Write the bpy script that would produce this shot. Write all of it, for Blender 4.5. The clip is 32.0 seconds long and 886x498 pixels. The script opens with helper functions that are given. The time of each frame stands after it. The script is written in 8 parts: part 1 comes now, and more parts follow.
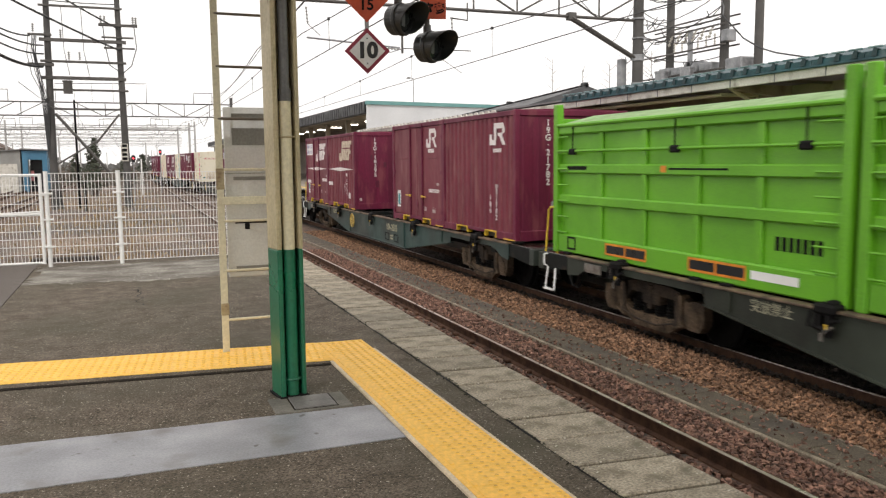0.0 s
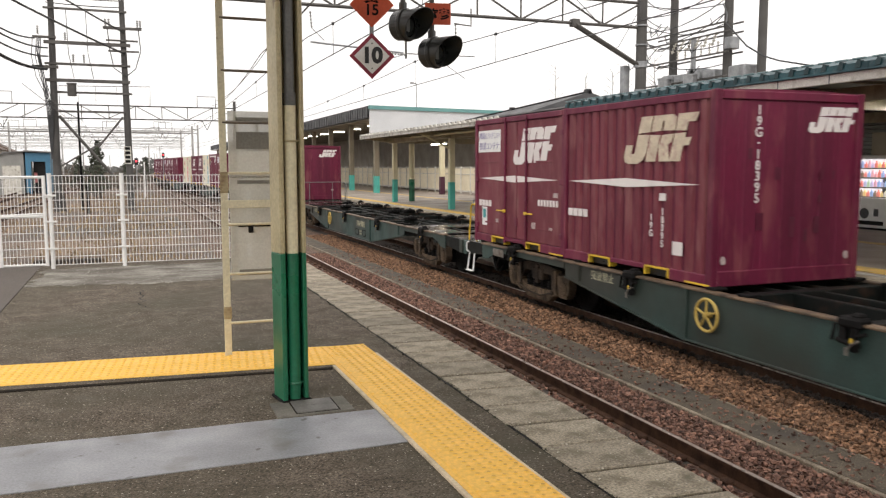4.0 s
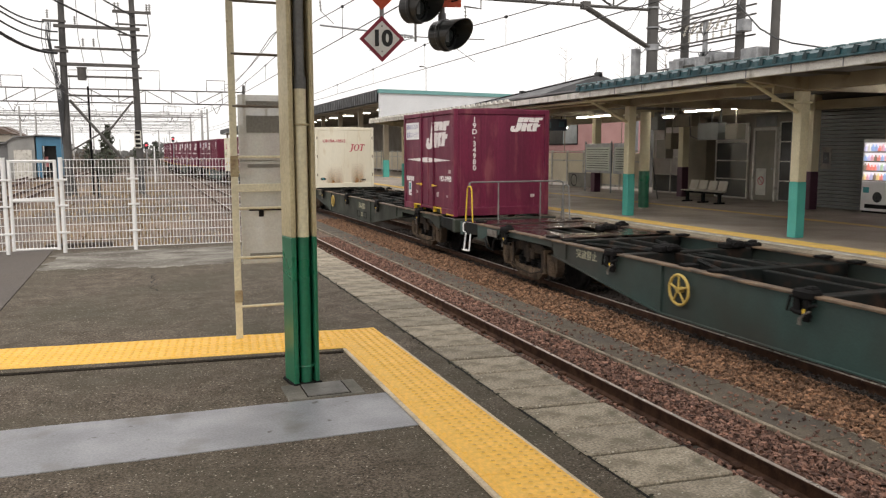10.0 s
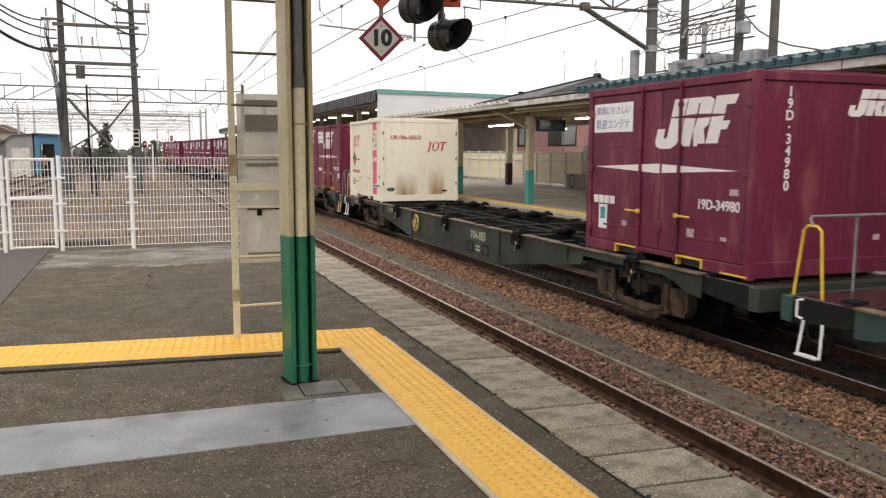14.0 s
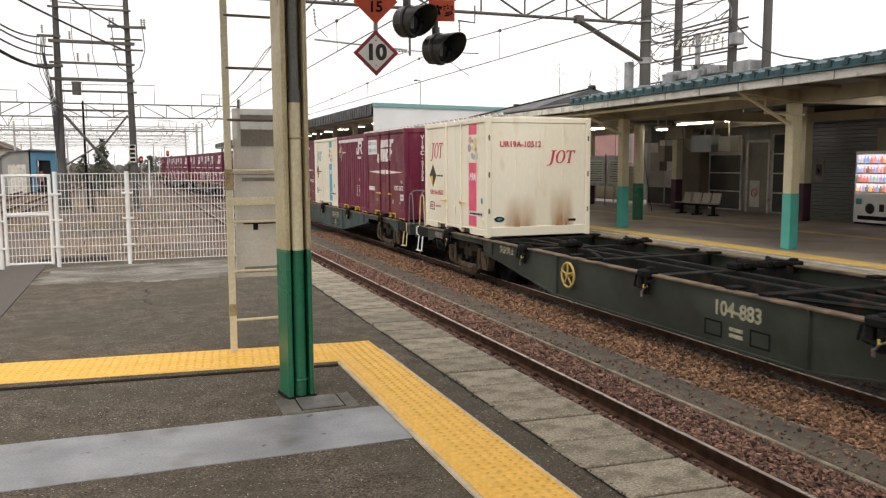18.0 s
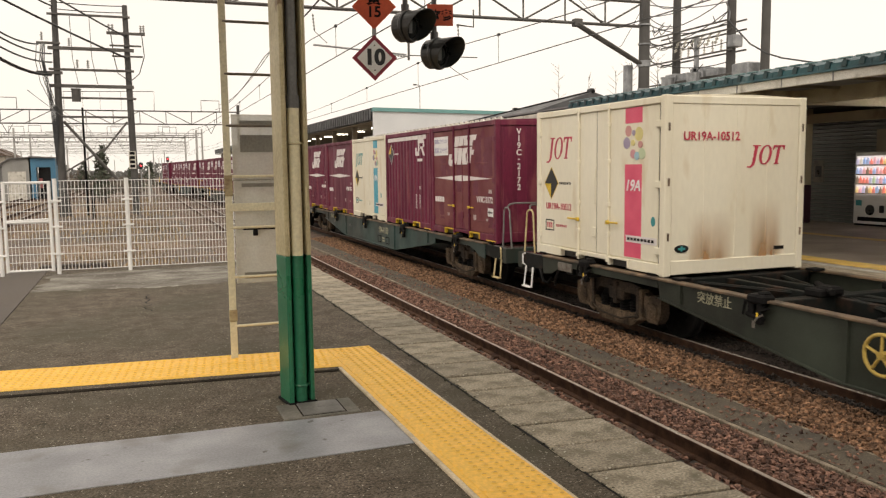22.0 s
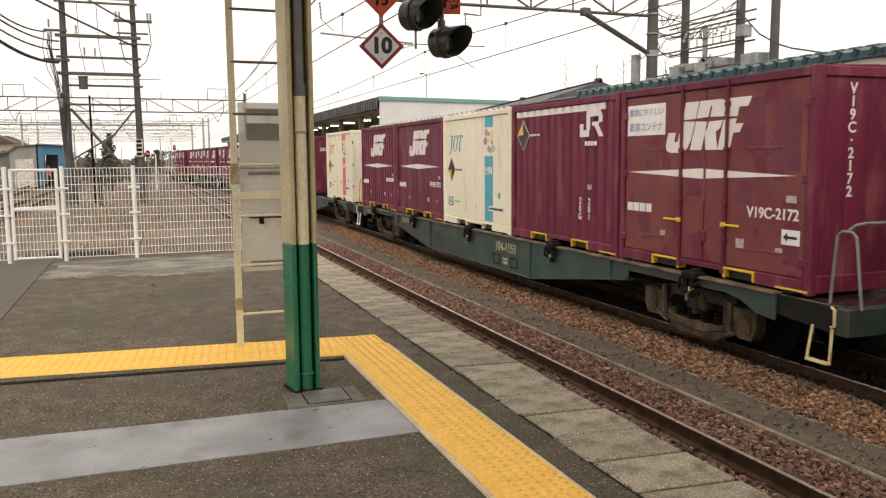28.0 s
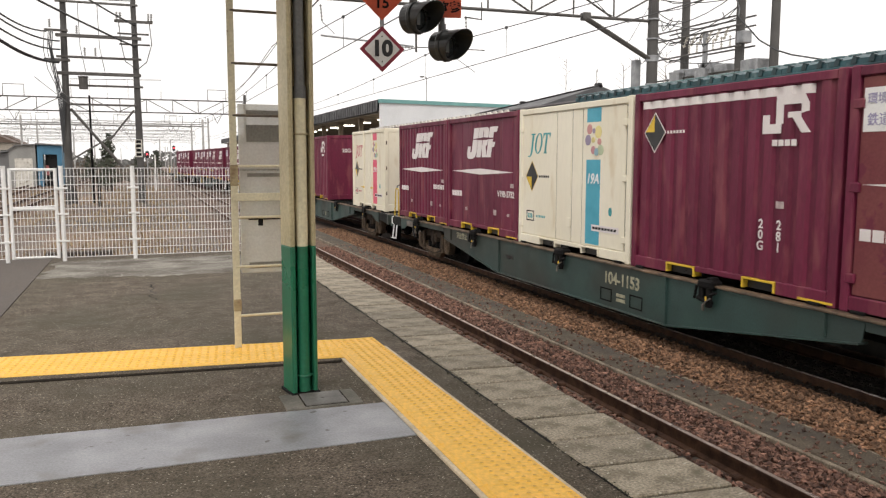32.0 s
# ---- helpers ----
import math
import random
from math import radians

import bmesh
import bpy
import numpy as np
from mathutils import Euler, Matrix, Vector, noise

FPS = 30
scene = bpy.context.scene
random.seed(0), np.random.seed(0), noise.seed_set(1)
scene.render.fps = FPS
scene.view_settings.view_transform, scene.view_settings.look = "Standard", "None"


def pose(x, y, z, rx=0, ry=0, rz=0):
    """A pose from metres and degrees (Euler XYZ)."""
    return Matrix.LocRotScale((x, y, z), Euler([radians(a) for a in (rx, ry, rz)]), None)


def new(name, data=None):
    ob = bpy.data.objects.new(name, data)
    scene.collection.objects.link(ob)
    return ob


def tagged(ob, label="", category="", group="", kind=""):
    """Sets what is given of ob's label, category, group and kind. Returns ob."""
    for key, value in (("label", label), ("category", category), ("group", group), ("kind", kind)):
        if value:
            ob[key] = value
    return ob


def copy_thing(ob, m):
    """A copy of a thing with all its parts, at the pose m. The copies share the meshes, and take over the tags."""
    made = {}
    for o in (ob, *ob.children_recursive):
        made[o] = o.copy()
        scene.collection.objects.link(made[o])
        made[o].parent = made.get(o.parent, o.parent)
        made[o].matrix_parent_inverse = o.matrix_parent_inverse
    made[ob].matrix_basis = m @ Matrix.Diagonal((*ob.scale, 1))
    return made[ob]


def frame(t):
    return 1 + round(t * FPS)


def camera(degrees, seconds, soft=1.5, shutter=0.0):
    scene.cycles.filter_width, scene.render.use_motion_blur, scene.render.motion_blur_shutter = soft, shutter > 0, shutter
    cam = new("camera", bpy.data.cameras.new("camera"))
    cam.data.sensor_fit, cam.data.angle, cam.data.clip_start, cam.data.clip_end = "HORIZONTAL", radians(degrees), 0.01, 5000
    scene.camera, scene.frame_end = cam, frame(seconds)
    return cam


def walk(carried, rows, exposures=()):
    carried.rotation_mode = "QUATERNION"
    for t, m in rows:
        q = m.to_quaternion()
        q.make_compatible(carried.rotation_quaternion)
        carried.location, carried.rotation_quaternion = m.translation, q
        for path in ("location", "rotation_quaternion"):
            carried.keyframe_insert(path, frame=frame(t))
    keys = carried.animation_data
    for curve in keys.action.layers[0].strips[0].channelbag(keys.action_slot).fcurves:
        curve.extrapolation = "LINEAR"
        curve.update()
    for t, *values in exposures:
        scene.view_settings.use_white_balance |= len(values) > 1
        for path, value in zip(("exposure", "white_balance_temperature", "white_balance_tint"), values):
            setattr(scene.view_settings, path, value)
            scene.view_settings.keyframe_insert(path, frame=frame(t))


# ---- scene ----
cam = camera(57.95, 32.0, soft=1.25, shutter=0.4)
CAM_ROWS = [
    (0, 0.016, -0.004, 1.572, 83.740, 0.519, -21.417),
    (0.5, 0.015, -0.004, 1.573, 84.009, 0.483, -21.522),
    (1, 0.012, -0.007, 1.574, 84.142, 0.322, -21.636),
    (1.5, 0.011, -0.009, 1.574, 84.226, 0.180, -21.739),
    (2, 0.007, -0.009, 1.572, 84.280, 0.420, -21.816),
    (2.5, 0.009, -0.005, 1.573, 84.244, 0.513, -21.722),
    (3, 0.010, -0.007, 1.571, 84.189, 0.368, -21.429),
    (3.5, 0.007, -0.007, 1.573, 84.141, 0.187, -21.255),
    (5.5, 0.002, 0.001, 1.571, 83.880, -0.230, -21.410),
    (6, 0.000, -0.001, 1.567, 83.661, -0.098, -21.253),
    (6.5, -0.002, -0.001, 1.568, 83.521, 0.010, -20.974),
    (7, -0.004, 0.003, 1.568, 83.423, 0.032, -20.824),
    (7.5, 0.003, 0.002, 1.565, 83.176, 0.200, -20.812),
    (8, 0.004, -0.001, 1.568, 82.995, 0.311, -20.800),
    (8.5, 0.001, 0.000, 1.566, 82.912, 0.153, -20.690),
    (9, -0.000, -0.000, 1.567, 82.955, 0.007, -20.594),
    (9.5, 0.003, 0.002, 1.563, 82.981, 0.086, -20.530),
    (10, -0.001, 0.001, 1.570, 82.977, 0.103, -20.583),
    (10.5, -0.001, 0.002, 1.567, 83.072, 0.013, -20.488),
    (11, -0.002, -0.000, 1.568, 82.950, -0.022, -20.490),
    (11.5, -0.001, 0.001, 1.567, 82.885, -0.193, -20.407),
    (12, -0.001, 0.002, 1.568, 82.862, -0.230, -20.410),
    (12.5, 0.001, -0.001, 1.566, 82.976, -0.056, -20.542),
    (13, -0.002, -0.002, 1.566, 83.159, -0.080, -20.565),
    (13.5, -0.006, 0.003, 1.567, 83.127, -0.113, -20.662),
    (14, -0.001, 0.005, 1.567, 83.004, -0.199, -20.686),
    (14.5, 0.000, 0.007, 1.567, 83.102, -0.081, -20.725),
    (16.5, 0.008, 0.009, 1.571, 83.539, 0.057, -21.157),
    (17, 0.002, 0.001, 1.570, 83.760, -0.089, -20.982),
    (17.5, 0.000, 0.002, 1.568, 83.805, -0.032, -20.824),
    (18, 0.001, -0.010, 1.568, 83.911, 0.291, -20.952),
    (18.5, 0.002, -0.014, 1.568, 83.973, 0.664, -21.123),
    (19, 0.005, -0.023, 1.568, 84.008, 0.866, -21.246),
    (19.5, 0.011, -0.014, 1.569, 84.029, 0.977, -21.572),
    (20, 0.016, -0.006, 1.572, 84.131, 0.984, -21.714),
    (20.5, 0.014, -0.022, 1.569, 84.477, 0.909, -21.883),
    (21, 0.016, -0.012, 1.571, 84.698, 0.842, -21.797),
    (21.5, 0.013, -0.011, 1.571, 84.526, 0.805, -21.363),
    (22, 0.005, -0.008, 1.570, 84.203, 0.686, -20.968),
    (22.5, 0.006, -0.008, 1.569, 84.192, 0.576, -20.894),
    (23, 0.005, -0.010, 1.571, 84.399, 0.365, -20.735),
    (23.5, 0.001, -0.014, 1.571, 84.506, 0.123, -20.572),
    (24, -0.000, -0.012, 1.572, 84.511, 0.104, -20.469),
    (24.5, 0.002, -0.011, 1.571, 84.402, 0.334, -20.399),
    (25, 0.005, -0.007, 1.568, 84.134, 0.490, -20.247),
    (25.5, 0.003, -0.005, 1.570, 83.948, 0.345, -20.150),
    (27.5, 0.008, -0.005, 1.567, 83.798, 0.472, -20.402),
    (28, 0.007, -0.001, 1.568, 83.459, 0.413, -20.510),
    (28.5, 0.004, -0.002, 1.567, 83.302, 0.249, -20.369),
    (29, 0.004, -0.002, 1.566, 83.380, 0.198, -20.342),
    (29.5, 0.006, -0.004, 1.566, 83.421, 0.260, -20.397),
    (30, 0.006, -0.002, 1.567, 83.482, 0.235, -20.391),
    (30.5, 0.008, 0.004, 1.571, 83.618, 0.359, -20.509),
    (31, 0.005, -0.000, 1.570, 83.788, 0.288, -20.708),
    (31.5, 0.006, -0.002, 1.570, 83.697, 0.002, -20.734),
    (32, 0.006, -0.001, 1.569, 83.682, -0.097, -20.553),
]
walk(cam, [(r[0], pose(*r[1:])) for r in CAM_ROWS],
     exposures=[(0, 0.45, 6800, 12), (3, 0.47, 6800, 12), (7, 0.43, 6800, 12), (11, 0.42, 6800, 12), (14, 0.46, 6800, 12), (17, 0.43, 6800, 12), (19, 0.37, 6850, 12), (21, 0.26, 7000, 12), (22, 0.27, 7600, 12), (25, 0.26, 7600, 12), (28, 0.44, 7400, 12), (30, 0.46, 7000, 12), (32, 0.45, 6800, 12)])

# ---- world and light: a bright overcast sky ----
SUN_UP, SUN_TURN = 48, 330
world = bpy.data.worlds.new("overcast_sky")
scene.world = world
world.use_nodes = True
wn, wl = world.node_tree.nodes, world.node_tree.links
wn.clear()
sky = wn.new("ShaderNodeTexSky")
sky.sky_type = "NISHITA"
sky.sun_disc = False
sky.sun_elevation, sky.sun_rotation = radians(SUN_UP), radians(180 - SUN_TURN)
sky.air_density, sky.dust_density = 1.0, 4.0
grey = wn.new("ShaderNodeHueSaturation")
grey.inputs["Saturation"].default_value = 0.12
cloud = wn.new("ShaderNodeTexNoise")
cloud.inputs["Scale"].default_value = 2.2
cloud.inputs["Detail"].default_value = 5
cloud_tone = wn.new("ShaderNodeMapRange")
cloud_tone.inputs["From Min"].default_value, cloud_tone.inputs["From Max"].default_value = 0.3, 0.7
cloud_tone.inputs["To Min"].default_value, cloud_tone.inputs["To Max"].default_value = 9.2, 10.4
cover = wn.new("ShaderNodeMix")
cover.data_type = "RGBA"
cover.inputs[0].default_value = 0.85
back = wn.new("ShaderNodeBackground")
back.inputs["Strength"].default_value = 0.1
wout = wn.new("ShaderNodeOutputWorld")
wl.new(sky.outputs[0], grey.inputs["Color"])
wl.new(grey.outputs[0], cover.inputs[6])
wl.new(cloud.outputs["Fac"], cloud_tone.inputs["Value"])
wl.new(cloud_tone.outputs[0], cover.inputs[7])
wl.new(cover.outputs[2], back.inputs["Color"])
wl.new(back.outputs[0], wout.inputs["Surface"])
sun_data = bpy.data.lights.new("sun", "SUN")
sun_data.energy, sun_data.angle, sun_data.color = 0.9, radians(25), (1.0, 0.97, 0.93)
sun = new("sun", sun_data)
sun.rotation_euler = (radians(90 - SUN_UP), 0, radians(SUN_TURN))

# ---- the plan: y runs along the tracks, x across them, z = 0 is the platform top ----
EDGE = 2.643            # edge of the near platform
RAIL = -0.949           # top of the rails
NEAR_TRACK, TRAIN_TRACK = EDGE + 1.475, EDGE + 5.275
FAR_EDGE = EDGE + 6.75
GAUGE = 1.067
# how far the reference point of the train still has to run at each second
TRAVEL = [(0, 71.60), (1, 67.05), (2, 62.67), (3, 58.64), (3.5, 56.73), (5.5, 49.45), (6, 47.72), (7, 44.47), (8, 41.38), (9, 38.38), (10, 35.54), (11, 32.94), (12, 30.50), (13, 28.16), (14, 25.88), (14.5, 24.78), (16.5, 20.70), (17, 19.74), (18, 17.96), (19, 16.32), (20, 14.80), (21, 13.40), (22, 12.03), (23, 10.63), (24, 9.25), (25, 7.84), (25.5, 7.15), (27.5, 4.71), (28, 4.13), (29, 3.05), (30, 1.98), (31, 0.96), (32, 0.00)]


def travel(t):
    """Smooth distance by Hermite pieces through TRAVEL."""
    n = len(TRAVEL)
    i = max(0, min(n - 2, sum(1 for a, _ in TRAVEL if a <= t) - 1))

    def slope(k):
        a, b = TRAVEL[max(0, k - 1)], TRAVEL[min(n - 1, k + 1)]
        return (b[1] - a[1]) / (b[0] - a[0])
    (t0, s0), (t1, s1) = TRAVEL[i], TRAVEL[i + 1]
    h, u = t1 - t0, (t - t0) / (t1 - t0)
    return ((2 * u**3 - 3 * u**2 + 1) * s0 + (u**3 - 2 * u**2 + u) * h * slope(i)
            + (3 * u**2 - 2 * u**3) * s1 + (u**3 - u**2) * h * slope(i + 1))


# the train's track: straight, then a left bend, then a right bend, then straight
BENDS = [(26.0, 90.0, 1 / 800), (90.0, 190.0, -1 / 300)]


def _track_table():
    rows, x, y, a, step = [], TRAIN_TRACK, -60.0, 0.0, 0.5
    while y < 420:
        s = -60.0 + len(rows) * step
        rows.append((x, y, a))
        k = sum(c for s0, s1, c in BENDS if s0 <= s < s1)
        a += k * step
        x -= math.sin(a) * step
        y += math.cos(a) * step
    return rows


TRACK = _track_table()


def track_pose(s, off=0.0, z=RAIL):
    """Pose on the train's track at s metres along it; off: to its right."""
    u = (s + 60.0) / 0.5
    i = max(0, min(len(TRACK) - 2, int(u)))
    u -= i
    x, y, a = (p + (q - p) * u for p, q in zip(TRACK[i], TRACK[i + 1]))
    return pose(x + off * math.cos(a), y + off * math.sin(a), z, 0, 0, math.degrees(a))


# ---- mesh tools ----
class Shape:
    """Collects vertices and faces of one mesh."""

    def __init__(self):
        self.v, self.f = [], []

    def add(self, verts, faces, m=None):
        n = len(self.v)
        self.v += [tuple(m @ Vector(p)) for p in verts] if m else [tuple(p) for p in verts]
        self.f += [tuple(i + n for i in f) for f in faces]
        return self

    def box(self, x0, x1, y0, y1, z0, z1, m=None):
        v = [(x, y, z) for z in (z0, z1) for y in (y0, y1) for x in (x0, x1)]
        return self.add(v, [(0, 2, 3, 1), (4, 5, 7, 6), (0, 1, 5, 4), (2, 6, 7, 3), (0, 4, 6, 2), (1, 3, 7, 5)], m)

    def cbox(self, x0, x1, y0, y1, z0, z1, c=0.01, m=None):
        """Box with chamfered edges."""
        lo, hi, v, idx = (x0, y0, z0), (x1, y1, z1), [], {}
        for sx in (0, 1):
            for sy in (0, 1):
                for sz in (0, 1):
                    s = (sx, sy, sz)
                    for ax in range(3):
                        p = [(hi if s[k] else lo)[k] + (0 if k == ax else (-c if s[k] else c)) for k in range(3)]
                        idx[s, ax] = len(v)
                        v.append(tuple(p))
        f = []
        for ax in range(3):
            a, b = [k for k in range(3) if k != ax]
            for side in (0, 1):
                q = []
                for u, w in ((0, 0), (1, 0), (1, 1), (0, 1)):
                    s = [0, 0, 0]
                    s[ax], s[a], s[b] = side, u, w
                    q.append(idx[tuple(s), ax])
                f.append(tuple(q) if (side == 1) == (ax != 1) else tuple(reversed(q)))
            for u in (0, 1):
                for w in (0, 1):
                    e0, e1 = [0, 0, 0], [0, 0, 0]
                    e0[a] = e1[a] = u
                    e0[b] = e1[b] = w
                    e1[ax] = 1
                    f.append((idx[tuple(e0), a], idx[tuple(e1), a], idx[tuple(e1), b], idx[tuple(e0), b]))
        for sx in (0, 1):
            for sy in (0, 1):
                for sz in (0, 1):
                    f.append(tuple(idx[(sx, sy, sz), k] for k in range(3)))
        return self.add(v, f, m)

    def rod(self, p, q, r, seg=8, r2=None, cap=True):
        """Round bar from p to q."""
        p, q = Vector(p), Vector(q)
        m = (q - p).to_track_quat("Z", "Y").to_matrix()
        r2 = r if r2 is None else r2
        v = [p + m @ Vector((r * math.cos(2 * math.pi * i / seg), r * math.sin(2 * math.pi * i / seg), 0)) for i in range(seg)]
        v += [q + m @ Vector((r2 * math.cos(2 * math.pi * i / seg), r2 * math.sin(2 * math.pi * i / seg), 0)) for i in range(seg)]
        f = [(i, (i + 1) % seg, seg + (i + 1) % seg, seg + i) for i in range(seg)]
        if cap:
            f += [tuple(reversed(range(seg))), tuple(range(seg, 2 * seg))]
        return self.add(v, f)

    def tube(self, pts, r, seg=6):
        """One bent round bar through points."""
        pts = [Vector(q) for q in pts]
        v, last = [], None
        for k, q in enumerate(pts):
            d = (pts[min(k + 1, len(pts) - 1)] - pts[max(k - 1, 0)]).normalized()
            side = (last - d * last.dot(d)) if last else d.orthogonal()
            last = side.normalized()
            up = d.cross(last)
            for i in range(seg):
                a = 2 * math.pi * i / seg
                v.append(q + last * (r * math.cos(a)) + up * (r * math.sin(a)))
        f = [(k * seg + i, k * seg + (i + 1) % seg, (k + 1) * seg + (i + 1) % seg, (k + 1) * seg + i) for k in range(len(pts) - 1) for i in range(seg)]
        f += [tuple(reversed(range(seg))), tuple(range(len(v) - seg, len(v)))]
        return self.add(v, f)

    def prism(self, outline, axis, lo, hi, m=None):
        """A closed outline of (a, b) drawn out along axis 0, 1 or 2."""
        def at(a, b, c):
            return {0: (c, a, b), 1: (a, c, b), 2: (a, b, c)}[axis]
        n = len(outline)
        v = [at(a, b, lo) for a, b in outline] + [at(a, b, hi) for a, b in outline]
        f = [(i, (i + 1) % n, n + (i + 1) % n, n + i) for i in range(n)] + [tuple(reversed(range(n))), tuple(range(n, 2 * n))]
        return self.add(v, f, m)

    def lathe(self, profile, m, seg=20):
        """Rings (radius, height) round z, closed where the radius is 0."""
        v, f, n = [], [], len(profile)
        for r, h in profile:
            v += [(r * math.cos(2 * math.pi * i / seg), r * math.sin(2 * math.pi * i / seg), h) for i in range(seg)]
        for k in range(n - 1):
            f += [(k * seg + i, k * seg + (i + 1) % seg, (k + 1) * seg + (i + 1) % seg, (k + 1) * seg + i) for i in range(seg)]
        return self.add(v, f, m)

    def ring(self, centre, normal, radius, r, seg=20, side=6):
        """A round hoop."""
        q = Vector(normal).to_track_quat("Z", "Y").to_matrix()
        v, f = [], []
        for i in range(seg):
            a = 2 * math.pi * i / seg
            for j in range(side):
                b = 2 * math.pi * j / side
                v.append(Vector(centre) + q @ Vector(((radius + r * math.cos(b)) * math.cos(a), (radius + r * math.cos(b)) * math.sin(a), r * math.sin(b))))
        for i in range(seg):
            for j in range(side):
                f.append((i * side + j, ((i + 1) % seg) * side + j, ((i + 1) % seg) * side + (j + 1) % side, i * side + (j + 1) % side))
        return self.add(v, f)

    def mesh(self, name, material, smooth=False):
        me = bpy.data.meshes.new(name)
        me.from_pydata(self.v, [], self.f)
        bm = bmesh.new()
        bm.from_mesh(me)
        bmesh.ops.recalc_face_normals(bm, faces=bm.faces)
        bm.to_mesh(me)
        bm.free()
        if material:
            me.materials.append(material)
        if smooth:
            me.shade_smooth() if smooth is True else me.shade_smooth()
        me.update()
        return me


def part(name, shape, material, parent=None, label="", smooth=False, m=None):
    """Links a shape as one mesh object under a thing or a part."""
    data = shape if isinstance(shape, bpy.types.Mesh) else shape.mesh(name, material, smooth)
    ob = new(name, data)
    ob.parent = parent
    if m is not None:
        ob.matrix_basis = m
    if label:
        tagged(ob, label)
    return ob


def thing(name, label, category, group="", kind="", m=None):
    ob = new(name)
    ob.empty_display_size = 0.2
    if m is not None:
        ob.matrix_basis = m
    return tagged(ob, label, category, group, kind)


def solid(name, shape, material, label, category, group="", kind="", smooth=False, m=None):
    return tagged(part(name, shape, material, None, "", smooth, m), label, category, group, kind)


def writing(text, size, material, depth=0.003, lean=0.0, bold=0.025):
    """A mesh of raised letters, centred, in the x-y plane."""
    cu = bpy.data.curves.new("writing", "FONT")
    cu.body, cu.size, cu.extrude, cu.align_x, cu.align_y = text, size, depth, "CENTER", "CENTER"
    cu.offset, cu.space_line = size * bold, 0.84
    ob = new("writing", cu)
    bpy.context.view_layer.update()
    me = bpy.data.meshes.new_from_object(ob)
    bpy.data.objects.remove(ob)
    me.transform(Matrix(((1, lean, 0, 0), (0, 1, 0, 0), (0, 0, 1, 0), (0, 0, 0, 1))))
    me.materials.clear()
    me.materials.append(material)
    return me


SIDE = Matrix(((0, 0, -1, 0), (-1, 0, 0, 0), (0, 1, 0, 0), (0, 0, 0, 1)))     # drawing plane on the side that faces the near platform
END = Matrix(((1, 0, 0, 0), (0, 0, -1, 0), (0, 1, 0, 0), (0, 0, 0, 1)))       # drawing plane on the leading end


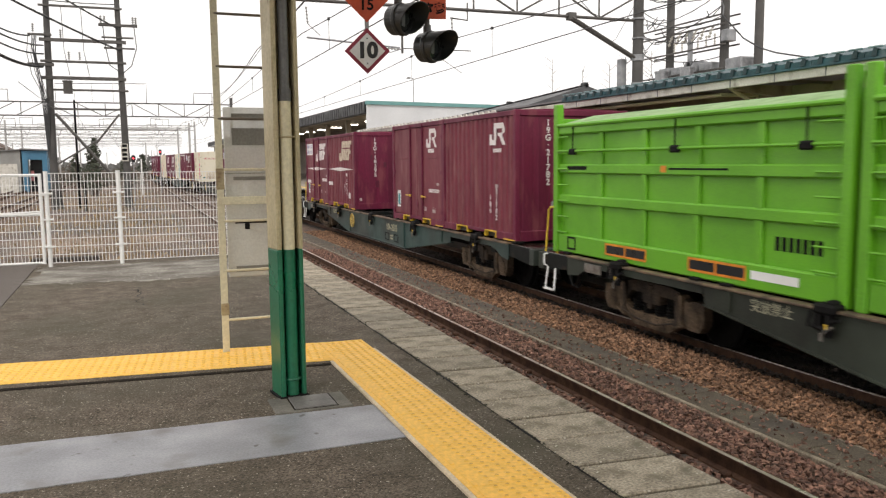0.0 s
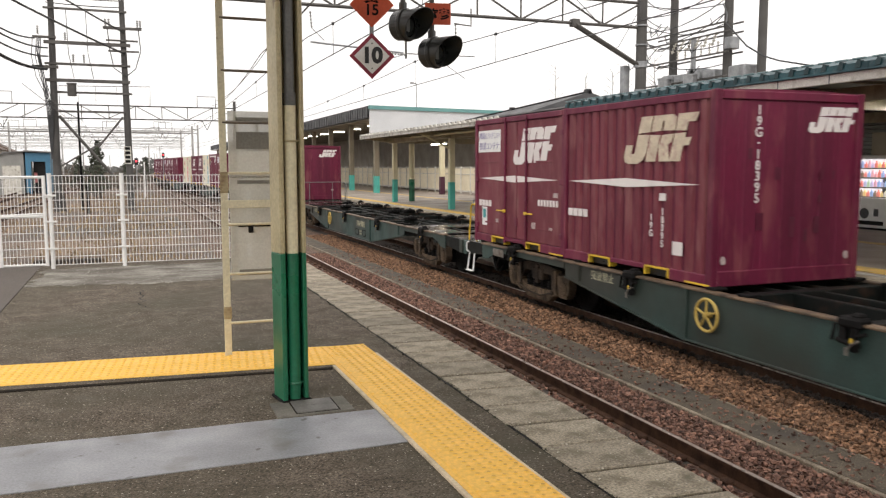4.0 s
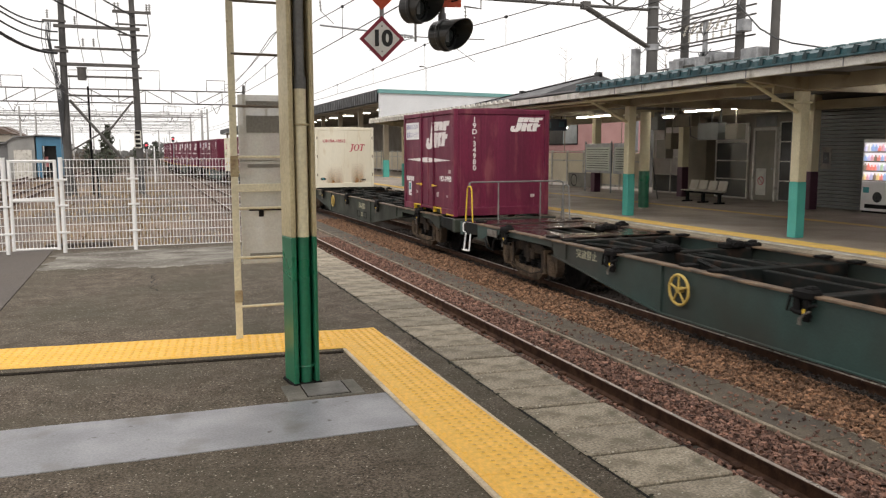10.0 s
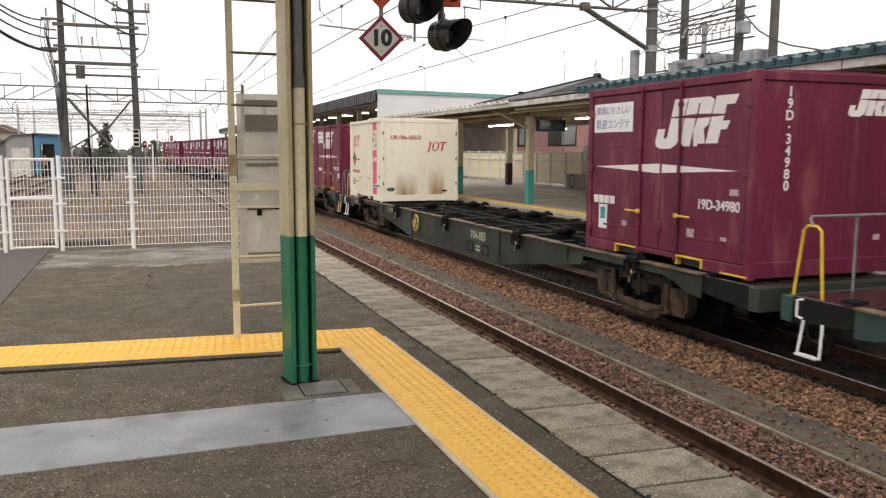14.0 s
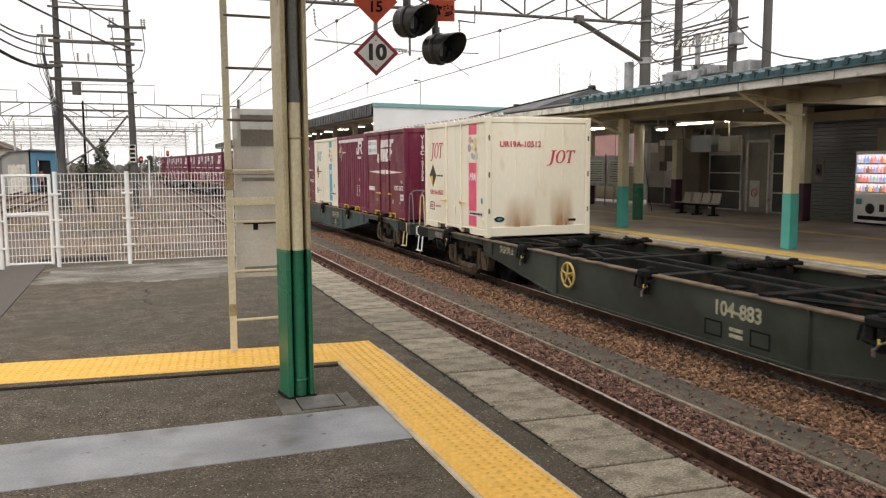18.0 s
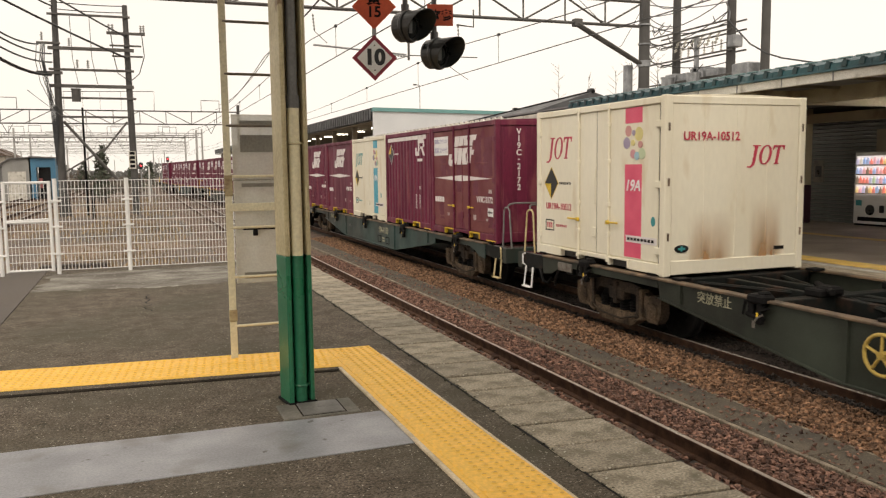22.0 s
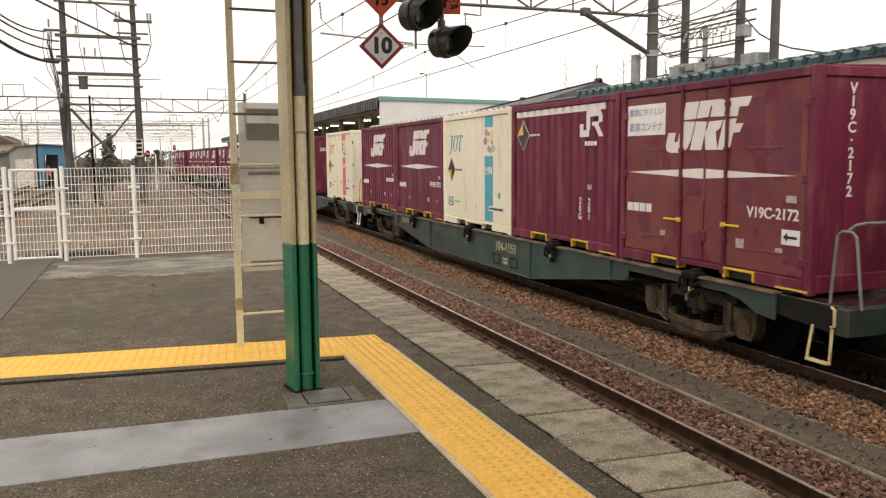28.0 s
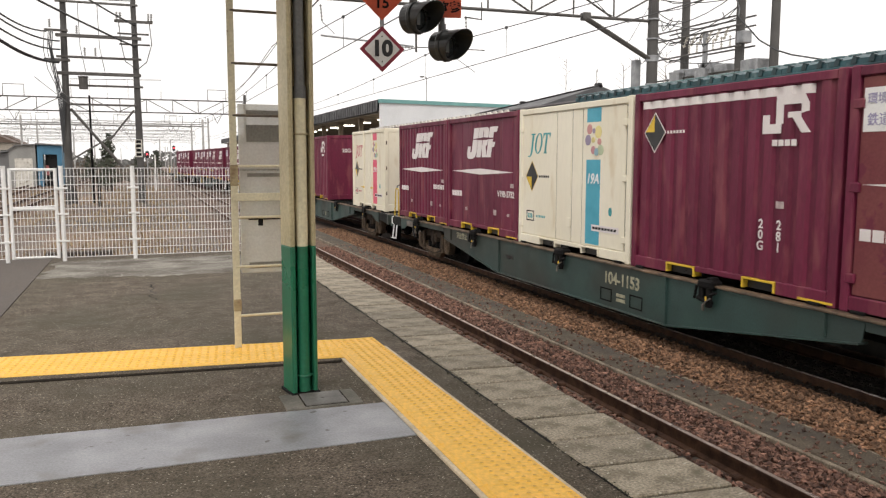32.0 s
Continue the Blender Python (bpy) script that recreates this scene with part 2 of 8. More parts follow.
# ---- materials ----
def mat(name, base, alt=None, scale=4.0, rough=0.6, metal=0.0, bump=0.15, fine=60.0, grain=0.12,
        stain=None, stain_scale=1.5, stain_at=0.6, stain_soft=0.1, island=0.0, rnd=0.0, stretch=(1, 1, 1), spec=0.5, rough_var=0.12, speck=None, speck_scale=70.0, speck_at=0.66):
    """Surface with two scales of variation, a bump and optional stains."""
    ma = bpy.data.materials.new(name)
    ma.use_nodes = True
    n, l = ma.node_tree.nodes, ma.node_tree.links
    b = n["Principled BSDF"]
    alt = alt or tuple(c * 0.75 for c in base)
    co = n.new("ShaderNodeTexCoord")
    mp = n.new("ShaderNodeMapping")
    mp.inputs["Scale"].default_value = stretch
    l.new(co.outputs["Object"], mp.inputs["Vector"])

    def noise_tex(s, d=4):
        t = n.new("ShaderNodeTexNoise")
        t.inputs["Scale"].default_value, t.inputs["Detail"].default_value = s, d
        l.new(mp.outputs[0], t.inputs["Vector"])
        return t

    def mixed(fac, a, c, mode="MIX"):
        x = n.new("ShaderNodeMix")
        x.data_type, x.blend_type = "RGBA", mode
        for src, k in ((fac, 0), (a, 6), (c, 7)):
            if isinstance(src, (int, float)):
                x.inputs[k].default_value = src
            elif isinstance(src, tuple):
                x.inputs[k].default_value = (*src[:3], 1)
            else:
                l.new(src, x.inputs[k])
        return x.outputs[2]

    def ramp(src, a, c, lo=0.0, hi=1.0):
        r = n.new("ShaderNodeMapRange")
        for k, val in zip(("From Min", "From Max", "To Min", "To Max"), (a, c, lo, hi)):
            r.inputs[k].default_value = val
        l.new(src, r.inputs["Value"])
        return r.outputs[0]
    big, small = noise_tex(scale, 5), noise_tex(fine, 3)
    col = mixed(ramp(big.outputs["Fac"], 0.35, 0.65), tuple(base), tuple(alt))
    tone = ramp(small.outputs["Fac"], 0.36, 0.64, 1 - grain, 1 + grain)
    grey_tone = n.new("ShaderNodeCombineColor")
    for k in range(3):
        l.new(tone, grey_tone.inputs[k])
    col = mixed(1.0, col, grey_tone.outputs[0], "MULTIPLY")
    if island or rnd:
        src = n.new("ShaderNodeNewGeometry").outputs["Random Per Island"] if island else n.new("ShaderNodeObjectInfo").outputs["Random"]
        k = island or rnd
        vary = ramp(src, 0, 1, 1 - k, 1 + k)
        vc = n.new("ShaderNodeCombineColor")
        for q in range(3):
            l.new(vary, vc.inputs[q])
        col = mixed(1.0, col, vc.outputs[0], "MULTIPLY")
    if stain:
        st = noise_tex(stain_scale, 7)
        col = mixed(ramp(st.outputs["Fac"], stain_at - stain_soft, stain_at + stain_soft), col, tuple(stain))
    if speck:
        sp = noise_tex(speck_scale, 2)
        col = mixed(ramp(sp.outputs["Fac"], speck_at - 0.03, speck_at + 0.03), col, tuple(speck))
    l.new(col, b.inputs["Base Color"])
    l.new(ramp(big.outputs["Fac"], 0.3, 0.7, max(0.03, rough - rough_var), min(1, rough + rough_var)), b.inputs["Roughness"])
    b.inputs["Metallic"].default_value = metal
    b.inputs["Specular IOR Level"].default_value = spec
    if bump:
        bp = n.new("ShaderNodeBump")
        bp.inputs["Strength"].default_value, bp.inputs["Distance"].default_value = bump, 0.01
        l.new(small.outputs["Fac"], bp.inputs["Height"])
        l.new(bp.outputs[0], b.inputs["Normal"])
    return ma


def glow(name, colour, strength):
    ma = bpy.data.materials.new(name)
    ma.use_nodes = True
    b = ma.node_tree.nodes["Principled BSDF"]
    b.inputs["Base Color"].default_value = (*colour, 1)
    b.inputs["Emission Color"].default_value = (*colour, 1)
    b.inputs["Emission Strength"].default_value = strength
    return ma


ASPHALT = mat("asphalt", (0.127, 0.102, 0.077), (0.091, 0.074, 0.056), 5, 0.9, bump=1.0, fine=80, grain=0.6, stain=(0.08, 0.071, 0.05), stain_scale=0.8, stain_at=0.55, stain_soft=0.14, spec=0.25, speck=(0.4, 0.36, 0.295), speck_scale=60, speck_at=0.685)
WHITENED = mat("worn_concrete", (0.25, 0.235, 0.2), (0.13, 0.12, 0.1), 3.2, 0.85, bump=0.6, fine=90, grain=0.5, stain=(0.095, 0.08, 0.064), stain_scale=2.4, stain_at=0.52, stain_soft=0.09, stretch=(0.6, 1, 1), speck=(0.45, 0.43, 0.38), speck_scale=30, speck_at=0.66)
SLAB = mat("kerb_concrete", (0.32, 0.275, 0.207), (0.22, 0.19, 0.142), 4, 0.85, bump=0.35, fine=70, grain=0.35, stain=(0.15, 0.13, 0.09), stain_scale=7, stain_at=0.6, rnd=0.24, speck=(0.55, 0.51, 0.43), speck_scale=38, speck_at=0.69)
CONCRETE = mat("old_concrete", (0.3, 0.285, 0.25), (0.2, 0.19, 0.165), 0.8, 0.85, bump=0.3, fine=50, stain=(0.12, 0.115, 0.1), stain_scale=0.9)
YELLOW = mat("tactile_yellow", (0.86, 0.5, 0.075), (0.78, 0.44, 0.06), 2.0, 0.6, bump=0.1, fine=40, grain=0.1, stain=(0.5, 0.27, 0.04), stain_scale=3, stain_at=0.68)
GREY_PAINT = mat("grey_floor_paint", (0.25, 0.255, 0.275), (0.2, 0.205, 0.22), 2.6, 0.4, bump=0.15, fine=70, grain=0.12, stain=(0.15, 0.145, 0.14), stain_scale=3.2, stain_at=0.64, stain_soft=0.07, speck=(0.07, 0.066, 0.06), speck_scale=11, speck_at=0.72)
BALLAST_BED = mat("ballast_bed", (0.16, 0.1, 0.07), (0.085, 0.055, 0.04), 6, 0.95, bump=1.0, fine=24, grain=0.7)
DRY_GRASS = mat("dry_grass_ground", (0.2, 0.14, 0.095), (0.11, 0.076, 0.062), 0.35, 0.95, bump=0.8, fine=9, grain=0.45, stain=(0.1, 0.085, 0.075), stain_scale=0.18, stain_at=0.52, stain_soft=0.12)
RUST = mat("rusty_rail", (0.095, 0.05, 0.031), (0.05, 0.028, 0.02), 6, 0.85, bump=0.3, fine=60, spec=0.15)
SHINE = mat("rail_head", (0.64, 0.58, 0.52), (0.42, 0.36, 0.31), 5, 0.32, 0.6, bump=0.1)
CREAM = mat("cream_paint", (0.7, 0.64, 0.44), (0.62, 0.56, 0.38), 1.7, 0.5, bump=0.08, fine=45, grain=0.08, stain=(0.3, 0.22, 0.12), stain_scale=5, stain_at=0.73, stain_soft=0.03)
GREEN = mat("green_paint", (0.012, 0.15, 0.075), (0.01, 0.11, 0.058), 1.8, 0.35, bump=0.08, fine=45, grain=0.1)
TEAL = mat("teal_paint", (0.08, 0.42, 0.36), (0.06, 0.35, 0.3), 1.8, 0.45, bump=0.08, grain=0.1)
PURPLE = mat("purple_paint", (0.07, 0.02, 0.04), None, 1.8, 0.5)
WHITE = mat("white_paint", (0.8, 0.8, 0.79), (0.7, 0.7, 0.69), 2.5, 0.5, bump=0.02, grain=0.03)
MAROON = mat("maroon_paint", (0.148, 0.0165, 0.045), (0.112, 0.0135, 0.036), 1.6, 0.5, bump=0.08, fine=30, grain=0.08, stain=(0.2, 0.05, 0.066), stain_scale=4.5, stain_at=0.62, stain_soft=0.09, rnd=0.14, spec=0.3, stretch=(1, 1, 0.3))
FADED = mat("faded_maroon_paint", (0.19, 0.055, 0.053), (0.155, 0.036, 0.043), 1.5, 0.55, bump=0.08, fine=30, grain=0.08, stain=(0.14, 0.022, 0.042), stain_scale=2.2, stain_at=0.6, stain_soft=0.015, spec=0.3)
AGED_MAROON = mat("weathered_maroon_paint", (0.178, 0.036, 0.05), (0.142, 0.027, 0.042), 1.6, 0.55, bump=0.08, fine=30, grain=0.08, stain=(0.21, 0.075, 0.08), stain_scale=4.5, stain_at=0.6, stain_soft=0.09, rnd=0.12, spec=0.3, stretch=(1, 1, 0.3))
CREAM_BOX = mat("cream_container_paint", (0.79, 0.745, 0.61), (0.74, 0.685, 0.54), 0.9, 0.45, bump=0.03, fine=18, grain=0.02, stain=(0.58, 0.46, 0.28), stain_scale=2.6, stain_at=0.7, stain_soft=0.1, stretch=(1, 1, 0.35))
LIME = mat("lime_green_paint", (0.13, 0.4, 0.018), (0.105, 0.33, 0.015), 1.3, 0.45, bump=0.06, grain=0.1)
WAGON = mat("dark_green_grey_wagon_paint", (0.03, 0.034, 0.026), (0.021, 0.023, 0.018), 1.4, 0.55, spec=0.3, bump=0.15, fine=40, stain=(0.05, 0.062, 0.047), stain_scale=0.9, stain_at=0.56, stain_soft=0.14, rnd=0.12)
WAGON_TEAL = mat("blue_green_wagon_paint", (0.034, 0.072, 0.064), (0.025, 0.052, 0.048), 1.4, 0.5, bump=0.12, fine=40, stain=(0.032, 0.034, 0.028), stain_scale=0.55, stain_at=0.5, stain_soft=0.13)
BOGIE = mat("rusty_bogie_steel", (0.028, 0.022, 0.018), (0.075, 0.055, 0.04), 3, 0.8, spec=0.2, bump=0.35, fine=40, grain=0.3)
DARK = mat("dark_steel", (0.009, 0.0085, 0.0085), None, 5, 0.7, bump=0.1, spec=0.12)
BLACK = mat("black_plastic", (0.015, 0.015, 0.016), None, 5, 0.35, bump=0.05)
STEEL = mat("galvanised_steel", (0.36, 0.37, 0.38), (0.26, 0.27, 0.28), 4, 0.45, 0.6, bump=0.05)
POLE = mat("weathered_pole_concrete", (0.09, 0.087, 0.083), (0.065, 0.063, 0.061), 1.0, 0.85, bump=0.15, fine=40)
MARK = mat("white_lettering", (0.75, 0.71, 0.69), (0.68, 0.63, 0.62), 3, 0.6, bump=0.0, grain=0.03)
RED = mat("red_lettering", (0.55, 0.05, 0.09), None, 5, 0.5, bump=0.02)
YELLOW_STEEL = mat("yellow_steel_paint", (0.72, 0.48, 0.04), None, 6, 0.5, bump=0.08)

# ---- ground, tracks, platforms ----
solid("ground", Shape().box(-900, 900, -400, 1600, -2.2, -1.2), DRY_GRASS, "yard ground with dry grass and old ballast", "ground", kind="structure")
bed = Shape().prism([(EDGE + 0.02, -1.3), (EDGE + 0.02, -1.1), (FAR_EDGE - 0.05, -1.1), (FAR_EDGE - 0.05, -1.3)], 1, -30, 14.6)
bed.prism([(EDGE - 0.5, -1.3), (EDGE, -1.1), (FAR_EDGE - 0.05, -1.1), (FAR_EDGE - 0.05, -1.3)], 1, 14.62, 300)
solid("ballast_bed", bed, BALLAST_BED, "rust-brown ballast bed under the tracks", "ballast", kind="structure")

PLAT_END = 14.2
floor_shape = Shape().box(-1.372, EDGE - 0.53, -12, PLAT_END, -1.3, -0.005)
solid("platform_floor", floor_shape, ASPHALT, "dark worn asphalt platform surface with cracks", "platform", kind="structure")
ASPHALT_OLD = mat("older_asphalt", (0.075, 0.062, 0.053), (0.1, 0.083, 0.07), 0.9, 0.8, bump=0.5, fine=80, grain=0.4)
solid("platform_floor", Shape().box(-14.0, -1.384, -12, PLAT_END, -1.3, -0.006), ASPHALT_OLD, "older dark asphalt beside a joint", "platform", kind="structure")
solid("platform_wall", Shape().box(EDGE - 0.525, EDGE - 0.1, -12, PLAT_END, -1.3, -0.12), CONCRETE, "concrete platform retaining wall", "platform", kind="structure")


def ragged(points, wobble, step, rnd):
    """An outline with uneven edges."""
    out = []
    for (x0, y0), (x1, y1) in zip(points, points[1:] + points[:1]):
        n = max(1, int(math.hypot(x1 - x0, y1 - y0) / step))
        for k in range(n):
            out.append((x0 + (x1 - x0) * k / n + rnd.uniform(-wobble, wobble), y0 + (y1 - y0) * k / n + rnd.uniform(-wobble, wobble)))
    return out


rg = random.Random(4)
solid("worn_patch", Shape().prism(ragged([(-1.3, 11.75), (0.3, 11.45), (2.05, 11.7), (2.05, 13.62), (-1.3, 13.62)], 0.09, 0.1, rg), 2, -0.02, -0.001), WHITENED, "pale worn concrete patch at the platform end", "concrete patch", kind="structure")
cr = Shape()
x, y = 0.06, 10.9
for k in range(14):
    nx, ny = x + rg.uniform(-0.06, 0.07), y - 0.1
    cr.add([(x - 0.008, y, 0), (x + 0.008, y, 0), (nx + 0.008, ny, 0), (nx - 0.008, ny, 0)], [(0, 1, 2, 3)], pose(0, 0, -0.002))
    x, y = nx, ny
solid("crack", cr, DARK, "thin dark crack in the platform asphalt", "crack", kind="structure")


def sweep(profile, line):
    """A closed profile of (off, z) carried along a line of (x, y, angle)."""
    s = Shape()
    n = len(profile)
    v, f = [], []
    for x, y, a in line:
        v += [(x + o * math.cos(a), y + o * math.sin(a), z) for o, z in profile]
    for k in range(len(line) - 1):
        f += [(k * n + i, k * n + (i + 1) % n, (k + 1) * n + (i + 1) % n, (k + 1) * n + i) for i in range(n)]
    return s.add(v, f)


RAIL_FORM = [(-0.06, -0.15), (0.06, -0.15), (0.055, -0.135), (0.01, -0.12), (0.01, -0.035), (0.032, -0.03), (0.032, -0.004),
             (-0.032, -0.004), (-0.032, -0.03), (-0.01, -0.035), (-0.01, -0.12), (-0.055, -0.135)]
HEAD_FORM = [(-0.024, -0.004), (0.016, -0.004), (0.014, 0.0), (-0.022, 0.0)]


def rails(line, label, head=SHINE):
    for o in (-GAUGE / 2 - 0.03, GAUGE / 2 + 0.03):
        ob = solid("rail", sweep([(o + a, RAIL + z) for a, z in RAIL_FORM], line), RUST, label, "rail", "rails")
        part("running_surface", sweep([(o + a, RAIL + z + 0.001) for a, z in HEAD_FORM], line), head, ob, "worn bright rail head")


rails([(NEAR_TRACK, y, 0) for y in (-25, 0, 30, 320)], "brown rusted steel rail with a bright head beside the near platform")
rails([TRACK[k] for k in range(60, 460, 4)], "brown steel rail carrying the freight train")
for x0, x1 in ((-9.2, -11.0), (-13.2, -16.5), (-17.4, -22.0)):
    a = math.atan2(-(x1 - x0), 100)
    rails([(x0 + (x1 - x0) * (y - 40) / 100, y, a) for y in (25, 330)], "rusty yard rail in dry grass", RUST)

for x0, a in ((-6.6, 0.0), (-9.4, 0.03)):
    solid("yard_track_bed", Shape().prism([(x0 - 1.3, -1.21), (x0 + 1.3, -1.21), (x0 + 0.9, -1.12), (x0 - 0.9, -1.12)], 1, 18, 320), BALLAST_BED, "reddish brown ballast bed of a yard track", "ballast", kind="structure")
rails([(-6.6, y, 0) for y in (18, 320)], "rusty yard rail on brown ballast", SHINE)
sleeper_mesh = Shape().cbox(-1.0, 1.0, -0.11, 0.11, -0.2, 0.0, 0.015).mesh("sleeper", mat("dark_sleeper", (0.085, 0.07, 0.06), (0.06, 0.05, 0.042), 3, 0.9, bump=0.3), False)
for centre, name in ((NEAR_TRACK, "near"), (TRAIN_TRACK, "train")):
    base = thing("track_bed", "row of dark sleepers under the rails", "sleepers", kind="structure", m=pose(centre, 0, RAIL - 0.15))
    for k in range(85):
        part("sleeper", sleeper_mesh, None, base, m=pose(0, -8 + k * 0.6, 0))
clips = Shape()
for k in range(60):
    y = 0.4 + k * 0.6
    for o in (-0.11, 0.11):
        x = NEAR_TRACK + GAUGE / 2 + 0.03 + o * 0.8
        clips.cbox(x - 0.04, x + 0.04, y - 0.05, y + 0.05, RAIL - 0.15, RAIL - 0.105, 0.012)
tagged(part("rail_clips", clips, RUST), "small rusty rail clips along the rail", "rail clips", kind="stuff")

TROUGH = mat("trough_concrete", (0.112, 0.09, 0.065), (0.068, 0.055, 0.04), 3.5, 0.9, bump=0.6, fine=60, grain=0.35, speck=(0.32, 0.28, 0.22), speck_scale=45, speck_at=0.69, stain=(0.07, 0.06, 0.05), stain_scale=1.2, stain_at=0.58, rnd=0.07)
trough = thing("cable_trough", "grey concrete cable trough with flat covers between the tracks", "cable trough", kind="structure", m=pose(5.8, 0, -1.035))
cover_mesh = Shape().cbox(-0.27, 0.27, -0.892, 0.892, -0.1, 0.0, 0.012).mesh("cover", TROUGH)
for k in range(26):
    part("cover", cover_mesh, None, trough, m=pose(rg.uniform(-0.01, 0.01), -1 + k * 1.8, rg.uniform(-0.008, 0.006), rg.uniform(-0.15, 0.15), rg.uniform(-0.5, 0.5), rg.uniform(-0.3, 0.3)))
for x0, x1, z in ((-0.335, -0.28, 0.006), (0.28, 0.325, -0.01)):
    part("kerb", Shape().cbox(x0, x1, -2, 46, -0.14, z, 0.006), mat("pale_trough_edge", (0.27, 0.225, 0.165), (0.13, 0.105, 0.078), 5, 0.9, bump=0.4, fine=60, grain=0.3), trough)


def stones(name, label, material, x0, x1, y0, y1, count, z, heap, seed, size=(0.015, 0.039)):
    """Loose angular stones, as one mesh."""
    g = np.random.RandomState(seed)
    base = np.array([(1, 0, 0), (-1, 0, 0), (0, 1, 0), (0, -1, 0), (0, 0, 1), (0, 0, -1)], float)
    tri = np.array([(0, 2, 4), (2, 1, 4), (1, 3, 4), (3, 0, 4), (2, 0, 5), (1, 2, 5), (3, 1, 5), (0, 3, 5)])
    v = base[None] * g.uniform(*size, (count, 1, 3)) * g.uniform(0.6, 1.3, (count, 6, 1)) + g.normal(0, 0.006, (count, 6, 3))
    ax = g.normal(size=(count, 3))
    ax /= np.linalg.norm(ax, axis=1, keepdims=True)
    th = g.uniform(0, 6.28, (count, 1, 1))
    a = ax[:, None, :]
    v = v * np.cos(th) + np.cross(np.broadcast_to(a, v.shape), v) * np.sin(th) + a * (v * a).sum(-1, keepdims=True) * (1 - np.cos(th))
    v[:, :, 2] *= 0.75
    u = g.uniform(0, 1, count) ** 1.5
    px = g.uniform(x0, x1, count)
    py = y0 + (y1 - y0) * u
    pz = z + heap(px) + g.uniform(-0.02, 0.025, count)
    v += np.stack([px, py, pz], 1)[:, None, :]
    f = (tri[None] + 6 * np.arange(count)[:, None, None]).reshape(-1, 3)
    me = bpy.data.meshes.new(name)
    me.from_pydata(v.reshape(-1, 3).tolist(), [], f.tolist())
    me.materials.append(material)
    return tagged(new(name, me), label, "ballast", kind="stuff")


BALLAST_RUST = mat("rust_brown_ballast", (0.285, 0.155, 0.088), (0.115, 0.066, 0.04), 14, 0.9, bump=0.3, fine=60, island=0.65)
BALLAST_MAUVE = mat("mauve_grey_ballast", (0.25, 0.135, 0.096), (0.1, 0.056, 0.044), 14, 0.9, bump=0.3, fine=60, island=0.65)
stones("ballast_stones", "mauve-grey angular ballast stones beside the rail", BALLAST_MAUVE, 4.72, 5.52, 2.5, 24, 19000, -1.075, lambda x: 0.0 * x, 1)
stones("ballast_stones", "rust-brown angular ballast stones beside the train", BALLAST_RUST, 6.09, 7.08, 3.5, 30, 25000, -1.06, lambda x: 0.05 * np.clip(1 - np.abs(x - 6.6) / 0.6, 0, 1), 2)
stones("ballast_stones", "stray ballast stones lying on the cable trough", BALLAST_MAUVE, 5.5, 6.12, 2.5, 24, 1100, -1.012, lambda x: 0.02 * np.abs(x - 5.8) - 0.012, 21, (0.012, 0.028))
# Near-black for oil along the rail, and painted-in shade under the train.
OILY_SHADE = mat("oily_ballast", (0.045, 0.032, 0.026), (0.025, 0.019, 0.016), 6, 0.85, bump=0.2, island=0.6)
solid("oily_bed", Shape().box(7.05, 8.9, -30, 40, -1.12, -1.093), OILY_SHADE, "black oily ballast bed darkened for the shade under the train", "ballast", kind="structure")
stones("ballast_stones", "dark oily ballast stones along the rail", OILY_SHADE, 7.0, 7.34, 3.5, 30, 8000, -1.075, lambda x: 0.0 * x, 7)
stones("ballast_stones", "ballast stones darkened for the shade under the train", OILY_SHADE, 7.45, 8.4, 4, 26, 6000, -1.1, lambda x: 0.0 * x, 3)
stones("ballast_stones", "loose stones between rail and platform wall", BALLAST_MAUVE, 3.7, 4.56, 4, 26, 7000, -1.09, lambda x: 0.0 * x, 5)

MOSS = mat("dark_moss", (0.05, 0.052, 0.03), (0.035, 0.034, 0.024), 9, 0.95, bump=0.2, island=0.5)
stones("joint_moss", "dark moss and grit in the joints beside the kerb slabs", MOSS, EDGE - 0.575, EDGE - 0.525, 1.5, 14, 900, -0.018, lambda x: 0.0 * x, 11, (0.004, 0.009))
stones("joint_moss", "dark moss and grit along the outer edge of the kerb slabs", MOSS, EDGE - 0.01, EDGE + 0.012, 1.5, 14, 300, -0.035, lambda x: 0.0 * x, 12, (0.004, 0.009))

# ---- near platform ----
kerb = thing("kerb_edge", "weathered grey concrete kerb slabs along the platform edge", "kerb", kind="structure", m=pose(EDGE - 0.265, 0, 0))
slab_mesh = Shape().cbox(-0.275, 0.275, -0.19, 0.19, -0.12, 0.0, 0.008).mesh("slab", SLAB)
slab_mesh.transform(Matrix(((1, 0, 0, 0), (-0.09, 1, 0, 0), (0, 0, 1, 0), (0, 0, 0, 1))))
for k in range(-14, 44):
    part("slab", slab_mesh, None, kerb, m=pose(rg.uniform(-0.012, 0.012), -3.695 + 0.4075 * k, rg.uniform(-0.003, 0.003), rg.uniform(-0.3, 0.3), rg.uniform(-0.3, 0.3), rg.uniform(-0.6, 0.6)))
solid("kerb_bedding", Shape().box(EDGE - 0.53, EDGE - 0.02, -9.5, PLAT_END, -0.11, -0.013), mat("mossy_joint_dirt", (0.022, 0.02, 0.014), (0.014, 0.013, 0.01), 6, 0.95, bump=0.4, spec=0.1), "dark mossy bedding between the kerb slabs", "joint", kind="structure")
joint = Shape().box(EDGE - 0.55, EDGE - 0.533, -4, PLAT_END, -0.05, -0.003)
solid("joint_line", joint, DARK, "dark mossy joint beside the kerb slabs", "joint", kind="structure")


DOT = mat("worn_yellow_dot", (0.66, 0.36, 0.05), (0.54, 0.29, 0.045), 3, 0.6, bump=0.05)


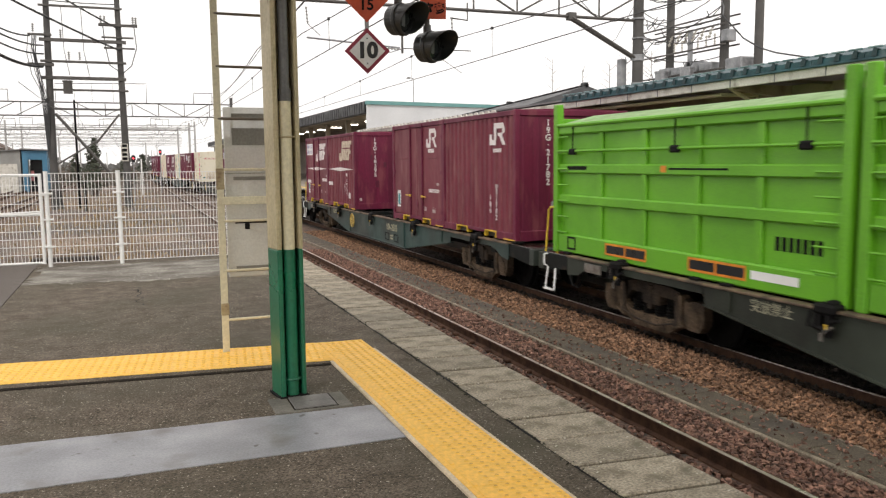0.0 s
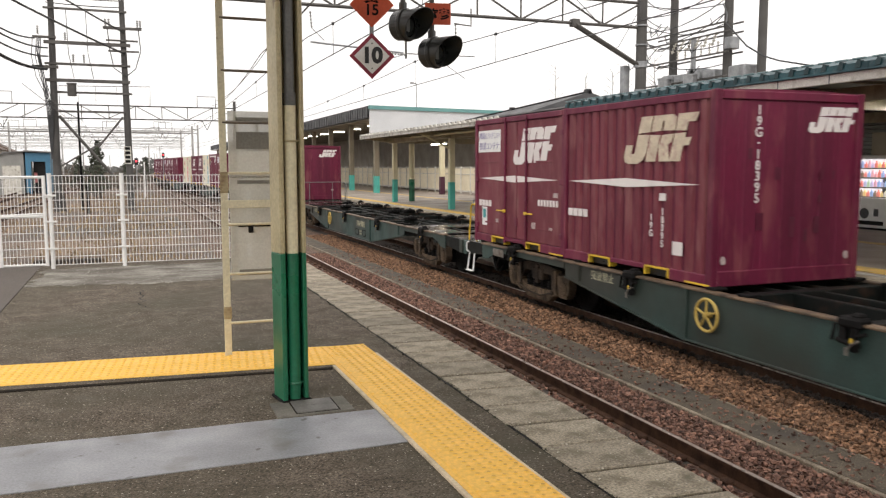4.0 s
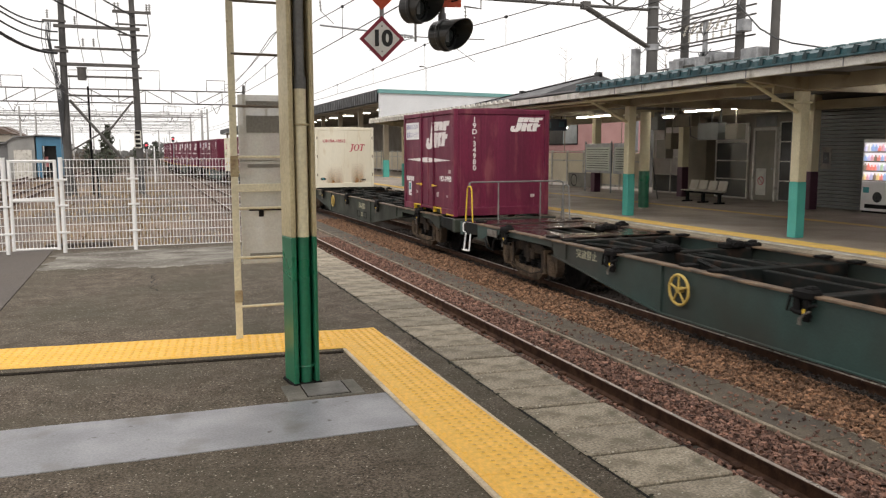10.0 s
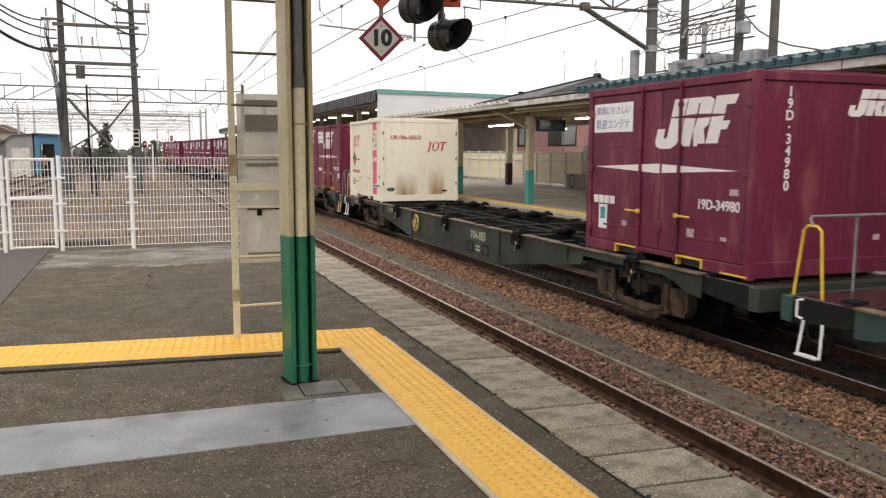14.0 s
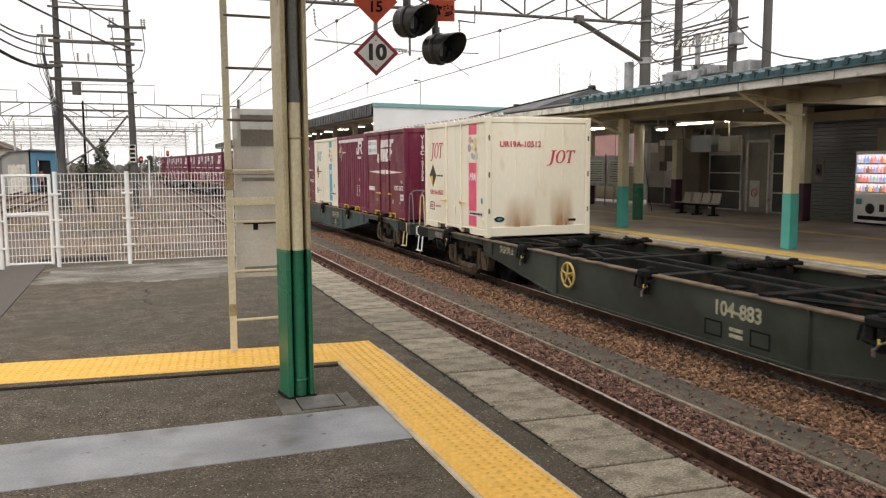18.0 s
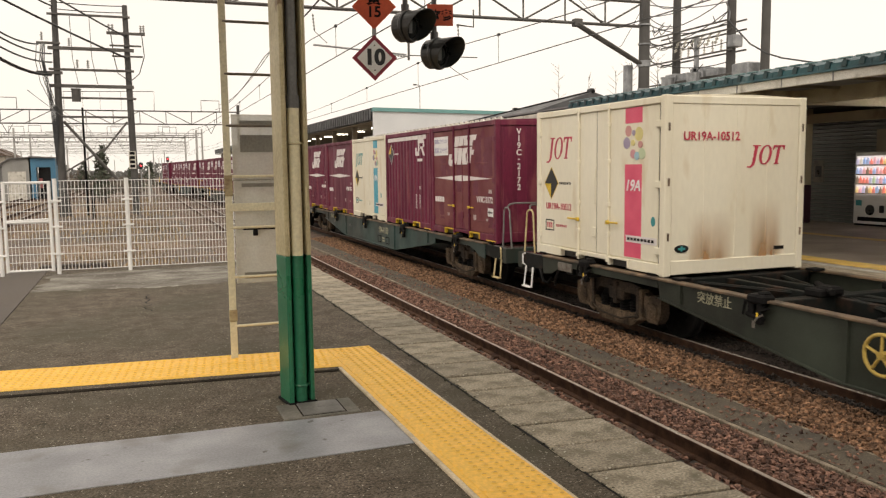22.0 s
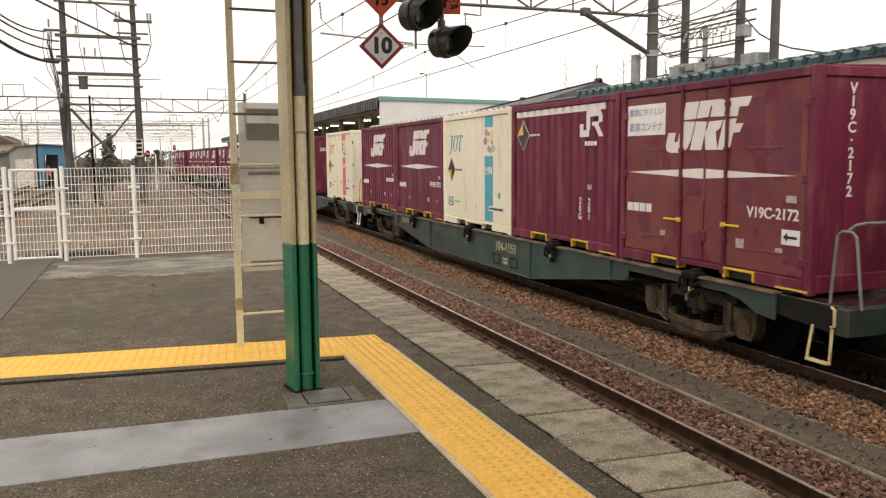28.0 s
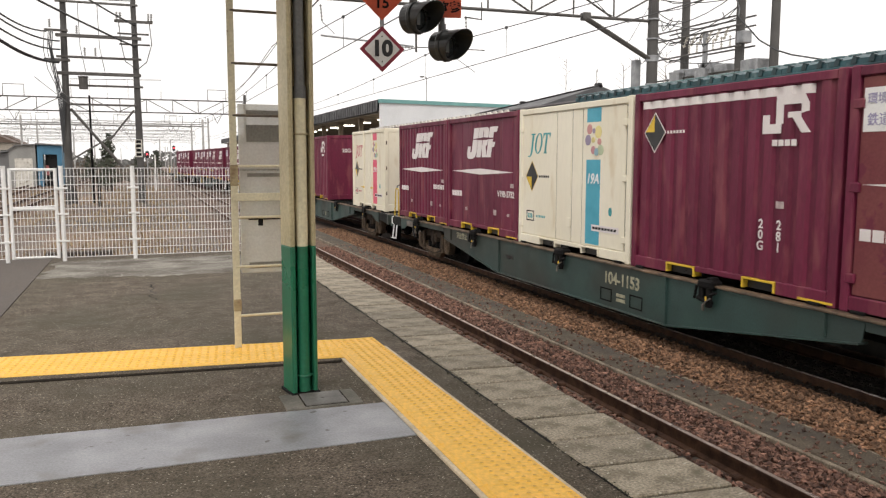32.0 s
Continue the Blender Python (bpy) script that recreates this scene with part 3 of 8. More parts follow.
def tactile_tile(w, l, line=0.0):
    s = Shape().cbox(0, w - 0.001, 0, l - 0.001, -0.02, 0.008, 0.001)
    x0 = line
    if line:
        s.cbox(0.03, 0.055, 0.004, l - 0.006, 0.006, 0.013, 0.003)
    n, m = round((w - x0) / 0.06), round(l / 0.06)
    for i in range(n):
        for j in range(m):
            cx, cy = x0 + (i + 0.5) * (w - x0) / n, (j + 0.5) * l / m
            v = [(cx + r * math.cos(a * math.pi / 3), cy + r * math.sin(a * math.pi / 3), z) for r, z in ((0.017, 0.008), (0.011, 0.0135)) for a in range(6)]
            s.add(v, [(a, (a + 1) % 6, 6 + (a + 1) % 6, 6 + a) for a in range(6)] + [tuple(range(6, 12))])
    me = s.mesh("tactile_tile", YELLOW)
    me.materials.append(DOT)
    for q in me.polygons:
        if q.area < 0.0008 and q.center.z > 0.0134:
            q.material_index = 1
    return me


TILE_EDGE, TILE = tactile_tile(0.41, 0.3, 0.1), tactile_tile(0.32, 0.3)
strip = thing("tactile_strip", "yellow tactile paving strip with raised dots along the platform edge", "tactile paving", kind="structure", m=pose(1.465, 0, 0))
for k in range(54):
    part("tactile_tile", TILE_EDGE, None, strip, m=pose(rg.uniform(-0.002, 0.002), 6.4 - 0.3 * k, rg.uniform(-0.001, 0.001)))
part("border_line", Shape().box(-0.03, -0.004, -9.8, 6.1, -0.02, 0.0095), mat("pale_border_mortar", (0.66, 0.54, 0.38), None, 4, 0.8), strip, "pale border beside the strip")
part("border_line", Shape().box(0.411, 0.428, -9.8, 6.4, -0.02, 0.007), bpy.data.materials["pale_border_mortar"], strip, "pale border beside the strip")
cross = thing("tactile_strip", "yellow tactile paving strip with raised dots across the platform", "tactile paving", kind="structure", m=pose(1.872, 6.752, 0, 0, 0, math.degrees(math.atan(-0.108))))
for k in range(2, 30):
    for row in range(2):
        part("tactile_tile", TILE, None, cross, m=pose(-0.405 - 0.32 * (k - 1), -0.305 * (row + 1), rg.uniform(-0.001, 0.001)))
solid("tactile_base", Shape().prism([(-8.0, 7.8), (1.87, 6.75), (1.87, 6.4), (1.466, 6.4), (1.466, 6.13), (-8.0, 7.16)], 2, -0.02, 0.0065), YELLOW, "yellow bedding under the tactile tiles", "tactile paving", kind="structure")
corner_tile = thing("tactile_strip", "yellow tactile paving at the corner of two strips", "tactile paving", kind="structure", m=pose(1.465, 6.4, 0))
part("tactile_tile", tactile_tile(0.41, 0.36), None, corner_tile, m=pose(0, 0.0035, -0.0005))
JOINT = mat("dark_joint_dirt", (0.016, 0.013, 0.01), (0.03, 0.024, 0.018), 7, 0.95, bump=0.4, spec=0.05)
solid("step_joint", Shape().prism([(-8, 6.865), (-8, 6.926), (1.42, 6.062), (1.42, 6.015)], 2, -0.02, 0.0008, pose(0, 0, 0)), JOINT, "dark gap along the tactile strip beside the lip", "joint", kind="structure")
solid("raised_edge", Shape().prism([(-8.0, 6.93), (-8.0, 7.16), (1.45, 6.13), (1.45, 6.065)], 2, -0.02, 0.003), ASPHALT, "low asphalt lip beside the tactile strip", "platform", kind="structure")
solid("grey_painted_band", Shape().prism(ragged([(-9, 5.3), (-9, 4.36), (-0.70, 4.235), (1.452, 4.225), (1.44, 4.885), (-0.81, 4.975)], 0.006, 0.2, rg), 2, -0.02, 0.0), GREY_PAINT, "worn grey painted band across the platform", "painted band", kind="structure")

PAD = mat("pad_concrete", (0.17, 0.16, 0.135), (0.1, 0.095, 0.08), 4, 0.85, bump=0.4, fine=70)
pad = solid("drain_cover", Shape().cbox(0.81, 1.31, 4.935, 5.265, -0.05, 0.004, 0.006), PAD, "concrete drain pad with a square metal lid at the column foot", "drain cover")
part("lid", Shape().cbox(0.94, 1.21, 4.965, 5.235, 0.0, 0.011, 0.004).rod((1.07, 5.1, 0.011), (1.07, 5.1, 0.014), 0.012, 8), mat("cast_lid", (0.16, 0.155, 0.14), (0.1, 0.095, 0.09), 5, 0.6, bump=0.3), pad, "square cast lid")
part("lid_gap", Shape().box(0.93, 0.94, 4.955, 5.245, 0.0, 0.0055).box(1.21, 1.22, 4.955, 5.245, 0.0, 0.0055).box(0.94, 1.21, 4.955, 4.965, 0.0, 0.0055).box(0.94, 1.21, 5.235, 5.245, 0.0, 0.0055), JOINT, pad)

# column of the canopy, with its rain pipe
CREAM_OLD = mat("aged_cream_paint", (0.5, 0.43, 0.255), (0.38, 0.32, 0.19), 2.2, 0.45, bump=0.1, fine=40, grain=0.1, stain=(0.2, 0.13, 0.07), stain_scale=6, stain_at=0.7, stain_soft=0.03)
col = thing("canopy_column", "cream steel column with a dark green foot and a rain pipe", "column", m=pose(0.975, 5.36, 0, 0, 0, 9))
for z0, z1, pm, nm in ((0.0, 1.0, GREEN, "green_foot"), (1.0, 4.3, CREAM_OLD, "shaft")):
    part(nm, Shape().cbox(-0.088, -0.054, -0.1, 0.1, z0, z1, 0.006).cbox(0.062, 0.09, -0.1, 0.1, z0, z1, 0.006).box(-0.07, 0.07, 0.03, 0.042, z0, z1), pm, col)
pipe = part("rain_pipe", Shape().rod((0.005, -0.062, 0.0), (0.005, -0.062, 1.0), 0.04, 16), GREEN, col, "green foot of the rain pipe", smooth=False)
part("pipe_upper", Shape().rod((0.005, -0.062, 1.0), (0.005, -0.062, 2.0), 0.04, 16), CREAM, pipe, "cream rain pipe")
part("pipe_top", Shape().rod((0.005, -0.062, 2.0), (0.005, -0.062, 4.3), 0.034, 16).rod((0.005, -0.062, 1.97), (0.005, -0.062, 2.05), 0.043, 16), mat("grey_plastic_pipe", (0.13, 0.13, 0.125), None, 3, 0.4, bump=0.03), pipe, "dark grey plastic pipe")
for z, pm in ((0.12, GREEN), (1.74, CREAM_OLD)):
    c = Shape().ring((0.005, -0.062, z), (0, 0, 1), 0.043, 0.008, 16, 6).rod((-0.06, -0.07, z), (0.07, -0.07, z), 0.007, 6)
    part("pipe_clip", c, pm, pipe)
part("foot_plate", Shape().cbox(-0.1, 0.1, -0.12, 0.12, -0.01, 0.012, 0.004), DARK, col)

# ladder with display panels
LADDER = mat("chipped_cream_paint", (0.64, 0.59, 0.42), (0.56, 0.51, 0.36), 3, 0.5, bump=0.1, grain=0.08, stain=(0.2, 0.12, 0.06), stain_scale=14, stain_at=0.74, stain_soft=0.02)
# Upper rungs get a darker colour that paints in the canopy's shade.
RUNG_SHADE = mat("bare_dark_steel", (0.09, 0.075, 0.06), (0.14, 0.11, 0.08), 8, 0.6, bump=0.1)
RUSTED = mat("rusted_bracket", (0.2, 0.13, 0.07), (0.4, 0.34, 0.2), 14, 0.7, bump=0.2)
lad = thing("wall_ladder", "cream steel ladder with chipped paint standing on the platform", "ladder", m=pose(0.71, 6.74, 0))
for x in (0.0, 0.53):
    part("upright", Shape().cbox(x - 0.028, x + 0.028, -0.008, 0.008, 0, 4.2, 0.003), LADDER, lad)
    for z0, z1 in ((0.32, 0.42), (1.36, 1.53)):
        part("bracket", Shape().cbox(x - 0.03, x + 0.034, -0.016, 0.016, z0, z1, 0.004), RUSTED, lad, "rusted bracket")
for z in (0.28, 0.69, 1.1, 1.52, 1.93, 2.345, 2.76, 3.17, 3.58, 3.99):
    part("rung", Shape().rod((0.0, 0, z), (0.53, 0, z), 0.011, 8), LADDER if z < 1.6 else RUNG_SHADE, lad, "" if z < 1.6 else "rung painted darker for the canopy's shade")
part("cross_strap", Shape().cbox(0.0, 0.53, -0.02, -0.012, 1.235, 1.3, 0.003, pose(0, 0, 0.0)), LADDER, lad, "cream flat strap")
PANEL = mat("milky_panel", (0.7, 0.69, 0.62), (0.56, 0.55, 0.5), 1.3, 0.3, bump=0.03, grain=0.05)
clear = PANEL.node_tree.nodes.new("ShaderNodeBsdfTransparent")
blend = PANEL.node_tree.nodes.new("ShaderNodeMixShader")
blend.inputs[0].default_value = 0.36
PANEL.node_tree.links.new(PANEL.node_tree.nodes["Principled BSDF"].outputs[0], blend.inputs[1])
PANEL.node_tree.links.new(clear.outputs[0], blend.inputs[2])
PANEL.node_tree.links.new(blend.outputs[0], PANEL.node_tree.nodes["Material Output"].inputs["Surface"])
pan = thing("display_panel", "milky white display panel with grey bands behind the ladder", "panel", m=pose(0.93, 6.86, 0))
for z0, z1 in ((0.62, 1.092), (1.096, 1.484), (1.488, 2.03)):
    part("sheet", Shape().cbox(-0.165, 0.25, -0.012, 0.012, z0, z1, 0.004), PANEL, pan)
GREY_BAND = mat("grey_band", (0.2, 0.19, 0.16), None, 3, 0.5, bump=0.03)
for z0, z1 in ((0.66, 0.71), (1.43, 1.46), (1.72, 1.86), (1.93, 1.98)):
    part("band", Shape().box(-0.1, 0.2, -0.016, -0.0125, z0, z1), GREY_BAND, pan, "grey band")
for z in (1.094, 1.486):
    part("joint_bar", Shape().box(-0.165, 0.2, -0.008, 0.014, z - 0.012, z + 0.012), GREY_BAND, pan, "dark joint bar")
part("hook", Shape().cbox(-0.02, 0.02, -0.03, -0.012, 1.02, 1.07, 0.004).box(-0.1, 0.18, -0.02, -0.0125, 1.07, 1.085), DARK, pan)
part("back_rail", Shape().cbox(0.215, 0.25, 0.0125, 0.04, 0.0, 2.1, 0.004), LADDER, pan)

# white mesh fence
FY = 13.66
fence = thing("mesh_fence", "white welded-mesh fence across the platform end", "fence", kind="", m=pose(0, FY, 0))


def mesh_panel(parent, x0, x1, z0, z1, name="mesh_panel"):
    s = Shape()
    n = max(2, round((x1 - x0) / 0.05))
    for k in range(n + 1):
        x = x0 + (x1 - x0) * k / n
        s.rod((x, 0, z0), (x, 0, z1), 0.0042, 4, cap=False)
    m = round((z1 - z0) / 0.125)
    for k in range(m + 1):
        z = z0 + (z1 - z0) * k / m
        s.rod((x0, -0.006, z), (x1, -0.006, z), 0.0052, 4, cap=False)
    return part(name, s, WHITE, parent)


for x in (-5.9, -3.9, -1.95, -1.165, -0.135, 1.83):
    p = part("post", Shape().rod((x, 0, 0), (x, 0, 1.46), 0.03, 12).rod((x, 0, 1.46), (x, 0, 1.475), 0.034, 12), WHITE, fence)
    for z in (0.3, 0.72, 1.12):
        part("clip", Shape().cbox(x - 0.09, x + 0.09, -0.04, -0.02, z, z + 0.03, 0.004), WHITE, p)
for a, b in ((-5.9, -3.9), (-3.9, -1.95), (-1.165, -0.135), (-0.135, 1.83)):
    mesh_panel(fence, a + 0.03, b - 0.03, 0.06, 1.44)
gate = thing("mesh_gate", "white welded-mesh gate in the fence", "gate", m=pose(0, FY, 0))
part("gate_frame", Shape().rod((-1.87, 0, 0.05), (-1.87, 0, 1.44), 0.026, 10).rod((-1.245, 0, 0.05), (-1.245, 0, 1.44), 0.026, 10).rod((-1.87, 0, 1.42), (-1.245, 0, 1.42), 0.018, 8)
     .rod((-1.87, 0, 0.82), (-1.245, 0, 0.82), 0.018, 8).rod((-1.87, 0, 0.84), (-1.245, 0, 0.86), 0.012, 8).rod((-1.87, 0, 0.07), (-1.245, 0, 0.07), 0.018, 8), WHITE, gate)
mesh_panel(gate, -1.85, -1.265, 0.08, 0.8)
mesh_panel(gate, -1.85, -1.265, 0.84, 1.4)
for z in (0.3, 1.1):
    part("hinge", Shape().cbox(-1.26, -1.15, -0.03, 0.03, z, z + 0.03, 0.004), WHITE, gate)

# hanging signs and signals over the platform edge
ORANGE_SIGN = mat("orange_sign_paint", (0.6, 0.09, 0.032), (0.5, 0.075, 0.03), 3, 0.5, bump=0.03, grain=0.06)
WINE = mat("wine_red_border", (0.3, 0.03, 0.06), None, 3, 0.5, bump=0.03)
HOOD = mat("black_signal_housing", (0.02, 0.022, 0.022), (0.035, 0.036, 0.035), 4, 0.35, bump=0.08)
LENS = mat("dark_lens", (0.03, 0.035, 0.035), None, 4, 0.1, bump=0.0)


def diamond(s, r, y0, y1):
    return s.prism([(0, -r), (r, 0), (0, r), (-r, 0)], 1, y0, y1)


sign = thing("stop_sign", "white diamond stop sign with a red border and the number 10", "sign", m=pose(1.89, 6.45, 2.475, 0, 0, -14))
part("board", diamond(Shape(), 0.185, -0.006, 0.006), WINE, sign, "wine-red board")
part("face", diamond(Shape(), 0.145, -0.009, -0.005), WHITE, sign, "white face")
part("number", writing("10", 0.17, BLACK, 0.001, bold=0.05), None, sign, "black number", m=Matrix.Translation((0, -0.0105, 0.0)) @ END)
for z in (0.1, -0.1):
    part("bolt", Shape().rod((0, -0.014, z), (0, -0.006, z), 0.006, 8), DARK, sign)
part("hanger", Shape().cbox(-0.018, 0.018, 0.007, 0.014, 0.0, 1.9, 0.002), STEEL, sign)
sign2 = thing("stop_sign", "orange diamond stop sign with the number 15", "sign", m=pose(1.89, 6.445, 2.885, 0, 0, -14))
part("board", diamond(Shape(), 0.18, -0.006, 0.006), ORANGE_SIGN, sign2)
part("number", writing("15", 0.12, DARK, 0.001), None, sign2, "dark number", m=Matrix.Translation((0, -0.0075, -0.045)) @ END)
part("word", writing("貨", 0.115, DARK, 0.001, bold=0.04), None, sign2, "dark sign character", m=Matrix.Translation((0, -0.0075, 0.06)) @ END)


def hooded_signal(x, y, z, turn, top):
    s = thing("repeater_signal", "black round hooded signal lamp hanging from a pole", "signal", "hooded signals", m=pose(x, y, z))
    m = pose(0, 0, 0, 91, 0, turn)
    part("housing", Shape().lathe([(0, -0.125), (0.07, -0.125), (0.112, -0.115), (0.122, -0.1), (0.125, -0.02), (0, -0.02)], m, 28), HOOD, s)
    part("rim", Shape().lathe([(0.1, -0.028), (0.131, -0.028), (0.135, -0.02), (0.135, 0.004), (0.131, 0.01), (0.1, 0.01)], m, 28), HOOD, s)
    hood, v, f, n = Shape(), [], [], 32
    for k in range(n):
        a = 2 * math.pi * k / n
        ln = 0.035 + 0.085 * (1 + math.sin(a + 0.35))
        for r in (0.124, 0.119):
            v += [(r * math.cos(a), r * math.sin(a), 0.0), (r * math.cos(a), r * math.sin(a), 0.01 + ln)]
    for k in range(n):
        p, q = 4 * k, 4 * ((k + 1) % n)
        f += [(p, p + 1, q + 1, q), (p + 2, p + 3, q + 3, q + 2), (p + 1, p + 3, q + 3, q + 1)]
    part("hood", hood.add(v, f, m), HOOD, s)
    part("lens", Shape().lathe([(0, 0.03), (0.05, 0.026), (0.09, 0.012), (0.1, 0.0), (0, 0.0)], m, 24), LENS, s, "dark glass lens")
    part("lens_slot", Shape().box(-0.05, -0.01, -0.06, 0.05, 0.028, 0.034, m), mat("grey_reflector", (0.12, 0.125, 0.12), None, 3, 0.25, bump=0.0), s)
    part("pole", Shape().rod((-0.035, 0.02, 0.1), (-0.035, 0.02, top), 0.022, 12).rod((-0.035, 0.02, 0.11), (-0.035, 0.02, 0.18), 0.034, 12), POLE_GREY, s, "dark grey pole")


POLE_GREY = mat("dark_grey_pole", (0.06, 0.06, 0.06), (0.1, 0.1, 0.1), 3, 0.4, bump=0.03)
hooded_signal(2.208, 6.47, 2.748, 31, 1.6)
hooded_signal(2.465, 6.47, 2.535, 31, 1.85)
for x, z, words in ((2.46, 2.845, "弥彦"), (2.2, 3.1, "")):
    plate = thing("name_sign", "orange rectangular plate with dark writing on a signal pole", "sign", "orange plates", m=pose(x, 6.44, z, 0, 0, -14))
    part("board", Shape().cbox(-0.105, 0.115, -0.005, 0.005, -0.085, 0.092, 0.003), ORANGE_SIGN, plate)
    part("clamp", Shape().cbox(-0.04, 0.02, 0.005, 0.02, -0.02, 0.02, 0.002), STEEL, plate)
    if words:
        part("word", writing(words, 0.095, DARK, 0.001, bold=0.035), None, plate, "two dark sign characters", m=Matrix.Translation((0.01, -0.0075, -0.005)) @ END)
    else:
        part("bar", Shape().box(-0.08, 0.085, -0.009, -0.005, -0.035, 0.035), DARK, plate, "dark bar of writing")

# roof over the near platform, from which signs and signals hang
roof = thing("near_canopy", "plain canopy roof over the near platform", "canopy", kind="structure")
part("roof_sheet", Shape().box(-0.9, 2.75, -8, 6.9, 4.32, 4.45), CREAM_OLD, roof)
for y in (-6.5, -0.5, 5.4, 6.45):
    part("roof_beam", Shape().cbox(-0.85, 2.7, y - 0.06, y + 0.06, 4.12, 4.318, 0.006), CREAM_OLD, roof)

# ---- the freight train ----
FLOOR = 0.985          # deck above the rail
PITCH, LENGTH, WIDTH, HIGH = 3.77, 3.715, 2.45, 2.5
WAGONS = {"A": -69.3, "B": -49.1, "C": -29.0, "D": -8.65, "E": 11.88, "F": 32.3, "G": 52.7, "H": 73.1, "I": 93.5}
WHEEL_R = 0.42
moving = []            # (object, place along the train, matrix on the track)
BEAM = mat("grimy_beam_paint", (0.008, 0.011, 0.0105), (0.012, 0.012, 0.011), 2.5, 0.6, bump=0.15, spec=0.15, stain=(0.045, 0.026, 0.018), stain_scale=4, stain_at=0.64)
BRIGHT = mat("worn_bright_steel", (0.26, 0.245, 0.22), (0.15, 0.12, 0.1), 8, 0.5, 0.5, bump=0.1)
DECK_RUST = mat("wet_rusty_deck_plate", (0.05, 0.03, 0.022), (0.028, 0.02, 0.017), 2.2, 0.22, bump=0.06, fine=30, stain=(0.02, 0.018, 0.016), stain_scale=3, rough_var=0.14)
BEAM_EDGE = mat("scuffed_sill_edge", (0.19, 0.125, 0.075), (0.04, 0.03, 0.022), 3, 0.55, bump=0.15)
ORANGE = mat("orange_paint", (0.75, 0.25, 0.02), None, 5, 0.5, bump=0.05)
PINK = mat("pink_stripe_paint", (0.74, 0.1, 0.18), (0.68, 0.085, 0.16), 3, 0.5, bump=0.02, grain=0.03)
BLUE = mat("blue_stripe_paint", (0.06, 0.36, 0.48), (0.05, 0.31, 0.42), 3, 0.5, bump=0.02, grain=0.03)
TEAL_MARK = mat("teal_lettering", (0.04, 0.33, 0.35), None, 3, 0.5, bump=0.03)
LILAC = mat("lilac_lettering", (0.36, 0.33, 0.5), None, 5, 0.6, bump=0.03)
TOUCHED = mat("touched_up_maroon", (0.095, 0.011, 0.03), (0.08, 0.01, 0.026), 3, 0.5, bump=0.05)
MARK_AGED = mat("yellowed_white_lettering", (0.62, 0.53, 0.4), (0.5, 0.42, 0.32), 5, 0.6, bump=0.0, stain=(0.42, 0.27, 0.24), stain_scale=9, stain_at=0.62)
CARD = mat("soiled_paper_card", (0.5, 0.42, 0.4), (0.36, 0.27, 0.27), 14, 0.7, bump=0.02)
BUBBLES = [mat("bubble_paint", c, None, 1.5, 0.5, bump=0.01, grain=0.02) for c in ((0.62, 0.3, 0.28), (0.76, 0.66, 0.28), (0.36, 0.3, 0.42), (0.66, 0.32, 0.34), (0.5, 0.58, 0.38), (0.32, 0.5, 0.58))]
WAGON_MARK = mat("pale_yellow_lettering", (0.4, 0.38, 0.26), (0.26, 0.25, 0.18), 9, 0.6, bump=0.04)
SCUFF = mat("remaining_maroon_patch", (0.14, 0.021, 0.042), (0.125, 0.02, 0.036), 3, 0.65, bump=0.1, fine=30)


def rust_film(x, w, z0, h):
    """Rust that thins out sideways and upwards, in vertical runs."""
    ma = bpy.data.materials.new("rust_film")
    ma.use_nodes = True
    n, l = ma.node_tree.nodes, ma.node_tree.links
    b = n["Principled BSDF"]
    b.inputs["Base Color"].default_value, b.inputs["Roughness"].default_value = (0.42, 0.2, 0.06, 1), 0.8
    co, sp, mp, no = n.new("ShaderNodeTexCoord"), n.new("ShaderNodeSeparateXYZ"), n.new("ShaderNodeMapping"), n.new("ShaderNodeTexNoise")
    l.new(co.outputs["Object"], sp.inputs[0])
    l.new(co.outputs["Object"], mp.inputs["Vector"])
    mp.inputs["Scale"].default_value = (1, 1, 0.12)
    no.inputs["Scale"].default_value, no.inputs["Detail"].default_value = 10, 6
    l.new(mp.outputs[0], no.inputs["Vector"])

    def calc(op, a, c):
        q = n.new("ShaderNodeMath")
        q.operation, q.use_clamp = op, op != "SUBTRACT"
        for k, v in enumerate((a, c)):
            if isinstance(v, (int, float)):
                q.inputs[k].default_value = v
            else:
                l.new(v, q.inputs[k])
        return q.outputs[0]
    off = calc("SUBTRACT", sp.outputs["X"], x)
    sq = n.new("ShaderNodeMath")
    sq.operation = "MULTIPLY"
    l.new(off, sq.inputs[0])
    l.new(off, sq.inputs[1])
    side_fall = calc("SUBTRACT", 1.0, calc("MULTIPLY", sq.outputs[0], 1 / (2.2 * w * w)))
    rise = n.new("ShaderNodeMapRange")
    rise.inputs["From Min"].default_value, rise.inputs["From Max"].default_value = z0, z0 + h
    rise.inputs["To Min"].default_value, rise.inputs["To Max"].default_value = 1.0, 0.0
    l.new(sp.outputs["Z"], rise.inputs["Value"])
    runs = n.new("ShaderNodeMapRange")
    runs.inputs["From Min"].default_value, runs.inputs["From Max"].default_value = 0.05, 0.75
    l.new(no.outputs["Fac"], runs.inputs["Value"])
    both = calc("MULTIPLY", calc("MAXIMUM", side_fall, 0.0), rise.outputs[0])
    l.new(calc("MULTIPLY", both, runs.outputs[0]), b.inputs["Alpha"])
    return ma


BOGIE_DUST = mat("dusty_brown_casting", (0.155, 0.108, 0.07), (0.055, 0.041, 0.03), 4, 0.85, bump=0.3, fine=40, grain=0.3, spec=0.2)


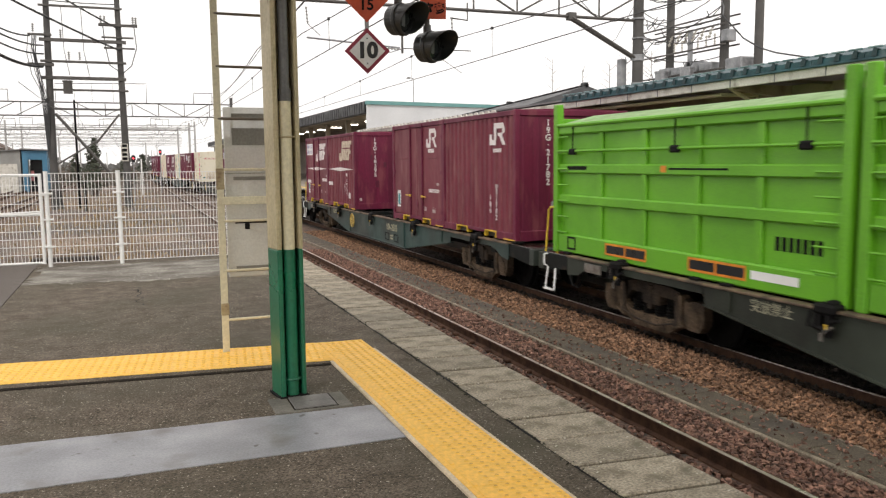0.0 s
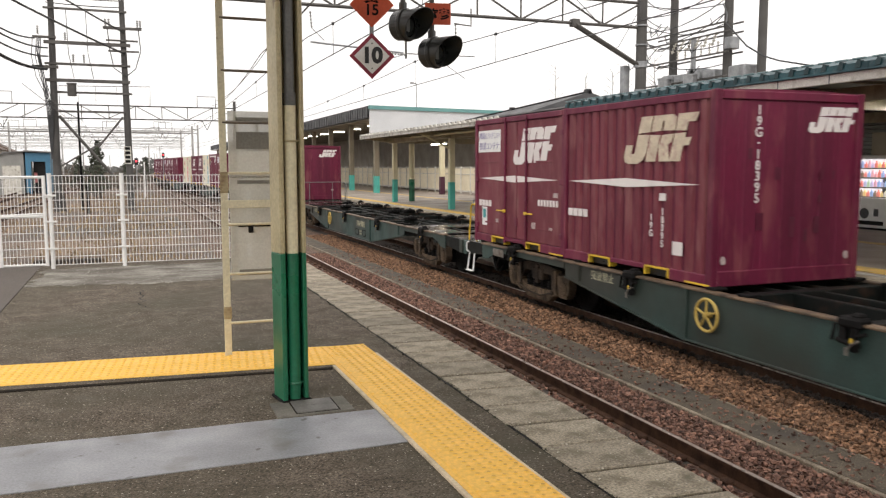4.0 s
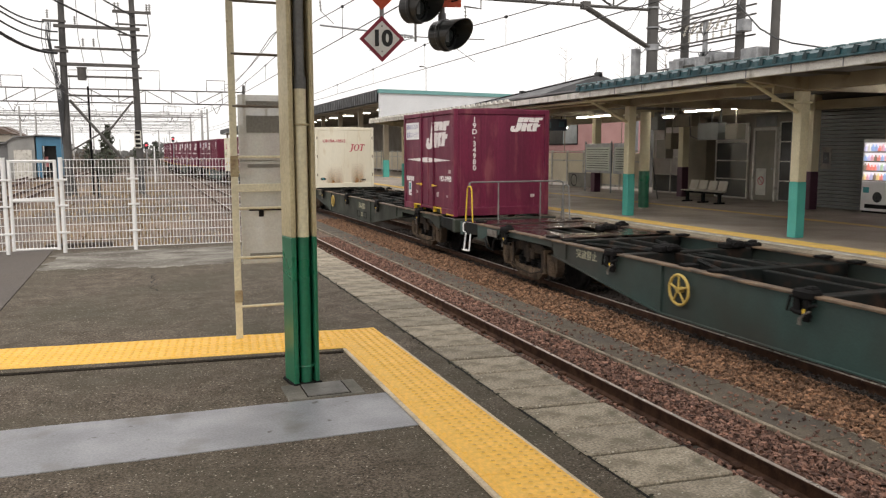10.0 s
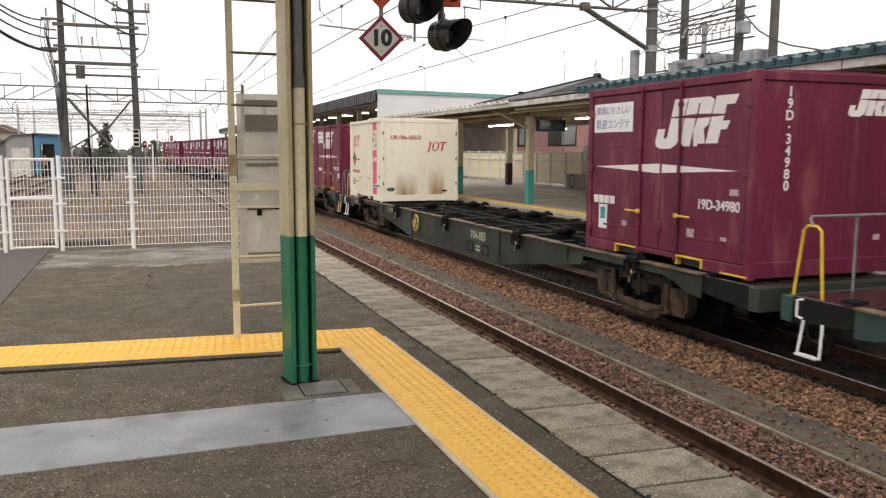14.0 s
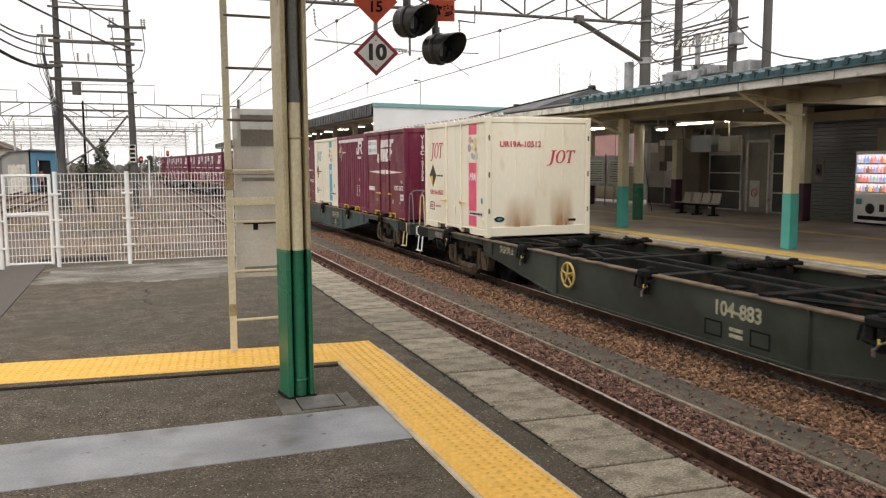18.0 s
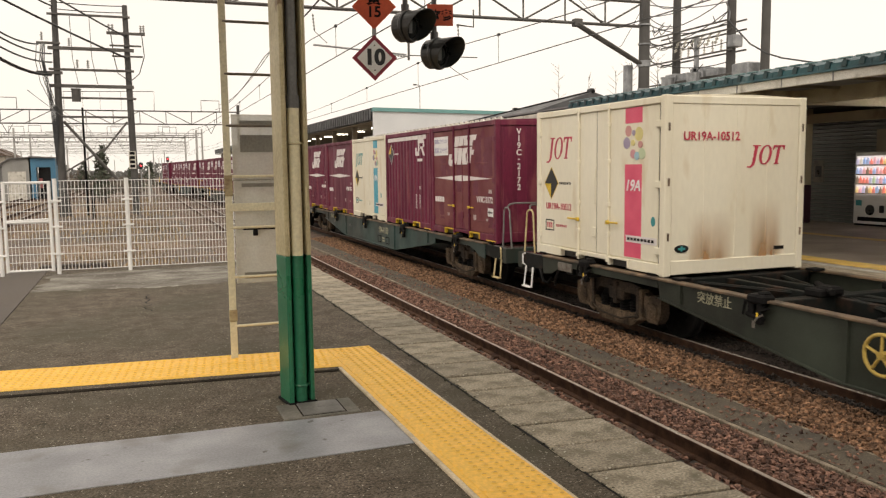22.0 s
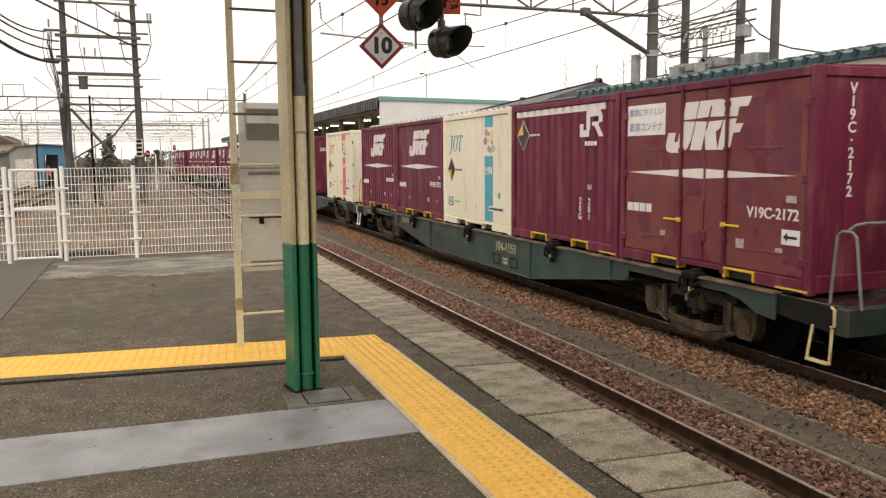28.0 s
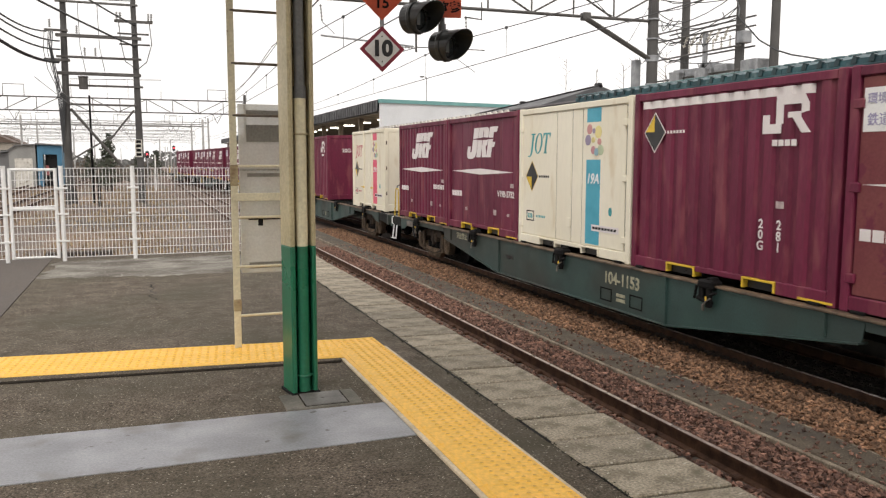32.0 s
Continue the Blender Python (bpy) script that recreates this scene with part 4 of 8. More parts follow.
def wheelset(parent, y):
    prof = [(0, -0.62), (0.07, -0.62), (0.07, -0.6), (0.4, -0.595), (0.42, -0.58), (0.42, -0.5), (0.445, -0.49), (0.445, -0.465), (0.3, -0.465), (0.12, -0.47), (0.085, -0.45),
            (0.085, 0.45), (0.12, 0.47), (0.3, 0.465), (0.445, 0.465), (0.445, 0.49), (0.42, 0.5), (0.42, 0.58), (0.4, 0.595), (0.07, 0.6), (0.07, 0.62), (0, 0.62)]
    s = Shape().lathe(prof, pose(0, 0, 0, 0, 90, 0), 28)
    for side in (-1, 1):
        for k in range(6):
            a = k * math.pi / 3
            s.rod((side * 0.598, 0.2 * math.cos(a), 0.2 * math.sin(a)), (side * 0.61, 0.2 * math.cos(a), 0.2 * math.sin(a)), 0.03, 6)
    part("wheelset", s, DARK, parent, "dark steel wheels on an axle", m=pose(0, y, WHEEL_R))


def bogie(root, y):
    b = part("bogie", Shape().cbox(-0.8, 0.8, -0.2, 0.2, 0.4, 0.62, 0.02).cbox(-0.3, 0.3, -0.4, 0.4, 0.55, 0.72, 0.02), BOGIE, root, "rusty cast steel two-axle bogie", m=pose(0, y, 0))
    for side in (-1, 1):
        x0, x1 = sorted((side * 1.02, side * 0.9))
        def arc(cy, a0, a1, r=0.21, n=9):
            return [(cy + r * math.cos(math.radians(a0 + (a1 - a0) * k / n)), 0.44 + r * math.sin(math.radians(a0 + (a1 - a0) * k / n))) for k in range(n + 1)]
        frame_line = arc(0.95, -75, 130) + [(0.62, 0.72), (0.42, 0.76), (-0.42, 0.76), (-0.62, 0.72)] + arc(-0.95, 50, 255) + [(-0.72, 0.3), (-0.6, 0.5), (-0.5, 0.6), (0.5, 0.6), (0.6, 0.5), (0.72, 0.3)]
        part("side_frame", Shape().prism(frame_line, 0, x0, x1), BOGIE, b)
        low_line = [(-0.72, 0.3), (-0.56, 0.2), (-0.4, 0.11), (0.4, 0.11), (0.56, 0.2), (0.72, 0.3), (0.62, 0.4), (0.5, 0.33), (0.3, 0.31), (-0.3, 0.31), (-0.5, 0.33), (-0.62, 0.4)]
        part("spring_plank", Shape().prism(low_line, 0, x0 + 0.015 * side, x1 + 0.015 * side), BOGIE_DUST, b, "dusty brown cast lower member")
        # Dark plate added behind the frame stands in for shade in its opening.
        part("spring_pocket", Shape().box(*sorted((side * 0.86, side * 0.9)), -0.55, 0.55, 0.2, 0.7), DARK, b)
        part("bolster_end", Shape().cbox(x0 - 0.03, x1 + 0.03, -0.2, 0.2, 0.46, 0.68, 0.025).cbox(x0 - 0.045, x1 + 0.045, -0.05, 0.05, 0.4, 0.74, 0.01), BOGIE, b)
        for yy in (-0.4, -0.14, 0.14, 0.4):
            spring = Shape()
            for z in range(5):
                spring.ring((side * 0.95, yy, 0.285 + z * 0.045), (0, 0, 1), 0.075, 0.017, 10, 5)
            part("spring", spring, DARK, b, "dark coil spring")
        for yy in (-0.95, 0.95):
            inner = -1 if yy > 0 else 1
            box = Shape().prism([(yy - 0.2, 0.62), (yy - 0.2, 0.4), (yy - 0.12, 0.25), (yy + 0.12, 0.25), (yy + 0.2, 0.4), (yy + 0.2, 0.62)], 0, *sorted((side * 0.9, side * 1.045)))
            box.lathe([(0, 0), (0.125, 0), (0.125, 0.02), (0.1, 0.028), (0.085, 0.022), (0.07, 0.034), (0.03, 0.034), (0.02, 0.045), (0, 0.045)], pose(side * 1.045, yy, WHEEL_R, 0, side * 90, 0), 18)
            for k in range(4):
                a = k * math.pi / 2 + 0.78
                box.rod((side * 1.04, yy + 0.14 * math.cos(a), WHEEL_R + 0.14 * math.sin(a)), (side * 1.06, yy + 0.14 * math.cos(a), WHEEL_R + 0.14 * math.sin(a)), 0.016, 6)
            box.cbox(*sorted((side * 0.93, side * 1.07)), yy + inner * 0.27 - 0.045, yy + inner * 0.27 + 0.045, 0.24, 0.7, 0.012)
            box.rod((side * 1.06, yy + inner * 0.16, 0.3), (side * 1.08, yy + inner * 0.4, 0.22), 0.022, 6)
            part("axle_box", box, BOGIE_DUST, b, "rusty round axle box")
        for yy, e in ((-0.62, -1), (0.62, 1)):
            part("brake_hanger", Shape().cbox(side * 1.06 - 0.018, side * 1.06 + 0.018, yy - 0.035, yy + 0.035, 0.26, 0.72, 0.008).rod((side * 1.03, yy, 0.3), (side * 1.1, yy, 0.3), 0.04, 8), BOGIE, b)
            part("brake_shoe", Shape().prism([(yy - e * 0.02, 0.2), (yy + e * 0.09, 0.24), (yy + e * 0.06, 0.42), (yy + e * 0.09, 0.58), (yy - e * 0.02, 0.55)], 0, *sorted((side * 0.56, side * 0.7))), DARK, b)
        part("brake_pull_rod", Shape().tube([(side * 1.08, -0.62, 0.3), (side * 1.09, -0.2, 0.2), (side * 1.08, 0.3, 0.22), (side * 1.08, 0.62, 0.3)], 0.016, 6), BOGIE, b)
        part("brake_pipe", Shape().tube([(side * 1.0, -1.15, 0.78), (side * 1.03, -0.5, 0.8), (side * 1.03, 0.4, 0.79), (side * 0.95, 0.9, 0.84)], 0.018, 6), BLACK, b)
    for yy in (-0.95, 0.95):
        wheelset(b, yy)
    for yy in (-0.46, 0.46):
        part("brake_beam", Shape().cbox(-0.7, 0.7, yy - 0.05, yy + 0.05, 0.28, 0.4, 0.01), DARK, b)


PALE_GOLD = mat("pale_gold_paint", (0.62, 0.52, 0.3), (0.45, 0.34, 0.16), 6, 0.5)


HANDRAIL = mat("grey_handrail_paint", (0.2, 0.2, 0.19), (0.13, 0.13, 0.125), 5, 0.5, bump=0.05)


def end_fittings(root, e, out=0.0):
    """Hand grips, stirrup steps and railing at one end of a wagon."""
    ucol, grip = YELLOW_STEEL if e > 0 else HANDRAIL, out + 0.22
    for side in (-1, 1):
        x = side * 1.2
        u = Shape().tube([(x, e * (9.3 + grip), 0.95), (x, e * (9.36 + grip), 1.68), (x, e * (9.42 + grip), 1.73), (x, e * (9.54 + grip), 1.73), (x, e * (9.6 + grip), 1.68), (x, e * (9.7 + grip), 0.95)], 0.017, 8)
        part("hand_grip", u, ucol if side < 0 else HANDRAIL, root, "yellow tubular hand grip" if e > 0 and side < 0 else "grey tubular hand grip")
        st = Shape().tube([(side * 1.3, e * (9.4 + out), 0.72), (side * 1.34, e * (9.38 + out), 0.36), (side * 1.34, e * (9.68 + out), 0.36), (side * 1.3, e * (9.66 + out), 0.72)], 0.018, 6)
        st.cbox(side * 1.34 - 0.05, side * 1.34 + 0.03, min(e * (9.4 + out), e * (9.68 + out)), max(e * (9.4 + out), e * (9.68 + out)), 0.345, 0.37, 0.005)
        st.tube([(side * 1.32, e * (9.66 + out), 0.74), (side * 1.34, e * (9.72 + out), 0.76), (side * 1.34, e * (9.72 + out), 0.93), (side * 1.32, e * (9.66 + out), 0.95)], 0.016, 6)
        part("stirrup_step", st, WHITE if e > 0 else PALE_GOLD, root, "white stirrup step" if e > 0 else "pale gold stirrup step")
    rail_bar = Shape().tube([(-1.2, e * (9.48 + grip), 1.73), (-1.17, e * (9.55 + grip), 1.8), (-1.1, e * (9.6 + grip), 1.82), (1.1, e * (9.6 + grip), 1.82), (1.17, e * (9.58 + grip), 1.78), (1.2, e * (9.58 + grip), 0.95)], 0.018, 8)
    rail_bar.rod((-0.45, e * (9.6 + grip), 0.95), (-0.45, e * (9.6 + grip), 1.82), 0.016, 6).rod((0.6, e * (9.6 + grip), 0.95), (0.6, e * (9.6 + grip), 1.82), 0.016, 6)
    part("end_railing", rail_bar, HANDRAIL, root, "thin grey end railing")


def wagon_body():
    root = thing("container_wagon", "dark green-grey flat container wagon with fish-bellied sills and rusty bogies", "wagon", "wagons of the train")
    for side in (-1, 1):
        xo, xi = side * 1.3, side * 1.28
        x0, x1 = sorted((xo, xi))
        sill = part("side_sill", Shape().prism([(-6.05, 0.72), (-2.95, 0.3), (2.6, 0.3), (5.65, 0.72), (5.7, 0.97), (-6.1, 0.97)], 0, x0, x1), WAGON, root)
        for ends in ([(-9.0, 0.66), (-8.7, 0.69), (-8.45, 0.8), (-8.2, 0.85), (-6.1, 0.85), (-6.1, 0.97), (-9.0, 0.97)], [(9.0, 0.66), (8.7, 0.69), (8.45, 0.8), (8.2, 0.85), (5.7, 0.85), (5.7, 0.97), (9.0, 0.97)]):
            part("sill_end", Shape().prism(ends, 0, x0 + 0.004 * side, x1 + 0.004 * side), WAGON, sill)
        f0, f1 = sorted((side * 1.34, side * 1.2))
        part("top_flange", Shape().cbox(f0, f1, -9.0, 9.0, 0.955, 0.985, 0.006), BEAM_EDGE, sill, "scuffed rusty upper flange")
        low = Shape().cbox(f0, f1, -2.95, 2.6, 0.285, 0.305, 0.005)
        for (ya, za), (yb, zb) in (((-6.05, 0.72), (-2.95, 0.3)), ((5.65, 0.72), (2.6, 0.3))):
            low.add([(f0, ya, za - 0.012), (f1, ya, za - 0.012), (f1, yb, zb - 0.012), (f0, yb, zb - 0.012), (f0, ya, za + 0.008), (f1, ya, za + 0.008), (f1, yb, zb + 0.008), (f0, yb, zb + 0.008)],
                    [(0, 1, 2, 3), (4, 5, 6, 7), (0, 1, 5, 4), (2, 3, 7, 6), (0, 3, 7, 4), (1, 2, 6, 5)])
        part("lower_flange", low, WAGON, sill)
        for y in (-5.6, -2.9, 2.55, 5.2):
            s0, s1 = sorted((side * 1.335, side * 1.3))
            lo = 0.31 if abs(y) < 3 else 0.7
            part("stiffener", Shape().box(s0, s1, y - 0.02, y + 0.02, lo, 0.95), WAGON, sill)
        for y in (-7.54, -3.77, 0, 3.77, 7.54):
            for dy in (-1.6, 1.6):
                c = Shape().cbox(side * 1.16 - 0.1, side * 1.16 + 0.1, y + dy - 0.09, y + dy + 0.09, 0.985, 1.02, 0.008)
                part("container_pad", c, DARK, root)
        for y in (-7.54, -3.77, 0.0, 3.77, 7.54):
            c = Shape().cbox(side * 1.3 - 0.1, side * 1.3 + 0.09, y - 0.15, y + 0.13, 0.93, 1.04, 0.025)
            c.cbox(side * 1.28 - 0.06, side * 1.28 + 0.06, y - 0.1, y + 0.02, 1.0, 1.075, 0.02)
            c.cbox(side * 1.36 - 0.03, side * 1.36 + 0.03, y - 0.11, y - 0.03, 0.7, 0.95, 0.012)
            c.cbox(side * 1.35 - 0.03, side * 1.35 + 0.03, y + 0.03, y + 0.12, 0.76, 0.95, 0.012)
            c.rod((side * 1.36, y - 0.12, 0.76), (side * 1.36, y + 0.14, 0.8), 0.03, 8)
            c.rod((side * 1.37, y + 0.16, 0.95), (side * 1.37, y + 0.2, 0.78), 0.018, 6)
            c.rod((side * 1.37, y - 0.2, 0.9), (side * 1.37, y - 0.1, 0.86), 0.02, 6)
            lock = part("container_lock", c, DARK, root, "dark cast container lock on the sill")
            h = Shape().tube([(side * 1.41, y - 0.16, 0.83), (side * 1.42, y - 0.09, 0.79), (side * 1.42, y - 0.03, 0.72)], 0.011, 6)
            h.cbox(side * 1.41 - 0.008, side * 1.41 + 0.008, y - 0.04, y + 0.0, 0.66, 0.74, 0.003)
            part("lock_lever", h, BRIGHT, lock, "bright worn lever")
            part("lock_tag", Shape().cbox(side * 1.42 - 0.006, side * 1.42 + 0.006, y - 0.095, y - 0.07, 0.79, 0.845, 0.003), YELLOW_STEEL, lock, "small yellow tag")
    for y in (-9.75, -8.2, -5.65, -3.77, -1.9, 0, 1.9, 3.77, 5.65, 8.2, 9.75):
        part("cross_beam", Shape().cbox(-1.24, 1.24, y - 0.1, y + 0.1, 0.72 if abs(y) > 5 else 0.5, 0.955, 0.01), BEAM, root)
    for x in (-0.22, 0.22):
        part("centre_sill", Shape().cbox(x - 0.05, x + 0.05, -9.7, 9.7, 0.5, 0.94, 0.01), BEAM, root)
    for y, yy in ((-8.6, -6.0), (6.0, 8.6)):
        part("deck_plate", Shape().box(-1.2, -0.55, y, yy, 0.955, 0.968).box(0.55, 1.2, y, yy, 0.955, 0.968).box(-0.55, 0.55, y, y + 0.6, 0.955, 0.968).box(-0.55, 0.55, yy - 0.9, yy, 0.955, 0.968),
             DECK_RUST, root, "rust-brown wet-looking deck plate")
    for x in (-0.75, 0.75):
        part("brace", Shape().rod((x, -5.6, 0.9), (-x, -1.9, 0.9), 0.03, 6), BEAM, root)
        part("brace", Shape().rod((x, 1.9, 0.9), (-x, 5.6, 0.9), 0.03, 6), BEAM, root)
    for x, y in ((-0.35, -3.77), (0.35, 0.0), (-0.35, 3.77), (0.6, 7.0), (0.6, -7.0), (0.9, 3.77), (0.9, 0), (0.9, -3.77)):
        part("lock_housing", Shape().cbox(x - 0.2, x + 0.2, y - 0.12, y + 0.12, 0.955, 1.05, 0.02).cbox(x - 0.1, x + 0.1, y - 0.2, y + 0.05, 0.98, 1.085, 0.03).rod((x - 0.1, y - 0.22, 1.03), (x + 0.12, y + 0.22, 1.06), 0.04, 8), DARK, root)
    part("air_tank", Shape().rod((0.6, -1.6, 0.62), (0.6, -0.4, 0.62), 0.2, 16), WAGON, root)
    part("brake_cylinder", Shape().rod((-0.7, 0.6, 0.55), (-0.7, 1.3, 0.55), 0.16, 14), DARK, root)
    for e in (-1, 1):
        part("end_platform", Shape().cbox(-1.25, 1.25, min(e * 9.0, e * 9.88), max(e * 9.0, e * 9.88), 0.9, 0.96, 0.01), DECK_RUST, root, "rust-brown end platform")
        part("end_beam", Shape().cbox(-1.3, 1.3, min(e * 9.84, e * 10.0), max(e * 9.84, e * 10.0), 0.66, 0.95, 0.01), WAGON, root)
        for side in (-1, 1):
            part("end_sill", Shape().prism([(e * 9.0, 0.74), (e * 9.0, 0.95), (e * 9.84, 0.95), (e * 9.84, 0.66)], 0, *sorted((side * 1.28, side * 1.25))), BEAM, root)
        part("coupler", Shape().cbox(-0.13, 0.13, min(e * 9.7, e * 10.2), max(e * 9.7, e * 10.2), 0.45, 0.72, 0.03).cbox(-0.2, 0.12, min(e * 9.98, e * 10.2), max(e * 9.98, e * 10.2), 0.42, 0.75, 0.04), DARK, root, "dark knuckle coupler")
        for x in (-0.5, 0.5):
            part("air_hose", Shape().tube([(x, e * 9.85, 0.6), (x * 1.02, e * 9.95, 0.45), (x, e * 10.02, 0.28), (x * 0.9, e * 10.12, 0.25), (x * 0.8, e * 10.18, 0.36)], 0.025, 6), BLACK, root)
        if e > 0:
            end_fittings(root, e)
    wheel = Shape().ring((-1.36, 2.1, 0.69), (1, 0, 0), 0.2, 0.02, 24, 8)
    for k in range(5):
        a = k * 2 * math.pi / 5 + 0.3
        wheel.rod((-1.37, 2.1, 0.69), (-1.36, 2.1 + 0.19 * math.cos(a), 0.69 + 0.19 * math.sin(a)), 0.016, 6)
    wheel.rod((-1.3, 2.1, 0.69), (-1.39, 2.1, 0.69), 0.04, 10)
    part("brake_wheel", wheel, mat("brass_yellow_paint", (0.5, 0.36, 0.09), (0.42, 0.29, 0.07), 4, 0.5), root, "yellow hand brake wheel")
    for y in (-1.55, -2.35):
        part("data_frame", Shape().box(-1.307, -1.3, y, y + 0.32, 0.38, 0.4).box(-1.307, -1.3, y, y + 0.32, 0.56, 0.58).box(-1.307, -1.3, y, y + 0.02, 0.4, 0.56).box(-1.307, -1.3, y + 0.3, y + 0.32, 0.4, 0.56), DARK, root, "thin dark data plate frame")
    plate_bars = Shape()
    for k in range(2):
        plate_bars.box(-1.306, -1.3, -1.91, -1.68, 0.42 + 0.075 * k, 0.465 + 0.075 * k)
    part("data_stencil", plate_bars, WAGON_MARK, root, "faded pale stencil bars")
    for y, yy in ((8.0, 8.45), (7.5, 7.75)):
        part("label_holder", Shape().cbox(-1.325, -1.3, y, yy, 0.78, 0.92, 0.005), BRIGHT, root, "small pale label holder")
    part("sill_writing", writing("突放禁止", 0.16, WAGON_MARK, 0.002, bold=0.004), None, root, "pale painted writing on the sill", m=Matrix.Translation((-1.303, 4.55, 0.84)) @ SIDE)
    for y in (-7.28, 7.12):
        bogie(root, y)
    return root


first_wagon = wagon_body()
wagon_roots = {}
for k, q in WAGONS.items():
    wagon_roots[k] = first_wagon if k == "A" else copy_thing(first_wagon, Matrix())
    moving.append((wagon_roots[k], q, Matrix()))
    if k in "BCEFH":
        for ob in wagon_roots[k].children_recursive:
            if ob.data.materials[0] == WAGON:
                if ob.data.name + "_blue" not in bpy.data.meshes:
                    me = ob.data.copy()
                    me.name = ob.data.name + "_blue"
                    me.materials[0] = WAGON_TEAL
                ob.data = bpy.data.meshes[ob.data.name + "_blue"]
    if k == "D":
        for ob in wagon_roots[k].children:
            if ob.name.startswith("hand_grip"):
                ob.data = ob.data.copy()
                ob.data.materials[0] = PALE_GOLD
                tagged(ob, "worn gold tubular hand grip")
    if k == "E":
        for ob in [o for o in wagon_roots[k].children if o.name.startswith("brake_wheel")]:
            bpy.data.objects.remove(ob)
        part("sill_slot", Shape().box(-1.304, -1.3, 1.9, 2.2, 0.62, 0.7), BLACK, wagon_roots[k], "dark slot in the sill")
end_fittings(wagon_roots["E"], -1, 0.14)
for k, text in (("B", "104-2618"), ("C", "104-5003"), ("D", "104-883"), ("E", "104-1153")):
    part("wagon_number", writing(text, 0.25, WAGON_MARK, 0.002), None, wagon_roots[k], "pale painted wagon number", m=Matrix.Translation((-1.303, -1.8, 0.74)) @ SIDE)


class Box:
    """One container, with marks placed by u metres from the left of a face and z above the floor."""

    def __init__(self, wagon, slot, label, paint, length=LENGTH, high=HIGH, name="freight_container", shift=0.0):
        self.L, self.H, self.paint = length, high, paint
        self.root = thing(name, label, "container", "containers on the train")
        moving.append((self.root, WAGONS[wagon], pose(0, (slot - 3) * PITCH + shift, FLOOR)))

    def frame_parts(self, post=0.11, paint=None):
        L, H, p = self.L / 2, self.H, paint or self.paint
        part("body", Shape().box(-1.175, 1.175, -L + 0.05, L - 0.05, 0.14, H - 0.05), p, self.root)
        part("roof", Shape().prism([(-1.2, H - 0.06), (-1.2, H - 0.03), (-0.4, H), (0.4, H), (1.2, H - 0.03), (1.2, H - 0.06)], 1, -L + 0.02, L - 0.02), p, self.root)
        for sx in (-1, 1):
            for sy in (-1, 1):
                x0, x1 = sorted((sx * 1.225, sx * (1.225 - post)))
                y0, y1 = sorted((sy * L, sy * (L - post)))
                part("corner_post", Shape().cbox(x0, x1, y0, y1, 0.0, H - 0.02, 0.012), p, self.root)
            x0, x1 = sorted((sx * 1.222, sx * 1.12))
            part("top_rail", Shape().cbox(x0, x1, -L + post, L - post, H - 0.13, H - 0.03, 0.01), p, self.root)
            for y0, y1 in ((-L + post, -L + 0.84), (-L + 1.38, L - 1.45), (L - 0.85, L - post)):
                part("bottom_rail", Shape().cbox(x0, x1, y0, y1, 0.02 if y0 != -L + 1.38 else 0.1, 0.17, 0.01), p, self.root)
        for sy in (-1, 1):
            y0, y1 = sorted((sy * (L - 0.004), sy * (L - 0.1)))
            part("end_rail", Shape().cbox(-1.115, 1.115, y0, y1, 0.02, 0.22, 0.012), p, self.root)
            part("end_header", Shape().cbox(-1.115, 1.115, y0, y1, H - 0.14, H - 0.03, 0.01), p, self.root)
        return self

    def pockets(self, paint=None):
        paint = paint or YELLOW_STEEL
        for u0, u1 in ((0.85, 1.45), (2.33, 2.87)):
            y1, y0 = self.L / 2 - u0, self.L / 2 - u1
            s = Shape().cbox(-1.232, -1.1, y0, y1, 0.135, 0.16, 0.004).cbox(-1.232, -1.1, y0, y0 + 0.03, 0.03, 0.135, 0.004).cbox(-1.232, -1.1, y1 - 0.03, y1, 0.03, 0.135, 0.004)
            f = part("fork_pocket", s, paint, self.root, "yellow-edged fork pocket")
            # A solid black block stands in for the shade inside the pocket.
            part("pocket_recess", Shape().box(-1.15, -0.6, y0 + 0.03, y1 - 0.03, 0.03, 0.135), BLACK, f)
        y = -self.L / 2
        part("corner_stripe", Shape().box(-1.229, -1.224, y + 0.02, y + 0.5, 0.03, 0.055), paint, self.root, "yellow edge stripe")
        return self

    def ribs(self, n, proud=0.035, u0=0.13, u1=None, width=0.55, paint=None):
        L, H = self.L, self.H
        u1 = u1 or L - 0.13
        step = (u1 - u0) / n
        for k in range(n):
            y = L / 2 - u0 - (k + 0.5) * step
            w = step * width / 2
            z0, z1 = 0.17, H - 0.13
            part("side_rib", Shape().prism([(-1.174, y - w - 0.02), (-1.174 - proud, y - w + 0.012), (-1.174 - proud, y + w - 0.012), (-1.174, y + w + 0.02)], 2, z0, z1), paint or self.paint, self.root)
        return self

    def end_ribs(self, n=7, proud=0.025):
        H, y = self.H, -self.L / 2 + 0.05
        part("end_panel", Shape().cbox(-1.11, 1.11, y - 0.019, y + 0.01, 0.22, H - 0.14, 0.004), self.paint, self.root)
        for k in range(n):
            x = -1.1 + 2.2 * (k + 0.5) / n
            part("end_rib", Shape().prism([(x - 0.13, y), (x - 0.1, y - proud), (x + 0.1, y - proud), (x + 0.13, y)], 2, 0.22, H - 0.16), self.paint, self.root)
        return self

